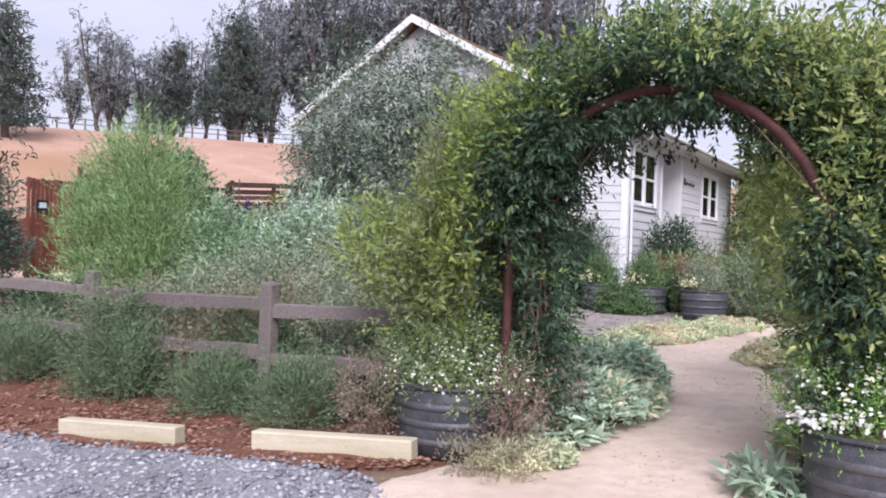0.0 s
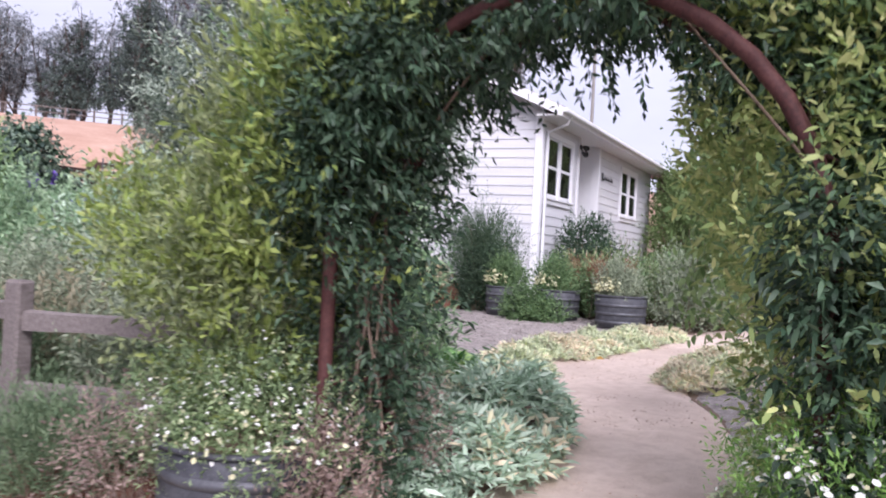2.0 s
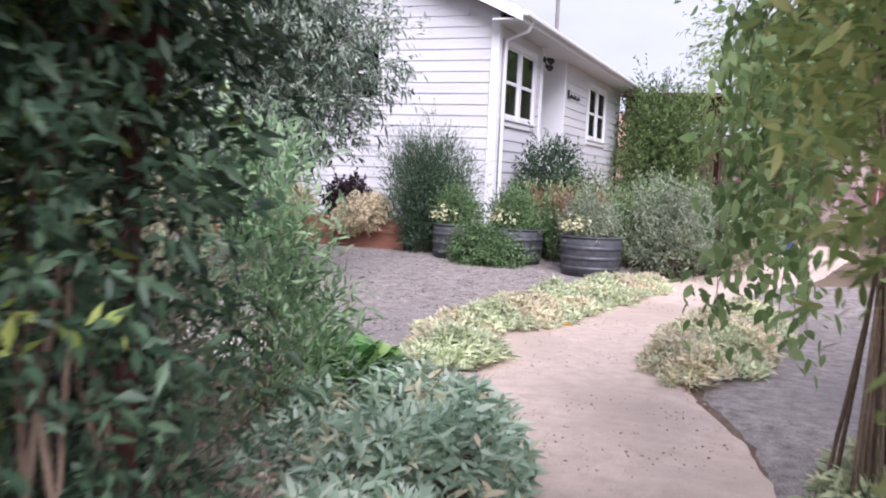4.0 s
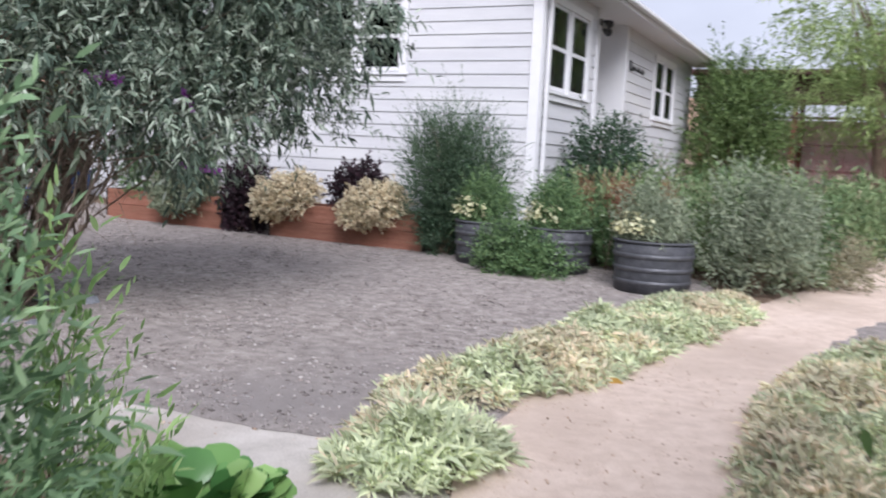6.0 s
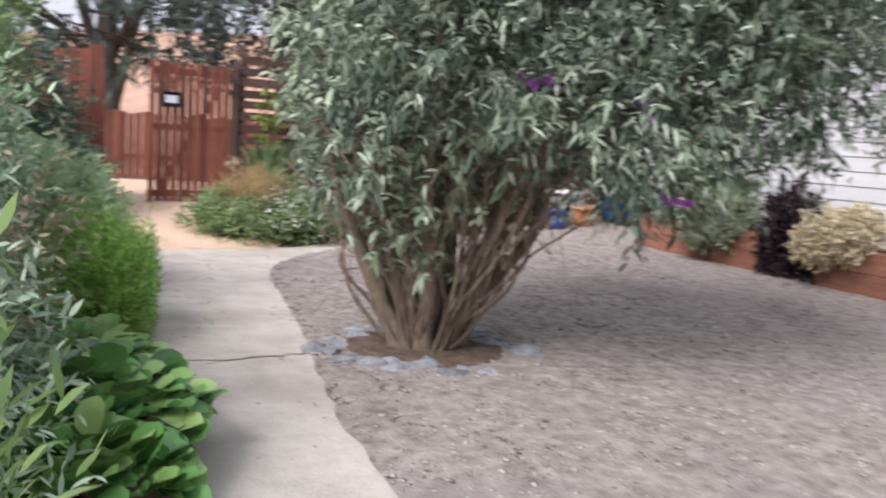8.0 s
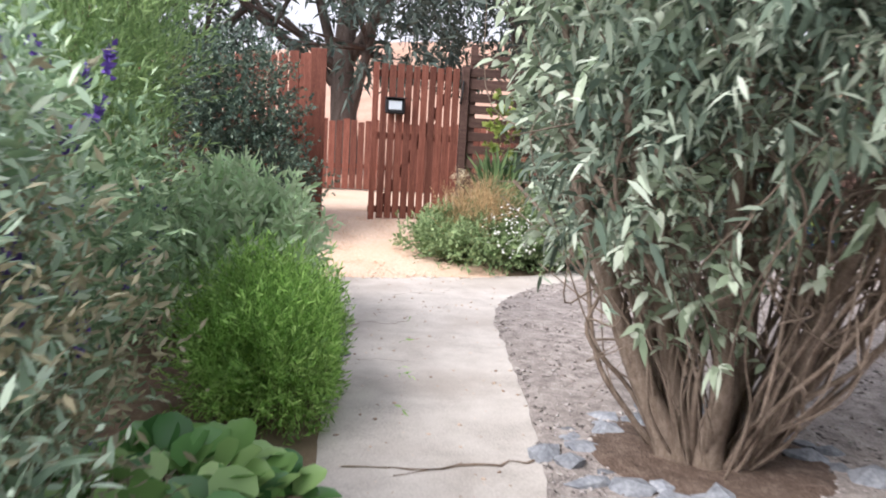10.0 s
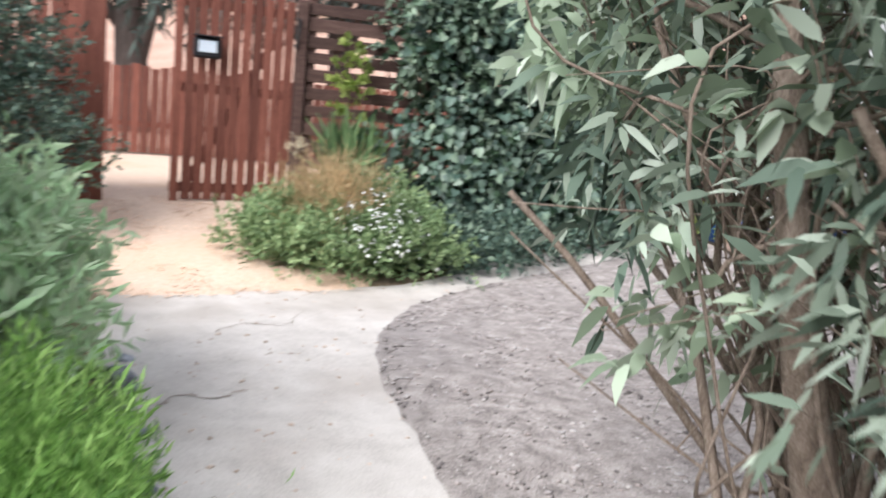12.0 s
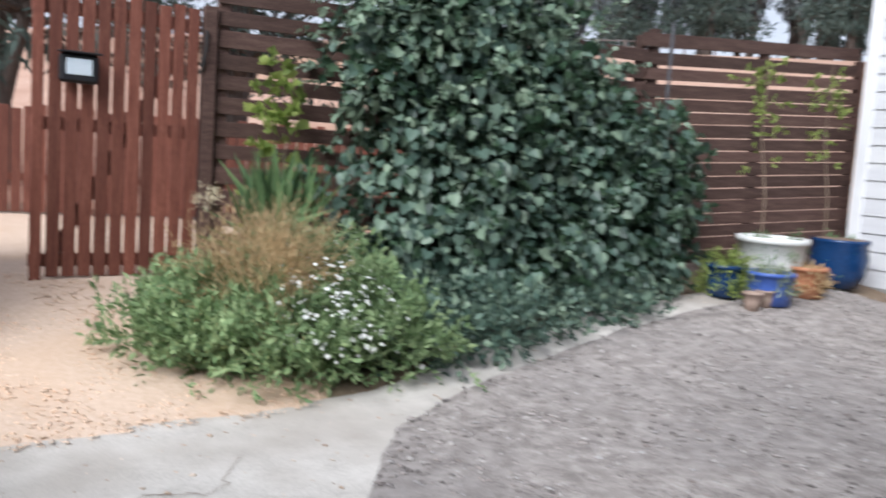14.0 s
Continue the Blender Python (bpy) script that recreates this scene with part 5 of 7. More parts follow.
# daisies in the tubs
_, O, wb = shrub("daisy", -3.03, 5.12, "mound of white daisies spilling over the tub", [(0, 0, 0.04, 0.6, 0.5, 0.33), (0.15, -0.15, 0.12, 0.48, 0.38, 0.33), (-0.25, 0.05, 0.12, 0.48, 0.38, 0.28)], 2200, 0.14, 8, (0.03, 0.009), MEADOW, category="flowers", stems=16, r0=0.004, z=0.28, up=0.4, floor=0.3)
blossoms(_, O, wb, 560, 0.0095, WHITE, "white and pale yellow daisies")
blossoms(_, O, wb, 380, 0.010, YELLOW, "pale yellow daisies")
shrub("dry_perennial", -3.62, 4.85, "pinkish-brown dried stalks beside the tub", [(0, 0, 0.35, 0.22, 0.25, 0.28)], 260, 0.2, 8, (0.03, 0.009), DRYMAUVE, "dried perennials", stems=30, r0=0.004, up=0.5)
shrub("dry_perennial", -2.5, 4.98, "mauve-brown dried stalks at the arch foot", [(0, 0, 0.25, 0.2, 0.2, 0.28), (0.05, -0.05, 0.45, 0.12, 0.12, 0.2)], 420, 0.2, 8, (0.03, 0.009), DRYMAUVE, "dried perennials", stems=40, r0=0.004, up=0.6)
shrub("dry_perennial", -2.5, 4.62, "low brown dried stalks on the mulch", [(0, 0, 0.06, 0.3, 0.2, 0.08)], 260, 0.14, 8, (0.035, 0.01), SAGEDRY, "dried perennials", stems=14, r0=0.004, up=0.3)
shrub("dry_perennial", -2.7, 5.9, "grey-brown dried stalks behind the arch foot", [(0, 0, 0.35, 0.25, 0.3, 0.35)], 600, 0.2, 8, (0.03, 0.009), DRYMAUVE, "dried perennials", stems=20, r0=0.004, up=0.6)
_, O, wb = shrub("alyssum", -0.28, 5.02, "pale yellow and white flowers spilling from the tub", [(0, 0, 0.1, 0.5, 0.45, 0.3), (0.2, 0.2, 0.25, 0.4, 0.4, 0.35), (-0.25, 0.2, 0.2, 0.3, 0.3, 0.25)], 1700, 0.15, 8, (0.03, 0.008), BRIGHT, category="flowers", stems=16, r0=0.004, z=0.3, up=0.5, floor=0.3)
blossoms(_, O, wb, 480, 0.014, YELLOW, "pale yellow florets")
blossoms(_, O, wb, 700, 0.013, WHITE, "white florets")
blossoms(_, O, [(-0.55, 4.85, 0.36, 0.16, 0.14, 0.08)], 160, 0.018, WHITE, "tight clump of white flowers")
shrub("strap_leaf_plant", -0.85, 5.1, "blue-green strap-leaved clump beside the tub", [(0, 0, 0.1, 0.2, 0.22, 0.12)], 60, 0.05, 5, (0.16, 0.034), SALVIA, category="plant", stems=0, up=0.5, gap=0.2, droop=0.2, fine=True)


# silver ground cover in beds
def bed(name, outline, n, label, dense_mat, dry_share, tall, leaf, group, edge_dry=True):
    poly = smooth_outline(outline, rough=0.05)
    lo, hi = poly.min(0), poly.max(0)
    c = poly.mean(0)
    O = (c[0], c[1], h1(*c))
    t = thing(name, O, label, "ground cover", group)
    xy = lo + (hi - lo) * rng.random((n * 3, 2))
    xy = xy[inside(poly, xy[:, 0], xy[:, 1])][:n]
    edge = np.linalg.norm(nearest_on(poly, xy) - xy, axis=1)
    dome = np.sqrt(np.clip(edge / 0.3, 0.04, 1))
    lump = 0.72 + 0.85 * np.array([noise.noise(Vector((a * 2.6, b * 2.6, 1.7))) for a, b in xy])
    z = height(xy[:, 0], xy[:, 1]) + tall * dome * np.clip(lump, 0.3, 1.3) * (0.35 + 0.65 * rng.random(len(xy)) ** 0.5)
    p = np.column_stack([xy, z])
    way = unit(np.column_stack([rng.normal(size=(len(xy), 2)) * 0.7, 0.35 + 0.5 * rng.random(len(xy))]))
    q, w = sprigs(p, way, leaf[0] * 0.5, 6, 0.9)
    w[:, 2] = np.abs(w[:, 2]) * 0.8 + 0.05
    keep = clear_of_walk(q, 0.22)
    q, w = q[keep], w[keep]
    patchy = np.array([noise.noise(Vector((a * 1.9 + 7, b * 1.9, 4.2))) for a, b, _ in q[::6]])
    patchy = np.repeat(patchy, 6)[:len(q)]
    dry = (patchy + rng.normal(size=len(patchy)) * 0.18) > (0.42 - dry_share)
    if len(dry) < len(q):
        dry = np.append(dry, np.zeros(len(q) - len(dry), bool))
    for nm, sel, m in (("leaves", ~dry, dense_mat), ("dry_leaves", dry, SILVERDRY)):
        if sel.sum():
            ln = leaf[0] * (0.6 + 0.7 * rng.random(sel.sum()))
            leaf_mesh(nm, q[sel] - np.array(O), w[sel], ln, ln * leaf[1] / leaf[0], m, t, droop=0.12, fine=True)["kind"] = "stuff"
    return t


bed("silver_ground_cover", [(-2.75, 4.95), (-2.25, 5.15), (-2.1, 6.0), (-1.95, 6.9), (-2.05, 7.9), (-2.6, 8.7), (-3.3, 8.6), (-3.6, 7.6), (-3.3, 6.3), (-2.9, 5.6)], 3000, "silver-green woolly-leaved plants lining the path", SALVIA, 0.14, 0.42, (0.11, 0.026), "path beds")
bed("silver_ground_cover", [(-3.3, 11.25), (-3.65, 10.9), (-4.0, 10.65), (-4.2, 10.85), (-4.1, 11.4), (-3.98, 12.2), (-4.02, 13.4), (-3.6, 14.9), (-3.1, 15.8), (-2.65, 15.8), (-2.5, 15.1), (-2.85, 13.6), (-3.08, 12.2)], 4300, "silver and straw-coloured mat of low plants along the gravel", SILVER, 0.36, 0.21, (0.085, 0.017), "path beds")
bed("silver_ground_cover", [(-3.82, 9.7), (-3.95, 10.3), (-3.75, 10.6), (-3.42, 10.65), (-3.2, 10.4), (-3.14, 9.85), (-3.42, 9.6)], 900, "tuft of silver-green plants at the walk corner", SILVER, 0.12, 0.22, (0.11, 0.02), "path beds")
bed("silver_ground_cover", [(-2.15, 10.4), (-2.2, 11.8), (-2.0, 13.4), (-1.5, 14.3), (-1.02, 13.3), (-1.2, 11.6), (-1.26, 10.7), (-1.7, 9.9)], 3000, "straw-coloured and silver mat beside the path", SILVER, 0.6, 0.24, (0.085, 0.018), "path beds")
bed("silver_ground_cover", [(-1.0, 6.0), (-0.2, 6.0), (0.2, 8.5), (-0.4, 9.2), (-0.95, 8.6), (-0.98, 7.2)], 1900, "grey-green mat at the foot of the arch", SILVER, 0.15, 0.36, (0.10, 0.028), "path beds")
bed("brown_ground_cover", [(-2.75, 4.55), (-2.2, 4.75), (-2.05, 5.3), (-2.5, 5.4)], 700, "brown and silver tangled edging plants", SILVER, 0.45, 0.2, (0.08, 0.022), "path beds")

# the great butterfly bush in the court
TX, TY = -7.95, 11.1
tree_o = (TX, TY, h1(TX, TY))
tree = thing("butterfly_bush", tree_o, "huge old many-stemmed butterfly bush with grey-green leaves", "tree")
crown = [(-7.9, 11.2, 3.1, 1.7, 1.5, 1.0), (-6.9, 12.4, 2.6, 1.1, 1.1, 0.8), (-8.7, 11.2, 2.8, 0.9, 0.8, 0.9), (-7.4, 11.6, 3.9, 1.3, 1.2, 0.7), (-8.0, 10.4, 2.4, 0.9, 0.6, 0.7), (-7.2, 10.9, 2.1, 0.8, 0.8, 0.6), (-6.6, 13.0, 2.0, 0.7, 0.7, 0.45), (-7.3, 12.4, 1.55, 0.6, 0.6, 0.35), (-8.6, 12.0, 2.6, 0.9, 0.9, 0.8), (-8.5, 10.4, 1.7, 0.35, 0.3, 0.45), (-7.6, 10.35, 1.5, 0.35, 0.3, 0.4), (-6.6, 11.7, 1.75, 0.6, 0.6, 0.4), (-6.2, 12.5, 2.75, 0.9, 0.9, 0.7), (-6.9, 13.0, 2.9, 0.9, 0.9, 0.7), (-7.9, 12.8, 2.3, 0.9, 0.8, 0.6), (-6.4, 11.9, 3.4, 0.9, 0.9, 0.6)]
paths = []
for k in range(130):
    a = rng.uniform(0, 2 * math.pi)
    r = 0.2 * math.sqrt(rng.random())
    b = np.array((r * math.cos(a), r * math.sin(a), -0.05))
    tgt = crown[rng.integers(len(crown))]
    lean = (0.4 + 0.65 * rng.random()) * (0.7 if math.sin(a) < -0.3 else 1.0)
    m1 = b + np.array((math.cos(a) * 0.45 * lean, math.sin(a) * 0.45 * lean, 0.7)) + rng.normal(size=3) * 0.09
    m2 = b + np.array((math.cos(a) * 0.95 * lean, math.sin(a) * 0.95 * lean, 1.45)) + rng.normal(size=3) * 0.14
    top = np.array(tgt[:3]) - np.array(tree_o) + rng.normal(size=3) * np.array(tgt[3:]) * 0.5
    r0 = 0.0035 + 0.011 * rng.random() ** 2
    paths.append([(b, r0 * 1.5), (b * 0.5 + m1 * 0.5 + rng.normal(size=3) * 0.045, r0 * 1.15), (m1, r0), (m1 * 0.5 + m2 * 0.5 + rng.normal(size=3) * 0.05, r0 * 0.9), (m2, r0 * 0.75), (m2 * 0.5 + top * 0.5 + rng.normal(size=3) * 0.1, r0 * 0.5), (top, r0 * 0.2)])
    for _ in range(2):
        u = rng.random()
        s0 = m1 * u + m2 * (1 - u)
        paths.append([(s0, r0 * 0.5), (s0 + rng.normal(size=3) * 0.12 + np.array((0, 0, 0.12)), r0 * 0.4), (s0 + rng.normal(size=3) * 0.28 + np.array((0, 0, 0.3)), r0 * 0.2)])
for k in range(0, len(paths), 15):
    v, f = tubes([bend(a) for a in paths[k:k + 15]], 5)
    mesh_ob("stem", v, f, M_STEM, tree, smooth_shade=True)["kind"] = "stuff"
# old trunks, some leaning far out over walk and gravel
for px, py, pz, r0 in ((0.05, -0.75, 1.3, 0.06), (0.1, 0.75, 0.95, 0.07), (0.55, 0.35, 1.5, 0.055), (0.6, -0.3, 1.6, 0.05), (-0.5, 0.5, 1.6, 0.06), (-0.6, -0.35, 1.4, 0.05), (0.1, 0.05, 1.9, 0.06), (0.3, -0.6, 1.7, 0.04), (-0.2, 0.2, 1.8, 0.045)):
    e = np.array((px, py, pz))
    b = np.array((0.2 * px, 0.2 * py, -0.06))
    wob = rng.normal(size=(3, 3)) * 0.035
    path = [(b, r0 * 1.9), (b + e * 0.12 + np.array((0, 0, 0.05)), r0 * 1.25), (b * 0.7 + e * 0.32 + wob[0], r0), (b * 0.4 + e * 0.62 + wob[1], r0 * 0.8), (e + wob[2], r0 * 0.55), (e + np.array((0.15 * px, 0.1 * py, 0.75)) + 2 * wob[1], r0 * 0.25)]
    v, f = tubes([bend(path)], 9)
    mesh_ob("trunk", v, f, M_STEM, tree, smooth_shade=True)
# cut branches reaching out beside the walk
TO = np.array(tree_o)
limbs = [[(-8.1, 11.0, 0.15), (-8.45, 10.72, 0.65), (-8.72, 10.44, 1.07), (-8.87, 10.25, 1.29)], [(-8.0, 10.9, 1.2), (-8.2, 10.6, 1.5), (-8.35, 10.38, 1.62)], [(-7.7, 10.9, 0.6), (-7.6, 10.5, 1.1), (-7.7, 10.2, 1.55)], [(-8.2, 11.0, 0.6), (-8.55, 10.8, 0.9), (-8.9, 10.65, 1.25), (-8.95, 10.6, 1.75)], [(-8.1, 11.0, 0.9), (-8.5, 10.85, 1.4), (-8.9, 10.72, 1.75), (-9.2, 10.68, 2.0)]]
for li in limbs:
    n = len(li)
    v, f = tubes([bend([(np.array(a) - TO, 0.0145 - 0.006 * k / n) for k, a in enumerate(li)])], 7)
    mesh_ob("branch", v, f, M_STEM, tree, smooth_shade=True)
leafy("crown", tree, tree_o, crown, 8800, 0.3, 9, (0.076, 0.02), BUDD, up=0.2, droop=0.12, fine=True, lean=1.05, gap=0.75, top=3.0)["kind"] = "stuff"
# inner leaves: a darker copy of the crown colour paints the shade inside
leafy("shaded_leaves", tree, tree_o, crown, 3600, 0.3, 8, (0.09, 0.026), leaf_mat("shade_painted_grey_leaf", [(0.04, 0.06, 0.045), (0.08, 0.11, 0.08)], 0.7, 0.2), up=0.1, droop=0.3, fine=True, shell=0.6, gap=0.75, top=3.0)["kind"] = "stuff"
# low leafy side shoots beside the walk
side = [(x, y, z) for x, y, z in zip(rng.uniform(-8.7, -7.0, 420), rng.uniform(10.0, 11.2, 420), rng.uniform(0.5, 2.3, 420))]
side += [(-8.87, 10.25, 1.29)] * 3 + [(-8.75, 10.4, 1.1)] * 2
side += [(x, y, z) for x, y, z in zip(rng.uniform(-9.2, -8.5, 90), rng.uniform(10.3, 10.9, 90), rng.uniform(1.4, 2.3, 90))]
side = np.array(side)
side = side[np.hypot(side[:, 0] - TX, side[:, 1] - TY) < 0.25 + 0.47 * (side[:, 2] + 0.2 * (side[:, 0] < -8.7))]
side = side[clear_of_walk(side, 0.8)]
side = side[(side[:, 0] > -8.9) | (side[:, 2] > 1.6) | (side[:, 2] < 1.3)]
side = np.vstack([side, np.column_stack([rng.uniform(-9.25, -8.75, 34), rng.uniform(10.55, 10.9, 34), rng.uniform(1.55, 2.15, 34)])])
n = len(side)
q, w = sprigs(side, unit(np.column_stack([rng.normal(size=n) * 0.6, -0.35 + rng.normal(size=n) * 0.4, rng.normal(size=n) * 0.5 + 0.2])), 0.32, 11, 0.9)
k2 = clear_of_walk(q, 0.55)
v, f = tubes([[(a - TO, 0.004), (a - TO + np.array((0.03, -0.08, 0.1)), 0.003), (a - TO + np.array((0.02, -0.15, 0.22)), 0.0015)] for a in side], 4)
mesh_ob("twig", v, f, M_STEM, tree)["kind"] = "stuff"
leaf_mesh("side_shoot", q[k2] - np.array(tree_o), w[k2], 0.092 * (0.6 + 0.7 * rng.random(k2.sum())), 0.040, BUDD_NEAR, tree, droop=0.3, fine=True)["kind"] = "stuff"
sp = np.array([(-6.75, 11.9, 1.9), (-6.9, 12.2, 1.25), (-8.2, 10.5, 2.7), (-7.0, 11.2, 1.9), (-7.5, 12.6, 1.3)])
spikes(tree, tree_o, sp, unit(np.array([[0.5, 0.2, -0.4]] * 5) + rng.normal(size=(5, 3)) * 0.2), 0.24, 0.065, MAGENTA, "violet flower spikes")

p, d = blob_points([b for b in crown if b[2] > 2.5], 70, 0.03)
p, d = p[d[:, 2] > 0.1], d[d[:, 2] > 0.1]
spikes(tree, tree_o, p, unit(d * 0.7 + np.array([0.2, -0.1, 0.35])), 0.2, 0.04, leaf_mat("spent_flower", [(0.05, 0.035, 0.035), (0.09, 0.065, 0.06)], 0.85, 0.1), "dark spent flower spikes", "spent_spike")


def rock(x, y, r, seed):
    bm = bmesh.new()
    bmesh.ops.create_icosphere(bm, subdivisions=1, radius=1)
    rr = np.random.default_rng(seed)
    sx, sy, sz = r * (0.8 + 0.5 * rr.random()), r * (0.6 + 0.4 * rr.random()), r * (0.28 + 0.3 * rr.random())
    for v in bm.verts:
        k = 0.75 + 0.55 * rr.random()
        v.co = Vector((v.co.x * sx * k, v.co.y * sy * k, v.co.z * sz * k))
    ob = part("rock", bm, M_ROCK)
    ob.matrix_basis = pose(x, y, h1(x, y) + sz * 0.45, rr.uniform(-15, 15), rr.uniform(-15, 15), rr.uniform(0, 360))
    return tagged(ob, "flat blue-grey stone in the ring round the bush", "rock", "ring of stones")


for k in range(38):
    a = 2 * math.pi * k / 38
    if 0.3 < a < 1.1:
        continue
    R = 0.66 + 0.06 * math.sin(3 * a) + 0.09 * ((k * 5) % 3 - 1)
    rock(TX + R * math.cos(a), TY + R * math.sin(a), 0.075 + 0.06 * ((k * 7) % 5) / 5, k)
mulch_o = smooth_outline([(TX + 0.62 * math.cos(a), TY + 0.62 * math.sin(a)) for a in np.linspace(0, 2 * math.pi, 14)[:-1]])
patch("tree_bed", mulch_o, surface("dark_leaf_mould", [(0.06, 0.042, 0.034), (0.13, 0.09, 0.068), (0.24, 0.185, 0.15)], 14, 0.95, 1.0, 90, depth=0.03), 0.045, 0.06, "dark brown leaf mould inside the ring of stones", "earth", 0.02, 5, 0.02)

# planting along the near side of the concrete walk
shrub("olive_shrub", -3.64, 7.8, "narrow-leaved light green shrub beside the walk", [(0.05, 0, 0.5, 0.36, 0.3, 0.45), (-0.05, 0, 0.95, 0.3, 0.26, 0.42), (-0.1, 0, 1.4, 0.2, 0.18, 0.3)], 640, 0.28, 9, (0.07, 0.017), leaf_mat("olive_leaf", [(0.0805, 0.138, 0.0747), (0.149, 0.23, 0.127), (0.253, 0.345, 0.196)], 0.55, 0.35), stems=24, r0=0.005, up=0.55, lean=0.6, fine=True)
shrub("olive_shrub", -3.95, 8.5, "bright upright young shoots at the walk edge", [(0, 0, 0.35, 0.13, 0.12, 0.35), (0, 0, 0.75, 0.08, 0.08, 0.28), (0.25, 0.05, 0.3, 0.1, 0.08, 0.14)], 110, 0.3, 9, (0.075, 0.017), leaf_mat("young_olive_leaf", [(0.10, 0.17, 0.06), (0.18, 0.28, 0.10), (0.28, 0.38, 0.17)], 0.55, 0.4), stems=24, r0=0.004, up=0.75, lean=0.5, fine=True, gap=0.3)
for x, y, s, lab in ((-6.3, 8.78, 1.05, "clump of glossy round bergenia leaves by the walk"), (-3.7, 8.82, 0.5, "small clump of glossy bergenia leaves"), (-6.95, 8.72, 0.95, "clump of glossy round bergenia leaves"), (-5.65, 8.7, 0.8, "clump of glossy round bergenia leaves")):
    z = h1(x, y)
    O = (x, y, z)
    t = thing("bergenia", O, lab, "plant", "bergenia clumps")
    n = int(320 * s)
    a, r = rng.uniform(0, 2 * math.pi, n), 0.62 * s * np.sqrt(rng.random(n))
    p = np.column_stack([x + r * np.cos(a), y + 0.75 * r * np.sin(a), z + 0.1 + (0.33 * s) * np.sqrt(np.clip(1 - (r / (0.66 * s)) ** 2, 0.05, 1)) * (0.55 + 0.45 * rng.random(n))])
    ln = 0.13 * (0.7 + 0.6 * rng.random(n))
    out = unit(np.column_stack([np.cos(a) * (0.3 + r), np.sin(a) * (0.3 + r), 0.2 + 0.45 * rng.random(n)]) + rng.normal(size=(n, 3)) * 0.25)
    side = unit(np.cross(out, np.array([0, 0, 1.0]) + rng.normal(size=(n, 3)) * 0.2))
    nrm = np.cross(side, out)
    prof = ((0.0, 0.10), (0.22, 0.72), (0.55, 0.98), (0.86, 0.74), (1.0, 0.15))
    rows = []
    for f0, wv in prof:
        c = p + out * (ln * f0)[:, None] - nrm * (0.22 * ln * (f0 - 0.3) ** 2)[:, None]
        for sg in (-1, 0, 1):
            rows.append(c + side * (sg * wv * ln * 0.5)[:, None] + nrm * (abs(sg) * wv * ln * 0.12)[:, None])
    V = np.stack(rows, 1).reshape(-1, 3) - np.array(O)
    i = np.arange(n)[:, None] * 15
    F = np.concatenate([i + np.array([[3 * b + c0, 3 * b + c0 + 1, 3 * b + c0 + 4, 3 * b + c0 + 3]]) for b in range(4) for c0 in (0, 1)], 0)
    mesh_ob("leaves", V, F, GLOSSY, t, smooth_shade=True)["kind"] = "stuff"
    woody(t, O, p[::4], O, 0.006, M_BARK, 0.2 * s, "leaf_stalk")
_, O, wb = shrub("purple_salvia", -5.9, 7.75, "tall leafy salvia with dark purple flower spikes", [(0, 0, 0.7, 0.9, 0.55, 0.7), (-0.7, 0.1, 1.0, 0.7, 0.5, 0.8), (0.6, 0, 0.6, 0.6, 0.45, 0.6), (-0.5, 0.25, 1.35, 0.6, 0.4, 0.4)], 3300, 0.26, 8, (0.062, 0.018), SALVIA, stems=40, r0=0.006, up=0.5, lean=0.8, fine=True)
SALVIAGREEN = leaf_mat("green_salvia_leaf", [(0.0862, 0.144, 0.0805), (0.155, 0.23, 0.132), (0.253, 0.328, 0.207)], 0.7, 0.3)
leafy("green_leaves", _, O, wb, 1200, 0.25, 8, (0.06, 0.022), SALVIAGREEN, up=0.4)["kind"] = "stuff"
p, d = blob_points(wb, 300, 0.02)
p = p[(p[:, 2] < 1.65) & (p[:, 1] > 7.85)]
spikes(_, O, p, unit(np.array([0, 0, 1.0]) + rng.normal(size=p.shape) * 0.35), 0.15, 0.045, PURPLE, "dark purple flower spikes")
_, O, wb = shrub("purple_salvia", -7.6, 7.8, "tall leafy salvia with dark purple flower spikes", [(0, 0, 0.8, 0.8, 0.5, 0.8), (-0.5, 0.1, 1.1, 0.7, 0.5, 0.6)], 2600, 0.26, 8, (0.062, 0.02), SALVIAGREEN, "", stems=30, r0=0.006, up=0.5, lean=0.8)
p, d = blob_points(wb, 160, 0.02)
p = p[(p[:, 2] < 1.7) & (p[:, 1] > 7.9)]
spikes(_, O, p, unit(np.array([0, 0, 1.0]) + rng.normal(size=p.shape) * 0.35), 0.15, 0.045, PURPLE, "dark purple flower spikes")
shrub("near_salvia", -5.25, 8.25, "silvery salvia shoots leaning over the walk", [(0, 0.05, 0.4, 0.4, 0.25, 0.35), (-0.2, 0, 0.75, 0.3, 0.2, 0.35), (-0.75, 0.1, 0.55, 0.4, 0.25, 0.35)], 300, 0.28, 9, (0.075, 0.02), SALVIA, stems=20, r0=0.005, up=0.6, fine=True)
shrub("heath_bush", -8.75, 8.97, "rounded bright green feathery bush on the walk edge", [(0, 0, 0.3, 0.62, 0.42, 0.36), (0.1, 0.05, 0.28, 0.5, 0.4, 0.32), (-0.3, -0.1, 0.4, 0.4, 0.3, 0.3)], 4000, 0.2, 10, (0.045, 0.009), leaf_mat("heath_needle", [(0.0621, 0.13, 0.029), (0.161, 0.285, 0.0704), (0.279, 0.424, 0.13)], 0.6, 0.45), stems=30, r0=0.004, up=0.5, lean=0.6, gap=0.16)
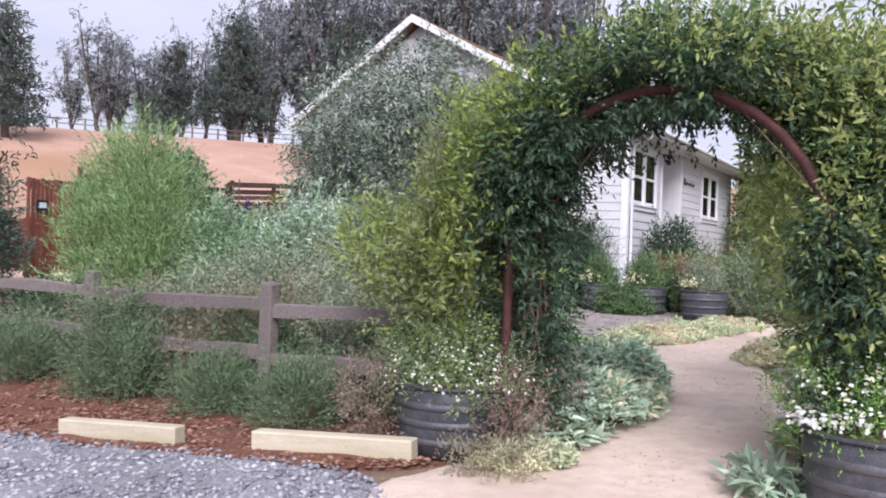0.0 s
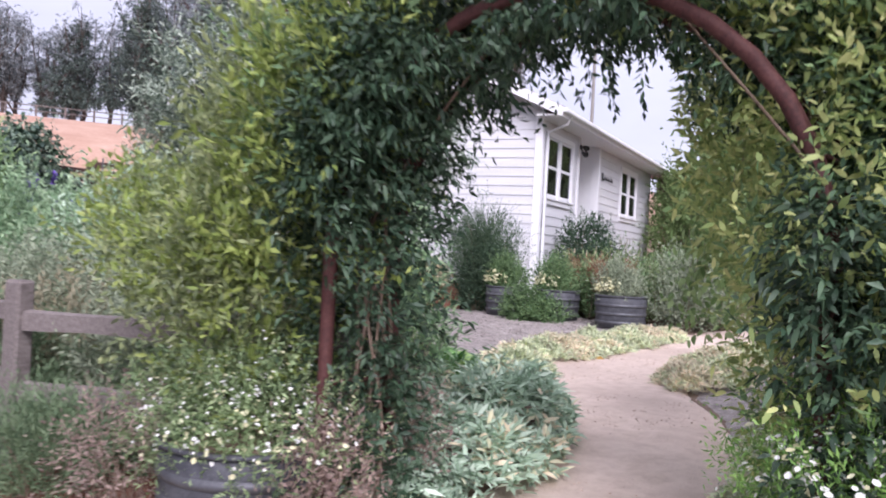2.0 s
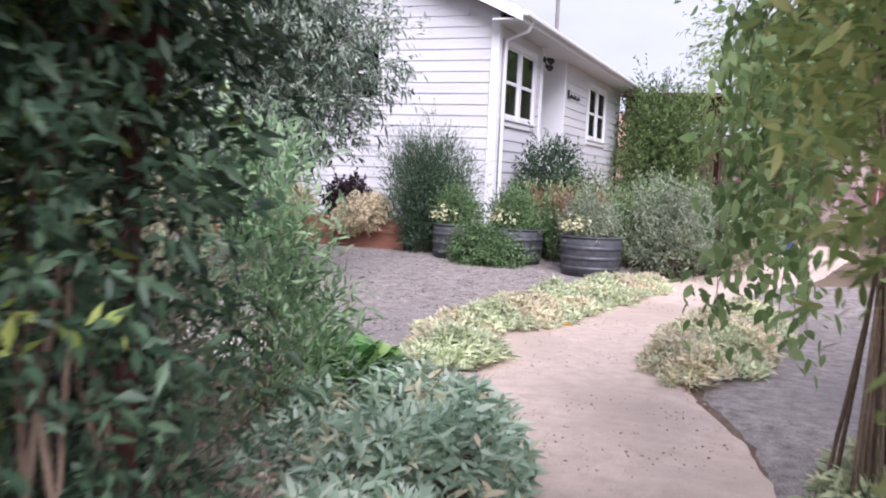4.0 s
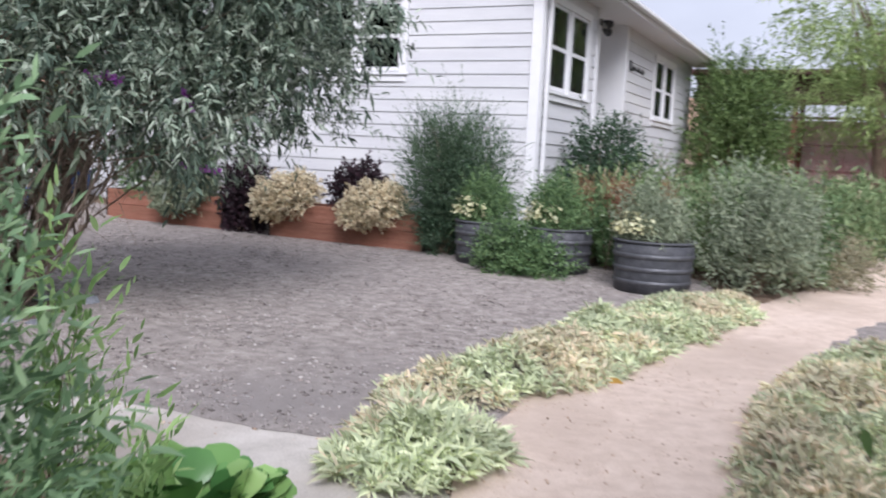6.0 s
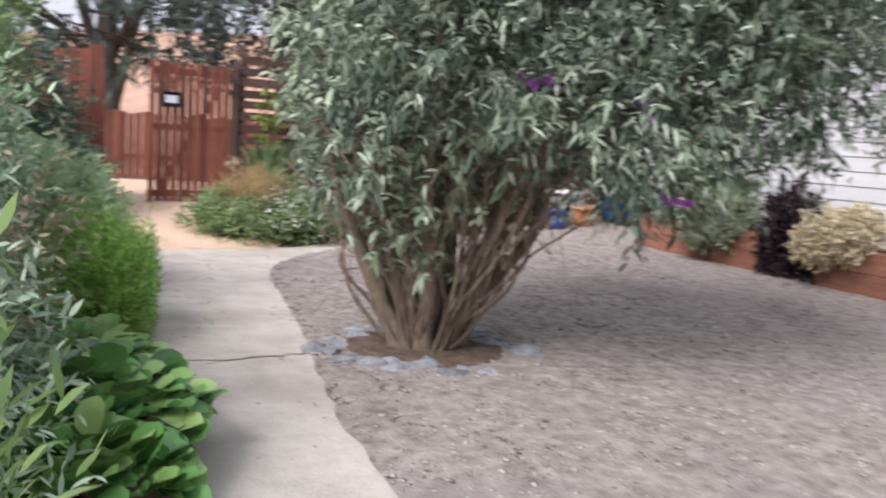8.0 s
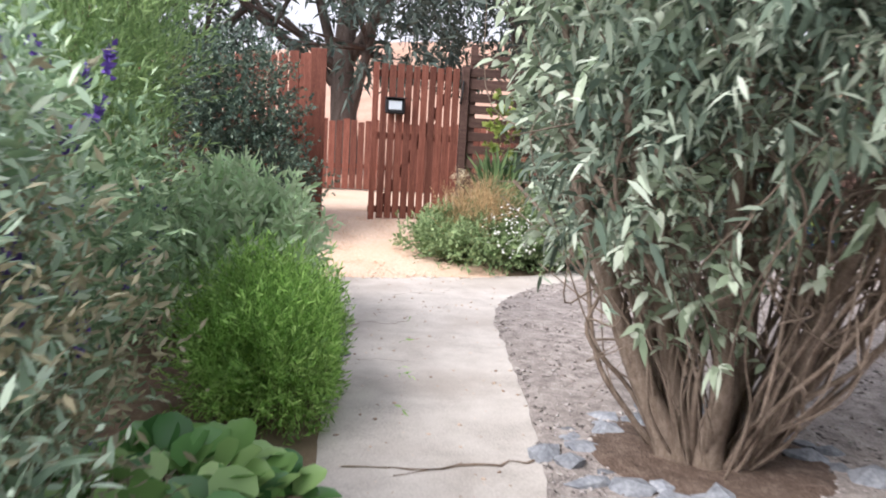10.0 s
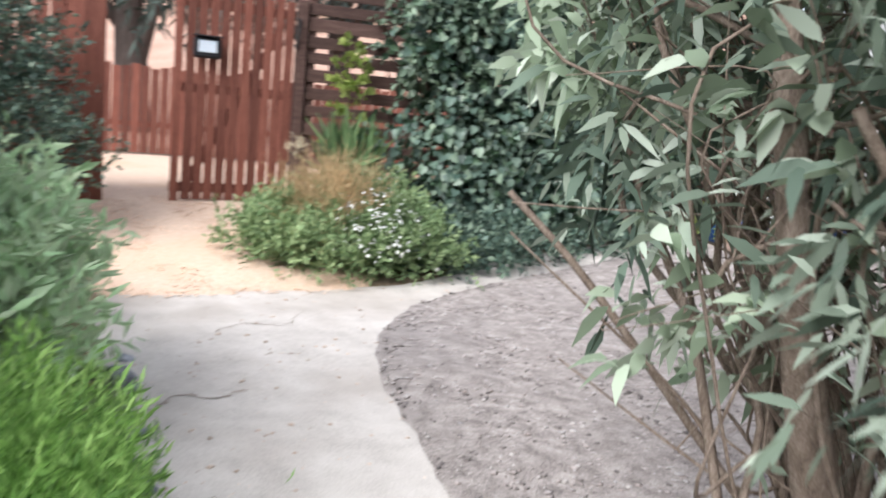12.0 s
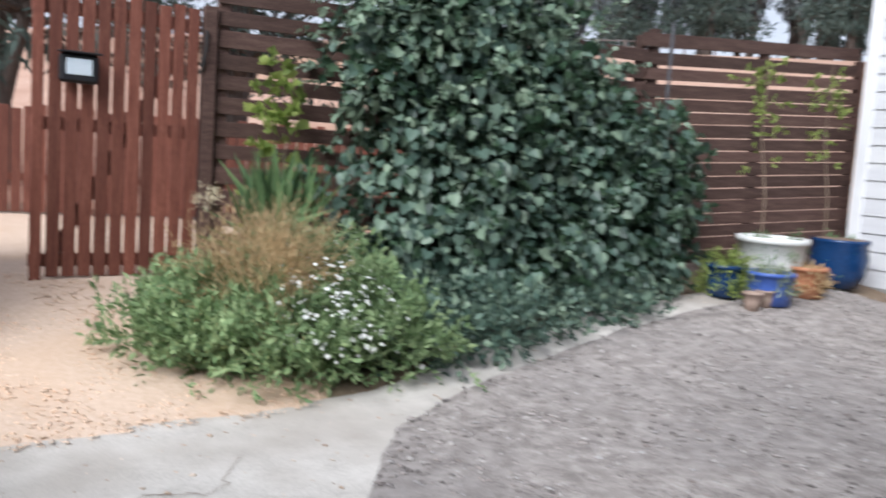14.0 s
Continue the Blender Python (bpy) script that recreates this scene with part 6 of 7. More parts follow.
shrub("artemisia", -10.6, 8.5, "soft silver-green artemisia mound", [(0, 0, 0.5, 0.95, 0.55, 0.5), (-0.3, 0.15, 0.65, 0.55, 0.4, 0.38)], 2000, 0.26, 8, (0.10, 0.03), leaf_mat("artemisia_leaf", [(0.265, 0.386, 0.218), (0.397, 0.528, 0.322), (0.503, 0.605, 0.402)], 0.8, 0.25), stems=20, r0=0.006, up=0.5)
shrub("artemisia", -12.4, 8.6, "low silver-green mound by the wood chips", [(0, 0, 0.25, 0.6, 0.4, 0.3)], 700, 0.22, 8, (0.08, 0.018), SILVER, stems=8, r0=0.005, up=0.5)
shrub("evergreen_shrub", -14.45, 8.35, "dark round-leaved evergreen against the fence", [(0, 0, 0.9, 0.7, 0.7, 0.9), (0.1, 0, 1.65, 0.55, 0.55, 0.6), (0.1, 0.2, 0.7, 0.6, 0.6, 0.5), (0.2, -0.75, 1.0, 0.7, 0.7, 1.0), (0.2, -0.7, 1.8, 0.6, 0.6, 0.5)], 3600, 0.18, 7, (0.05, 0.03), IVY, stems=18, r0=0.014)
_, O, wb = shrub("edging_flower", -9.95, 9.16, "low green plant with yellow flowers among the edging stones", [(0, 0, 0.1, 0.3, 0.12, 0.12), (-0.5, 0, 0.1, 0.25, 0.12, 0.12)], 240, 0.12, 7, (0.045, 0.018), MEADOW, category="flowers", stems=8, r0=0.003, up=0.5, gap=0.14)
blossoms(_, O, wb, 26, 0.022, leaf_mat("yellow_flower", [(0.6, 0.45, 0.03), (0.7, 0.55, 0.06)], 0.7, 0.2), "yellow flowers")
for k in range(11):
    x = -9.7 - 0.18 * k
    rock(x, 9.34 + 0.03 * math.sin(k * 2.0), 0.055 + 0.02 * (k % 3), 60 + k)

# bed by the gate
_, O, wb = shrub("daisy_bush", -13.95, 11.15, "green bush with white daisies at the gate bed", [(0, 0, 0.16, 0.75, 0.8, 0.27), (0.3, 0.5, 0.15, 0.5, 0.45, 0.28), (-0.1, 0.3, 0.4, 0.45, 0.4, 0.26), (0.15, -0.45, 0.2, 0.4, 0.4, 0.24), (0.35, 0.1, 0.14, 0.4, 0.7, 0.2)], 3600, 0.17, 9, (0.056, 0.024), MEADOW, stems=20, r0=0.005, up=0.5)
blossoms(_, O, [(-13.55, 11.35, 0.4, 0.4, 0.4, 0.42), (-13.45, 11.5, 0.3, 0.35, 0.4, 0.35)], 480, 0.013, WHITE, "small white daisies")
shrub("brown_grass", -13.8, 11.02, "ball of fine golden-brown seeding grass", [(0.05, 0, 0.45, 0.36, 0.4, 0.34)], 1700, 0.18, 9, (0.05, 0.004), DRYBROWN, category="grass", stems=60, r0=0.003, up=0.5, lean=0.4)
shrub("sword_leaf_plant", -14.75, 11.45, "upright green sword-leaved clump", [(0, 0, 0.42, 0.2, 0.22, 0.2)], 50, 0.1, 4, (0.42, 0.04), GREEN, category="plant", stems=6, up=0.85, lean=0.25)
shrub("gate_creeper", -15.2, 11.55, "sparse yellow-green creeper on the fence slats", [(0, 0, 1.3, 0.08, 0.16, 0.5), (0, 0.1, 0.5, 0.15, 0.25, 0.3)], 90, 0.1, 5, (0.09, 0.075), LIME, category="climber", stems=5, r0=0.006, up=0.2)
_, O, wb = shrub("allium_head", -15.05, 11.0, "dry pale globe seed head on a stalk", [(0, 0, 0.68, 0.07, 0.07, 0.07)], 90, 0.05, 4, (0.02, 0.006), CREAM, category="flower", stems=3, r0=0.004)
shrub("ground_ivy", -14.35, 12.35, "low dark ivy spreading over the bed edge", [(0, 0, 0.08, 0.5, 0.55, 0.16), (0.2, 0.7, 0.06, 0.45, 0.6, 0.13), (0, 1.6, 0.05, 0.45, 0.8, 0.12), (0.55, -0.35, 0.05, 0.45, 0.45, 0.14), (0.6, 0.3, 0.04, 0.35, 0.45, 0.1)], 1900, 0.14, 7, (0.06, 0.035), IVY, category="ground cover", stems=12, r0=0.004, up=0.3)
ivy_o = (-15.0, 13.7, h1(-15, 13.7))
ivy = thing("ivy_mass", ivy_o, "great blue-green ivy mass covering the fence", "climber")
ivb = [(-15.05, 13.15, 1.0, 0.65, 1.15, 1.0), (-15.1, 13.45, 2.0, 0.5, 1.2, 1.0), (-14.9, 14.5, 0.9, 0.65, 0.95, 0.9), (-15.1, 12.6, 2.3, 0.4, 0.65, 0.7), (-15.0, 15.0, 1.3, 0.5, 0.6, 0.7), (-14.9, 13.7, 0.6, 0.75, 1.3, 0.6), (-15.1, 13.2, 2.8, 0.4, 0.8, 0.5), (-15.05, 14.2, 1.6, 0.5, 0.8, 0.7)]
p, d = blob_points(ivb, 12500, 0.12)
keep = (d[:, 0] > -0.35) & (p[:, 2] > 0.15)
p, d = p[keep], d[keep]
n = len(p)
ln = 0.09 * (0.5 + 0.8 * rng.random(n))
out = unit(d * 0.5 + np.array([0.25, 0, -0.75]) + rng.normal(size=(n, 3)) * 0.3)
sidev = unit(np.cross(out, d + rng.normal(size=(n, 3)) * 0.3))
nrm = np.cross(sidev, out)
shape = ((0, 0.02, 0.0), (-0.36, -0.06, 0.06), (-0.5, 0.3, 0.1), (-0.3, 0.7, 0.0), (0, 1.0, -0.2), (0.3, 0.7, 0.0), (0.5, 0.3, 0.1), (0.36, -0.06, 0.06))
V = np.stack([p + sidev * (a * ln)[:, None] + out * (b * ln)[:, None] + nrm * (c * ln)[:, None] for a, b, c in shape], 1).reshape(-1, 3) - np.array(ivy_o)
i = np.arange(n)[:, None] * 8
F = np.concatenate([i + np.array([[0, k, k + 1]]) for k in range(1, 7)], 0)
mesh_ob("leaves", V, F, IVY, ivy)["kind"] = "stuff"
# paler leaves on the upper lumps paint the sky's light on the ivy top
leafy("sky_lit_leaves", ivy, ivy_o, [b for b in ivb if b[2] > 1.9], 900, 0.16, 6, (0.075, 0.055), leaf_mat("sky_lit_ivy_leaf", [(0.075, 0.115, 0.075), (0.125, 0.17, 0.12), (0.18, 0.225, 0.16)], 0.45, 0.25), shell=0.08, up=0.2, droop=0.3, fine=True)["kind"] = "stuff"
# filling deep in the ivy; its darker colour paints the shade between leaves
leafy("inner_shade_leaves", ivy, ivy_o, ivb, 3600, 0.12, 6, (0.09, 0.07), DARKGREEN, shell=0.8)["kind"] = "stuff"
woody(ivy, ivy_o, np.array([b[:3] for b in ivb]), ivy_o, 0.03, M_BARK, 0.4)

# planters and court barrels
for x, y, z, r, lab in ((-9.37, 16.82, 0.64, 0.44, "cream dried flower mound hanging over the planter end"), (-7.84, 16.8, 0.6, 0.4, "cream dried flower mound over the planter"), (-11.41, 16.9, 0.6, 0.5, "greenish cream flower mound over the planter")):
    O = (x, y, z)
    t = thing("cream_flower_mound", O, lab, "flowers", "planter flowers")
    bl = [(x, y, z + 0.1, r, r * 0.8, r * 0.66), (x + 0.2, y + 0.1, z + 0.18, r * 0.6, r * 0.6, r * 0.55), (x - 0.25, y - 0.05, z, r * 0.6, r * 0.55, r * 0.5)]
    leafy("flower_mass", t, O, bl, 1900, 0.06, 7, (0.034, 0.026), CREAM if x > -10 else SAGE, shell=0.12, lean=1.2)["kind"] = "stuff"
    leafy("leaves", t, O, bl, 420, 0.08, 5, (0.05, 0.02), SAGEDRY, shell=0.6)["kind"] = "stuff"
    p, _ = blob_points(bl, 16, 0.5)
    woody(t, O, p, (x, y + 0.3, z - 0.05), 0.005, M_BARK, 0.06)
shrub("purple_leaf_plant", -8.3, 17.1, "dark purple-leaved plant in the planter", [(0, 0, 0.35, 0.4, 0.25, 0.3)], 500, 0.12, 6, (0.06, 0.04), DARKPURPLE, z=0.55, stems=8, category="plant")
# foliage added in place of a near-black upright object in the gap
shrub("purple_leaf_plant", -10.3, 17.1, "dark purple foliage standing in for a dark object between the planters", [(0, 0, 0.3, 0.34, 0.3, 0.4), (0, 0, 0.7, 0.3, 0.3, 0.4)], 1100, 0.14, 6, (0.06, 0.04), DARKPURPLE, stems=10, category="plant")
shrub("planter_shrub", -12.4, 17.15, "dark leafy shrub in the planter", [(0, 0, 0.4, 0.6, 0.3, 0.5), (0.8, 0, 0.5, 0.4, 0.3, 0.5)], 1000, 0.18, 7, (0.06, 0.025), GREEN, z=0.55, stems=10)
shrub("wall_creeper", -6.8, 16.85, "dark leafy mass beneath the broom", [(0, 0, 0.4, 0.3, 0.25, 0.4), (0.25, 0.1, 0.8, 0.45, 0.3, 0.5)], 1300, 0.15, 7, (0.05, 0.022), DARKGREEN, stems=16, r0=0.006)
shrub("broom_shrub", -6.75, 17.1, "fine-stemmed upright green broom against the wall", [(0, 0, 0.9, 0.78, 0.5, 0.75), (0, 0, 1.35, 0.66, 0.42, 0.6), (0.1, -0.1, 0.5, 0.5, 0.45, 0.5), (-0.3, 0, 1.2, 0.4, 0.3, 0.5)], 3600, 0.34, 10, (0.05, 0.011), leaf_mat("broom_needle", [(0.022, 0.042, 0.024), (0.045, 0.075, 0.042), (0.08, 0.115, 0.068)], 0.65, 0.2), stems=50, r0=0.006, up=0.6, lean=0.45, shell=0.55)

for x, y, m, lab in ((-6.0, 16.55, GREEN, "leafy pale-flowered plants in the tub"), (-5.0, 16.45, GREEN, "green trailing plants over the tub"), (-3.72, 15.85, SAGE, "white-flowered plants in the tub")):
    _, O, wb = shrub("tub_plant", x, y, lab, [(0, 0, 0.12, 0.36, 0.34, 0.25), (-0.1, 0.1, 0.3, 0.25, 0.25, 0.25)], 800, 0.2, 8, (0.05, 0.016), m, "tub plants", category="plant", stems=14, r0=0.004, z=0.58, up=0.6)
    blossoms(_, O, [(x - 0.17, y - 0.2, 0.76, 0.2, 0.16, 0.17)], 190, 0.022, YELLOW, "pale clustered flowers")
shrub("trailing_green", -5.45, 16.05, "bright green plant spreading between the tubs", [(0, 0, 0.25, 0.42, 0.35, 0.3), (0.4, -0.1, 0.15, 0.35, 0.3, 0.2)], 1200, 0.16, 8, (0.045, 0.022), GREEN, stems=10, category="plant")
_k = 0
for x, y, z, m, l in ((-5.0, 17.6, 1.2, MEADOW, (0.08, 0.014)), (-4.2, 17.3, 1.1, GREEN, (0.08, 0.014)), (-3.5, 17.6, 1.25, MEADOW, (0.06, 0.012)), (-4.4, 18.4, 1.4, MEADOW, (0.08, 0.013)), (-3.0, 18.4, 1.45, MEADOW, (0.07, 0.012)), (-2.6, 17.3, 1.2, GREEN, (0.06, 0.013)), (-2.3, 19.2, 1.4, MEADOW, (0.09, 0.012)), (-3.4, 19.6, 1.5, GREEN, (0.08, 0.013)), (-5.2, 18.8, 1.5, GREEN, (0.05, 0.022)), (-4.9, 20.3, 1.7, GREEN, (0.05, 0.022)), (-1.9, 20.6, 1.4, MEADOW, (0.09, 0.012))):
    _k += 1
    O = (x, y, h1(x, y))
    t = thing("meadow_perennial", O, ("tall mixed green perennials by the house", "grey-green flowering perennials in a drift")[m is SAGE], "plant", "perennial drift")
    n = 150
    a, r = rng.uniform(0, 6.28, n), 0.55 * np.sqrt(rng.random(n))
    foot = np.column_stack([x + r * np.cos(a), y + r * np.sin(a), np.full(n, O[2])])
    tall = z * (0.55 + 0.5 * rng.random(n)) * (1.1 - 0.5 * r)
    way = unit(np.column_stack([0.35 * r * np.cos(a) + rng.normal(size=n) * 0.1, 0.35 * r * np.sin(a) + rng.normal(size=n) * 0.1, np.ones(n)]))
    v, f = tubes([[(foot[k] - np.array(O), 0.005), (foot[k] + way[k] * tall[k] * 0.5 - np.array(O), 0.004), (foot[k] + way[k] * tall[k] - np.array(O), 0.002)] for k in range(0, n, 2)], 3)
    mesh_ob("stem", v, f, M_BARK, t)["kind"] = "stuff"
    qq, ww = sprigs(foot + way * (tall * 0.12)[:, None], way, tall * 0.88, 36, 0.7)
    qq = qq + rng.normal(size=qq.shape) * 0.025
    ln = 1.35 * l[0] * (0.6 + 0.8 * rng.random(len(qq)))
    leaf_mesh("foliage", qq - np.array(O), ww, ln, ln * (0.32 if m is SAGE else 0.27), m, t, droop=0.1)["kind"] = "stuff"
    if m is not SAGE and _k % 3 == 1:
        tops = (foot + way * tall[:, None])[::6]
        spikes(t, O, tops, way[::6], 0.1, 0.02, CREAM if _k % 2 else SAGEDRY, "pale seed heads")
for x, y in ((-4.3, 16.7), (-4.9, 17.0), (-3.75, 16.5), (-4.6, 17.2)):
    shrub("rusty_dock", x, y, "rusty brown seed stalks among the perennials", [(0, 0, 0.8, 0.12, 0.12, 0.3)], 200, 0.14, 8, (0.025, 0.012), leaf_mat("rust_seed", [(0.12, 0.06, 0.035), (0.2, 0.105, 0.065)], 0.8, 0.2), "rusty stalks", stems=10, r0=0.004, up=0.8, category="plant")
shrub("grey_shrub", -2.75, 16.5, "loose grey-green shrub beside the tub", [(0, 0, 0.35, 0.5, 0.4, 0.4), (0.2, 0.3, 0.8, 0.3, 0.3, 0.4), (-0.25, 0.35, 0.95, 0.22, 0.25, 0.35), (0.35, -0.2, 0.5, 0.25, 0.25, 0.3)], 1000, 0.3, 9, (0.062, 0.02), SAGE, stems=24, r0=0.005, up=0.5)
shrub("grey_shrub", -2.05, 17.6, "low straw-coloured shrub by the path", [(0, 0, 0.25, 0.45, 0.5, 0.28)], 800, 0.18, 8, (0.05, 0.016), SAGEDRY, stems=10, r0=0.005)
shrub("wall_shrub", -4.9, 28.3, "tall dark green shrub swallowing the house end", [(0, 0, 1.7, 0.9, 1.1, 1.7), (0.3, 0.4, 2.6, 0.7, 0.8, 1.5), (-0.3, 0.5, 2.9, 0.5, 0.6, 1.2), (0.7, 0.8, 1.9, 0.6, 0.8, 1.5)], 3400, 0.35, 8, (0.10, 0.038), leaf_mat("sunny_shrub_leaf", [(0.0413, 0.0675, 0.024), (0.075, 0.116, 0.0375), (0.12, 0.165, 0.0638)], 0.6, 0.35), stems=20, r0=0.03)

shrub("rose_bush", -5.3, 19.0, "dark leafy rose bush under the front window", [(0, 0, 0.9, 0.5, 0.7, 0.9), (0.1, 0.3, 1.4, 0.4, 0.5, 0.55)], 1300, 0.24, 8, (0.055, 0.03), DARKGREEN, stems=22, r0=0.008, up=0.4)
# right of the path beyond the arch
for x, y, z, m in ((0.6, 7.0, 1.6, GREEN), (1.1, 9.4, 1.5, SAGE), (1.6, 12.5, 1.7, GREEN), (2.0, 15.5, 1.8, SAGE), (0.9, 17.8, 1.2, SAGEDRY)):
    shrub("garden_shrub", x, y, "loose mixed green shrub beside the path", [(0, 0, z * 0.45, 0.75, 0.7, z * 0.5), (0.3, 0.2, z * 0.75, 0.5, 0.5, z * 0.35)], 1300, 0.28, 8, (0.07, 0.026), m, "path shrubs", stems=16, r0=0.01)

# a shrub whose long leafy shoots arch over and hang beside the path
ao = (-0.75, 8.2, h1(-0.75, 8.2))
arching = thing("arching_shrub", ao, "tall shrub with round-leaved shoots hanging beside the path", "shrub")
shoots, lp, lw = [], [], []
for k in range(20):
    ex, ey = rng.uniform(-1.5, -1.0), rng.uniform(7.3, 8.6)
    low = rng.uniform(0.8, 1.7)
    pts = [np.array((-0.75 + rng.normal() * 0.08, 8.2 + rng.normal() * 0.1, ao[2])), np.array((-0.8, 8.15, 1.5)), np.array((ex * 0.5 - 0.42, (ey + 8.2) / 2, rng.uniform(2.4, 2.9))), np.array((ex + rng.normal() * 0.06, ey + rng.normal() * 0.06, 2.15)), np.array((ex + rng.normal() * 0.12, ey + rng.normal() * 0.12, low))]
    path = bend([(p - np.array(ao), (0.012, 0.009, 0.006, 0.003, 0.0015)[i]) for i, p in enumerate(pts)])
    shoots.append(path)
    for a, _ in path[8:]:
        for _ in range(15):
            lp.append(a + np.array(ao) + rng.normal(size=3) * 0.075)
            lw.append(rng.normal(size=3) * 0.5 + np.array((0, 0, -0.7)))
v, f = tubes(shoots, 5)
mesh_ob("shoot", v, f, M_BARK, arching, smooth_shade=True)["kind"] = "stuff"
lp, lw = np.array(lp), unit(np.array(lw))
ok = clear_of_walk(lp, 0.36)
ln = 0.066 * (0.6 + 0.7 * rng.random(ok.sum()))
leaf_mesh("leaves", lp[ok] - np.array(ao), lw[ok], ln, ln * 0.62, leaf_mat("round_pear_leaf", [(0.075, 0.125, 0.045), (0.14, 0.2, 0.08), (0.23, 0.3, 0.14)], 0.5, 0.45), arching, fine=True)["kind"] = "stuff"


def tree_kind(name, label, trunk_h, r, crown, n, span, per, leaf, mat, bark, limbs=9, droop=0.0, up=0.2, category="tree", base=0.3, group=""):
    """A tree at the origin: tapered trunk, limbs and a broken crown."""
    t = thing(name, (0, 0, 0), label, category, group)
    c = np.array(crown)
    tp = [(np.array((0.1 * math.sin(k), 0.12 * math.cos(1.7 * k) - 0.12, trunk_h * k / 6 - 0.3 * (k == 0))), r * (1 - 0.13 * k)) for k in range(7)]
    v, f = tubes([tp], 9)
    mesh_ob("trunk", v, f, bark, t, smooth_shade=True)
    ps = []
    for k in range(limbs):
        z0 = trunk_h * (base + (0.95 - base) * k / limbs)
        b = c[rng.integers(len(c))]
        s = np.array((0, 0, z0))
        e = b[:3] + rng.normal(size=3) * b[3:] * 0.35
        ps.append([(s, r * 0.45), (s * 0.6 + e * 0.4 + np.array((0, 0, -0.05 * trunk_h * 0.3)), r * 0.3), (e, r * 0.08)])
        for _ in range(2):
            e2 = b[:3] + rng.normal(size=3) * b[3:] * 0.6
            ps.append([(s * 0.6 + e * 0.4, r * 0.2), ((s * 0.3 + e * 0.3 + e2 * 0.4), r * 0.13), (e2, r * 0.04)])
    v, f = tubes(ps, 5)
    mesh_ob("branchwork", v, f, bark, t, smooth_shade=True)["kind"] = "stuff"
    p, d = blob_points([tuple(b) for b in c], n, 0.4)
    way = unit(d * (1 - up) + np.array([0, 0, up]) + rng.normal(size=d.shape) * 0.3)
    q, w = sprigs(p, way, span, per, 0.8)
    ln = leaf[0] * (0.6 + 0.8 * rng.random(len(q)))
    leaf_mesh("crown", q, w, ln, ln * leaf[1] / leaf[0], mat, t, droop=droop)["kind"] = "stuff"
    return t


def gum_tree(label, h, seed, wide):
    """A tall gum at the origin: short bole, steep limbs, leaf clumps hung along them with sky between."""
    r2 = np.random.default_rng(seed)
    t = thing("hill_tree", (0, 0, 0), label, "tree", "hilltop trees")
    bole = np.array([(0.15 * math.sin(2 * k + seed), 0.15 * math.cos(3 * k), h * 0.055 * k - 0.3) for k in range(8)])
    v, f = tubes([[(p, 0.42 - 0.025 * k) for k, p in enumerate(bole)]], 8)
    mesh_ob("trunk", v, f, M_DARKBARK, t, smooth_shade=True)
    limbs, clumps = [], []
    for k in range(11):
        a = 2.4 * k + r2.uniform(-0.4, 0.4)
        s0 = bole[2 + k % 6]
        reach = wide * h * r2.uniform(0.05, 0.2)
        end = np.array((reach * math.cos(a), reach * math.sin(a), h * r2.uniform(0.5, 1.0)))
        mid = s0 * 0.55 + end * 0.45 + np.array((math.cos(a), math.sin(a), 0.0)) * 0.03 * h
        path = bend([(s0, 0.2), (mid, 0.13), (end, 0.03)], 4)
        limbs.append(path)
        for u in (0.25, 0.45, 0.6, 0.75, 0.9, 1.0):
            c = path[int(u * (len(path) - 1))][0] + r2.normal(size=3) * h * 0.022
            w = h * r2.uniform(0.022, 0.05)
            clumps.append((*c, w, w, w * 0.7))
            limbs.append([(path[int(u * 6)][0], 0.05), (np.array(c), 0.02)])
    v, f = tubes(limbs, 5)
    mesh_ob("limb", v, f, M_DARKBARK, t, smooth_shade=True)["kind"] = "stuff"
    p, d = blob_points(clumps, 720, 0.4)
    q, w = sprigs(p, unit(d + np.array([0, 0, -0.1])), 0.8, 6, 0.9)
    ln = 0.5 * (0.5 + 0.9 * rng.random(len(q)))
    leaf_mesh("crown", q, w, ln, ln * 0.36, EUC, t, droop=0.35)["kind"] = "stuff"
    return t


kinds = [gum_tree("tall dark feathery tree on the hilltop", 20, sd, w) for sd, w in ((1, 1.0), (2, 0.8), (3, 1.25))]
spots = []
for k in range(34):
    head = 21.5 + 32.5 * k / 33 + rng.normal() * 0.5
    dist = 98 + rng.uniform(-5, 12)
    s = 0.6 + 0.6 * (1 - smooth(38, 48, head)) + rng.uniform(-0.12, 0.12)
    spots.append((head, dist, float(s)))
first = [True, True, True]
for i, (head, dist, s) in enumerate(spots):
    a = radians(head)
    x, y = -dist * math.sin(a), -0.35 + dist * math.cos(a)
    m = pose(x, y, h1(x, y) - 0.1, 0, 0, rng.uniform(0, 360)) @ Matrix.Diagonal((s, s, s, 1))
    k = i % 3
    if first[k]:
        kinds[k].matrix_basis = m
        first[k] = False
    else:
        o = copy_thing(kinds[k], Matrix())
        o.matrix_basis = m
# a denser conifer row lower on the hill
con = tree_kind("conifer", "dark spreading cypress with level boughs", 13, 0.4, [(1.6 * math.cos(2.4 * k) * (1.3 - k / 14), 1.6 * math.sin(2.4 * k) * (1.3 - k / 14), 2.2 + 0.85 * k, 2.3 * (1.25 - k / 14), 2.3 * (1.25 - k / 14), 0.45) for k in range(13)], 1500, 0.8, 7, (0.42, 0.11), CYP, M_DARKBARK, 16, droop=0.15, up=0.0, group="cypresses")
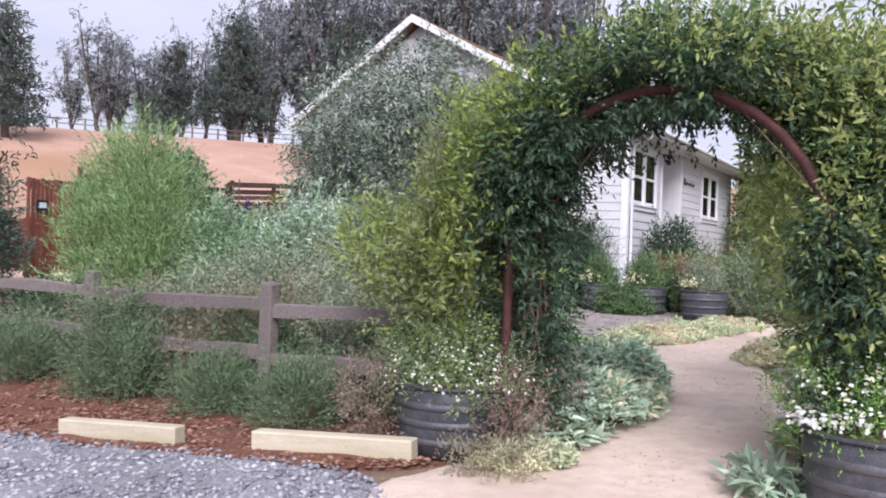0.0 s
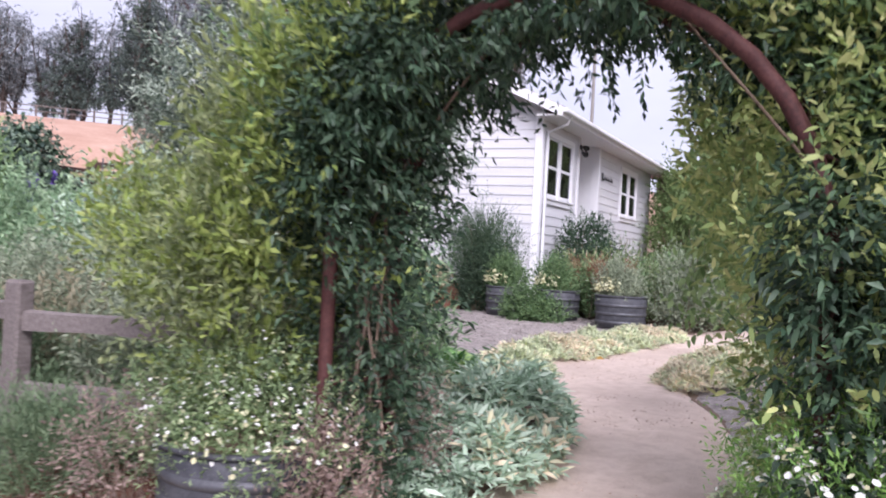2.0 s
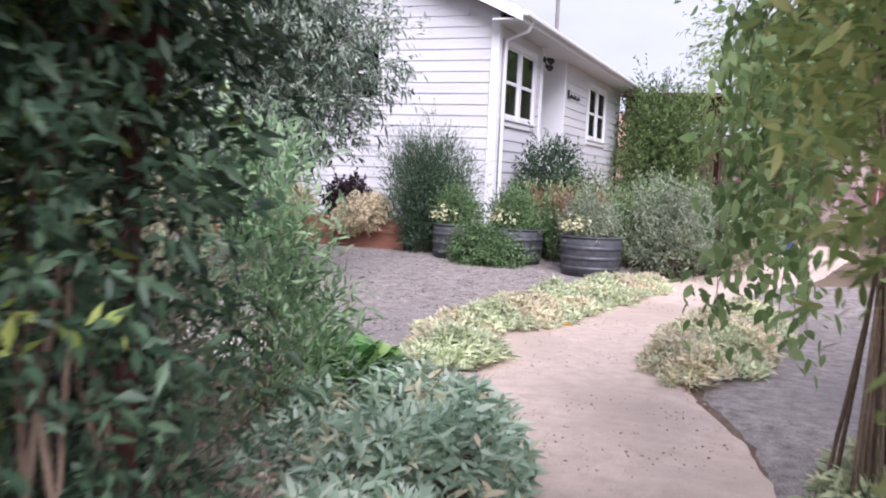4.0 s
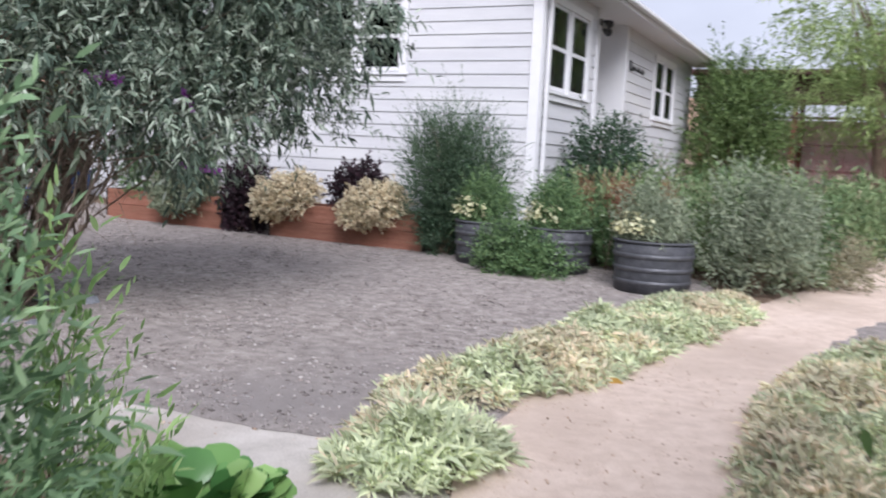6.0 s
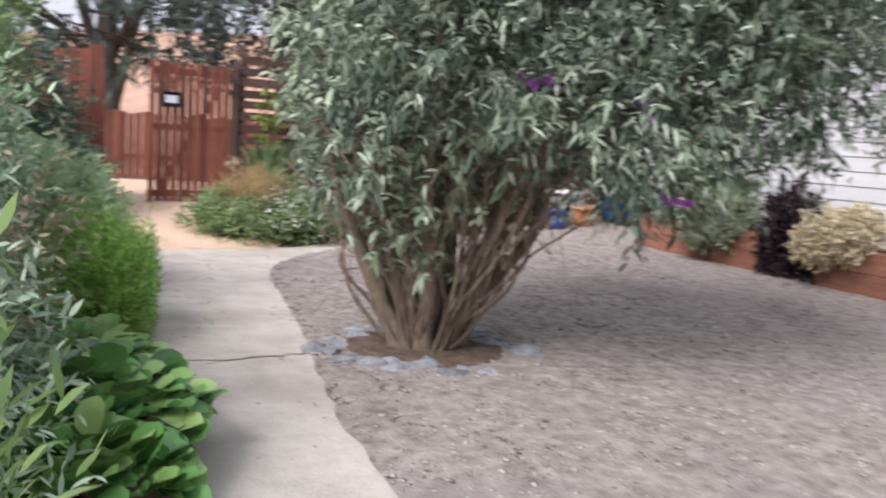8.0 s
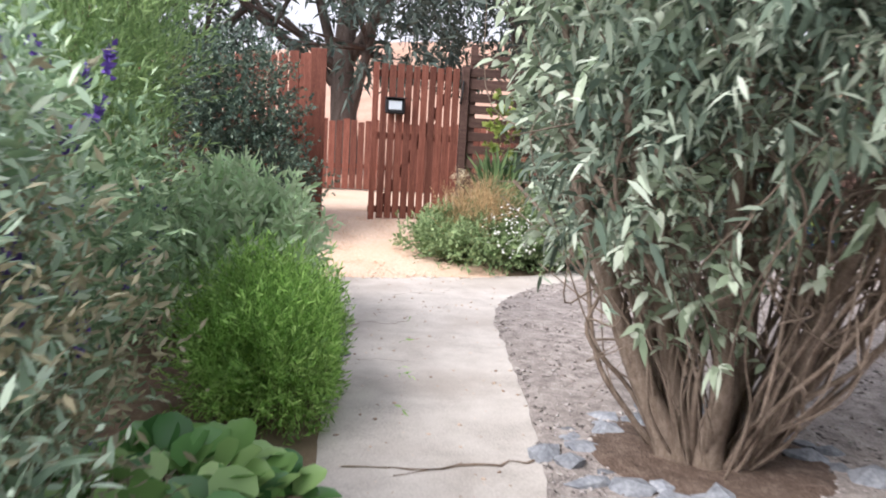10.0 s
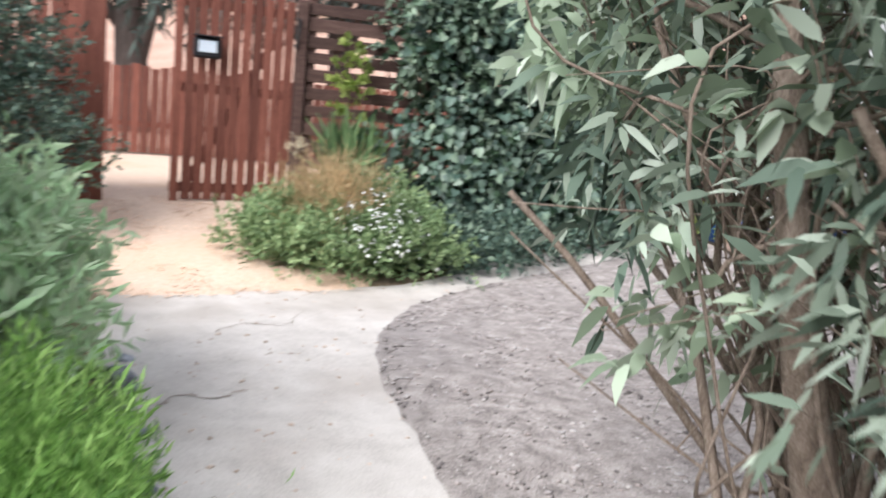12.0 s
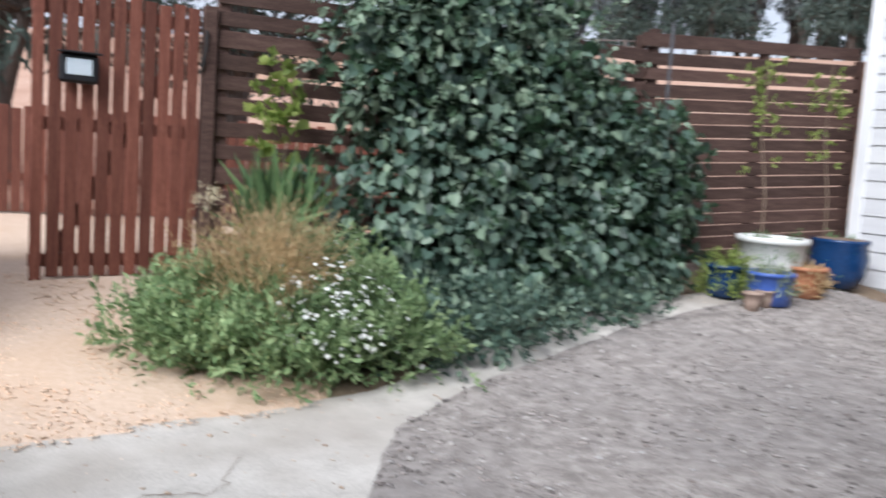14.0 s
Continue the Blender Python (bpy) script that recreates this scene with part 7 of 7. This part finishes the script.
# last three are added to darken what the front windows reflect
cspots = [(57.6, 74, 0.8), (44, 92, 1.0), (37, 90, 1.05), (48, 96, 0.8), (-6, 45, 0.8), (-11, 42, 0.75), (-2, 52, 0.9)]
for i, (head, dist, s) in enumerate(cspots):
    a = radians(head)
    x, y = -dist * math.sin(a), -0.35 + dist * math.cos(a)
    m = pose(x, y, h1(x, y) - 0.1, 0, 0, 70 * i) @ Matrix.Diagonal((s, s, s, 1))
    if i == 0:
        con.matrix_basis = m
    else:
        copy_thing(con, Matrix()).matrix_basis = m
big = tree_kind("big_cypress", "huge dark cypress, some added unseen for window reflections", 9, 0.42, [(2.6 * math.cos(2.1 * k), 3.0 * math.sin(2.1 * k), 3.3 + 0.55 * k, 2.4, 2.6, 0.8) for k in range(14)], 1300, 0.6, 8, (0.32, 0.08), CYP, M_DARKBARK, 16, droop=0.2, up=0.0, group="yard cypresses", base=0.15)
# first three behind the gate; last four added out of view for dark reflections
yspots = [(-27.5, 10.0, 1.0), (-33, 16.0, 0.95), (-29, 4, 1.05), (-24, -5, 1.1), (-18, -12, 1.1), (6, 50, 1.2), (12, 47, 1.2)]
for i, (x, y, s) in enumerate(yspots):
    m = pose(x, y, h1(x, y) - 0.1, 0, 0, 80 * i + 20) @ Matrix.Diagonal((s, s, s, 1))
    if i == 0:
        big.matrix_basis = m
    else:
        copy_thing(big, Matrix()).matrix_basis = m
will = tree_kind("willow", "light green weeping tree beyond the house", 5.2, 0.2, [(1.3 * math.cos(2.4 * k), 1.3 * math.sin(2.4 * k), 2.8 + 0.33 * k, 1.1, 1.1, 0.7) for k in range(10)], 1150, 0.9, 11, (0.18, 0.034), leaf_mat("willow_leaf", [(0.10, 0.15, 0.05), (0.18, 0.24, 0.09), (0.26, 0.32, 0.14)], 0.6, 0.4), M_BARK, 10, droop=0.3, up=-0.5, group="willows")
will.matrix_basis = pose(-1.6, 30.5, h1(-1.6, 30.5))
copy_thing(will, pose(2.6, 27, h1(2.6, 27), 0, 0, 90))
copy_thing(will, pose(5.5, 22, h1(5.5, 22), 0, 0, 200))
copy_thing(will, pose(2.2, 7.2, h1(2.2, 7.2), 0, 0, 140))

# open shed beyond the house
shed = thing("open_shed", (-2.6, 36, h1(-2.6, 36)), "open timber shed with a dark low roof and rails", "shed")
for x in (-4.2, -1.4, 1.4, 4.2):
    for y in (0, 3):
        box_ob("post", (x - 0.09, y - 0.09, -0.1), (x + 0.09, y + 0.09, 4.45), M_REDWOOD, shed, 0.01)
bm = bmesh.new()
box(bm, (-4.8, -0.6, 4.55), (4.8, 3.8, 4.7), 0.01)
bmesh.ops.rotate(bm, matrix=Matrix.Rotation(radians(4), 3, "X"), cent=(0, 1.5, 4), verts=bm.verts)
part("roof", bm, M_BROWNWOOD, shed, "dark flat roof")
box_ob("beam", (-4.5, -0.14, 3.5), (4.5, -0.0905, 4.5), M_BROWNWOOD, shed, 0.01)
# added panel: its pale colour stands for bright sky and hill behind the rails
box_ob("back_wall", (-4.4, 3.1, 0), (4.4, 3.2, 3.2), surface("bright_gap_pink", [(0.55, 0.42, 0.40), (0.66, 0.54, 0.51)], 4, 0.85, 0.2), shed, 0.01, "pale pink panel added for the bright view through the shed")
for z in (1.4, 2.2, 3.05):
    box_ob("rail", (-4.3, -0.14, z), (4.3, -0.0905, z + 0.09), M_BROWNWOOD, shed, 0.006)
shrub("pink_grass_clump", -1.0, 31, "tall pinkish-purple seeding grass", [(x, 0.3 * math.sin(3 * x), 0.9, 0.5, 0.4, 0.75) for x in np.arange(-1.8, 2.2, 0.7)], 1400, 0.4, 8, (0.1, 0.01), PINKGRASS, category="grass", stems=30, r0=0.006, up=0.85, lean=0.3)

# pots by the house corner
def pot(name, x, y, prof, mat, label, category="pot", group="potted plants", sides=26, wobble=0.0):
    z = h1(x, y) + 0.01
    t = thing(name, (x, y, z), label, category, group)
    v, f = lathe(prof, sides, wobble)
    mesh_ob("pot", v, f, mat, t, smooth_shade=True)
    r, zt = prof[-1]
    v, f = lathe([(r, zt), (r * 0.5, zt + 0.01), (0.001, zt + 0.015)], sides)
    mesh_ob("soil", v, f, M_SOIL, t)
    return t


def pot_prof(r0, r1, h, lip=0.015):
    return [(0.001, 0.0), (r0, 0.0), (r0 + (r1 - r0) * 0.5, h * 0.5), (r1, h * 0.88), (r1 + lip, h * 0.89), (r1 + lip, h), (r1 - 0.012, h), (r1 - 0.016, h * 0.86)]


pot("blue_bowl", -14.13, 15.96, pot_prof(0.20, 0.22, 0.3), M_BLUEPALE, "periwinkle blue round metal planter")
pot("terracotta_pot", -14.23, 16.59, pot_prof(0.15, 0.19, 0.3, 0.02), M_TERRA, "orange terracotta pot with a rolled lip")
pot("white_tub", -14.53, 16.44, pot_prof(0.27, 0.33, 0.5, 0.02), M_ENAMEL, "white enamel tub planted with herbs")
pot("dark_blue_pot", -14.38, 15.64, pot_prof(0.15, 0.17, 0.3), M_BLUE, "dark blue glazed pot")
pot("small_clay_pot", -14.00, 15.61, pot_prof(0.06, 0.085, 0.17, 0.01), M_CLAY, "small empty pale clay pot", group="small clay pots")
pot("small_clay_pot", -14.04, 15.82, pot_prof(0.06, 0.085, 0.165, 0.01), M_CLAY, "small empty pale clay pot", group="small clay pots")
pot("cobalt_urn", -14.48, 17.42, [(0.001, 0), (0.2, 0), (0.27, 0.14), (0.29, 0.3), (0.27, 0.44), (0.29, 0.47), (0.29, 0.5), (0.25, 0.5)], M_BLUE, "large cobalt blue ribbed ceramic urn")
for x, y, z, r, h, m, lab in ((-14.13, 15.96, 0.45, 0.2, 0.12, SAGE, "low grey-green herbs in the blue bowl"), (-14.23, 16.59, 0.45, 0.18, 0.13, DRYBROWN, "brown dried plant in the terracotta pot"), (-14.53, 16.44, 0.66, 0.3, 0.15, GREEN, "green herbs in the white tub"), (-14.38, 15.64, 0.48, 0.22, 0.2, LIME, "yellow-green leafy plant in the blue pot"), (-14.48, 17.42, 0.66, 0.2, 0.15, GREEN, "green leaves in the cobalt urn")):
    shrub("pot_plant", x, y, lab, [(0, 0, 0, r, r, h)], 300, 0.1, 7, (0.04, 0.015), m, "pot plants", category="plant", z=z, stems=6, r0=0.003, up=0.6)
for x, y, z0, lab in ((-14.58, 16.34, 0.65, "slender young vine climbing from the white tub"), (-14.63, 17.36, 0.65, "slender yellowing vine climbing the fence")):
    O = (x, y, z0)
    t = thing("young_vine", O, lab, "climber", "young vines")
    v, f = tubes([[(np.array((0, 0, 0.0)), 0.012), (np.array((-0.03, 0.02, 0.6)), 0.01), (np.array((-0.1, -0.03, 1.2)), 0.008), (np.array((-0.15, 0.03, 2.0)), 0.005)]], 6)
    mesh_ob("stem", v, f, M_BARK, t, smooth_shade=True)
    leafy("leaves", t, O, [(x - 0.1, y, z0 + 1.3, 0.14, 0.16, 0.5), (x - 0.15, y, z0 + 1.7, 0.14, 0.25, 0.3)], 34, 0.1, 5, (0.06, 0.042), LIME)["kind"] = "stuff"

pot("blue_tub", -1.42, 22.8, pot_prof(0.3, 0.36, 0.3), M_BLUEPALE, "low blue tub standing beside the far path", group="")

# ---- loose stones and litter ----
STONE = leaf_mat("loose_stone", [(0.085, 0.085, 0.1), (0.16, 0.16, 0.18), (0.27, 0.27, 0.285)], 0.9, 0.0, 0.15)
GRIT = leaf_mat("loose_grit", [(0.06, 0.052, 0.049), (0.15, 0.133, 0.125), (0.29, 0.27, 0.255)], 0.9, 0.0, 0.15)
TANGRIT = leaf_mat("tan_grit", [(0.184, 0.127, 0.092), (0.322, 0.241, 0.184), (0.437, 0.356, 0.287)], 0.9, 0.0, 0.15)
BARKCHIP = leaf_mat("bark_chip", [(0.05, 0.02, 0.014), (0.12, 0.055, 0.035), (0.22, 0.13, 0.09)], 0.9, 0.0, 0.15)
WOODCHIP = leaf_mat("wood_chip", [(0.414, 0.287, 0.201), (0.494, 0.362, 0.265), (0.552, 0.425, 0.328)], 0.9, 0.0, 0.15)


def pebbles(name, poly, n, size, flat, mat, label, lo=None, hi=None, lift=0.012):
    """Thousands of loose eight-sided stones lying on a sheet."""
    lo = poly.min(0) if lo is None else np.array(lo)
    hi = poly.max(0) if hi is None else np.array(hi)
    xy = lo + (hi - lo) * rng.random((n * 3, 2))
    xy = xy[inside(poly, xy[:, 0], xy[:, 1])][:n]
    k = len(xy)
    s = size * (0.45 + 1.1 * rng.random(k) ** 2)
    a = rng.uniform(0, 6.28, k)
    base = np.array([(1, 0, 0), (0, 1, 0), (-1, 0, 0), (0, -1, 0), (0, 0, 1), (0, 0, -1)], float)
    v = base[None] * (0.7 + 0.6 * rng.random((k, 6, 1)))
    v[..., 0] *= 1.3
    v[..., 2] *= flat
    c, sn = np.cos(a)[:, None], np.sin(a)[:, None]
    v = np.stack([v[..., 0] * c - v[..., 1] * sn, v[..., 0] * sn + v[..., 1] * c, v[..., 2]], -1) * s[:, None, None]
    v += rng.normal(size=v.shape) * 0.08 * s[:, None, None]
    z = height(xy[:, 0], xy[:, 1]) + lift + s * flat * 0.35
    v += np.column_stack([xy, z])[:, None]
    tri = np.array([(0, 1, 4), (1, 2, 4), (2, 3, 4), (3, 0, 4), (1, 0, 5), (2, 1, 5), (3, 2, 5), (0, 3, 5)])
    f = (np.arange(k)[:, None, None] * 6 + tri[None]).reshape(-1, 3)
    ob = mesh_ob(name, v.reshape(-1, 3), f, mat)
    return tagged(ob, label, "stones", kind="stuff")


pebbles("loose_gravel", PARK, 14000, 0.019, 0.6, STONE, "loose blue-grey stones on the car park", (-9, 0.8), (-0.5, 4.5))
pebbles("court_grit", COURT, 17000, 0.012, 0.55, GRIT, "loose grey-brown grit on the court", lift=0.026)
pebbles("court_litter", COURT, 12000, 0.0125, 0.2, leaf_mat("pale_litter", [(0.17, 0.14, 0.128), (0.246, 0.217, 0.204), (0.255, 0.242, 0.238)], 0.9, 0.0, 0.2), "pale dry flakes and leaf litter over the court gravel", lift=0.03)
pebbles("path_grit", PATHO, 3800, 0.006, 0.6, TANGRIT, "scattered grit on the tan path", (-4, 3), (0.5, 18), lift=0.014)
pebbles("bark_litter", BEDF, 11000, 0.022, 0.3, BARKCHIP, "loose bark pieces on the mulch bed", (-10.5, 3.6), (-2.6, 6.0), lift=0.02)
pebbles("wood_chip_litter", CHIP, 8000, 0.010, 0.3, WOODCHIP, "loose wood chips before the gate", (-16, 8.5), (-12.6, 12), lift=0.02)
pebbles("walk_litter", CONC, 1200, 0.010, 0.4, TANGRIT, "grit and crumbs on the concrete walk", lift=0.008)

ridge = thing("ridge_fence", (-62, 66, h1(-62, 66)), "low pale rail fence along the bare hilltop", "fence")
RO = np.array((-62, 66, h1(-62, 66)))
rp = [np.array((-91 * math.sin(radians(a)), -0.35 + 91 * math.cos(radians(a)), 0.0)) for a in np.arange(34, 55, 1.6)]
for k, a in enumerate(rp):
    a[2] = h1(a[0], a[1])
    o = a - RO
    box_ob("post", (o[0] - 0.07, o[1] - 0.07, o[2] - 0.1), (o[0] + 0.07, o[1] + 0.07, o[2] + 1.15), M_GREYWOOD, ridge, 0.01)
    if k:
        for zz in (0.55, 1.05):
            v, f = tubes([[(rp[k - 1] - RO + np.array((0, 0, zz)), 0.05), (o + np.array((0, 0, zz)), 0.05)]], 5)
            mesh_ob("rail", v, f, M_GREYWOOD, ridge)

leaf_o = (-3.12, 12.0, h1(-3.12, 12.0) + 0.02)
fl = thing("fallen_leaf", leaf_o, "yellow fallen leaf lying on the tan path", "leaf")
leaf_mesh("blade", np.zeros((1, 3)), np.array([[0.8, 0.5, 0.08]]), np.array([0.13]), np.array([0.08]), leaf_mat("yellow_dead_leaf", [(0.5, 0.3, 0.06), (0.55, 0.36, 0.09)], 0.7, 0.2), fl, fine=True)
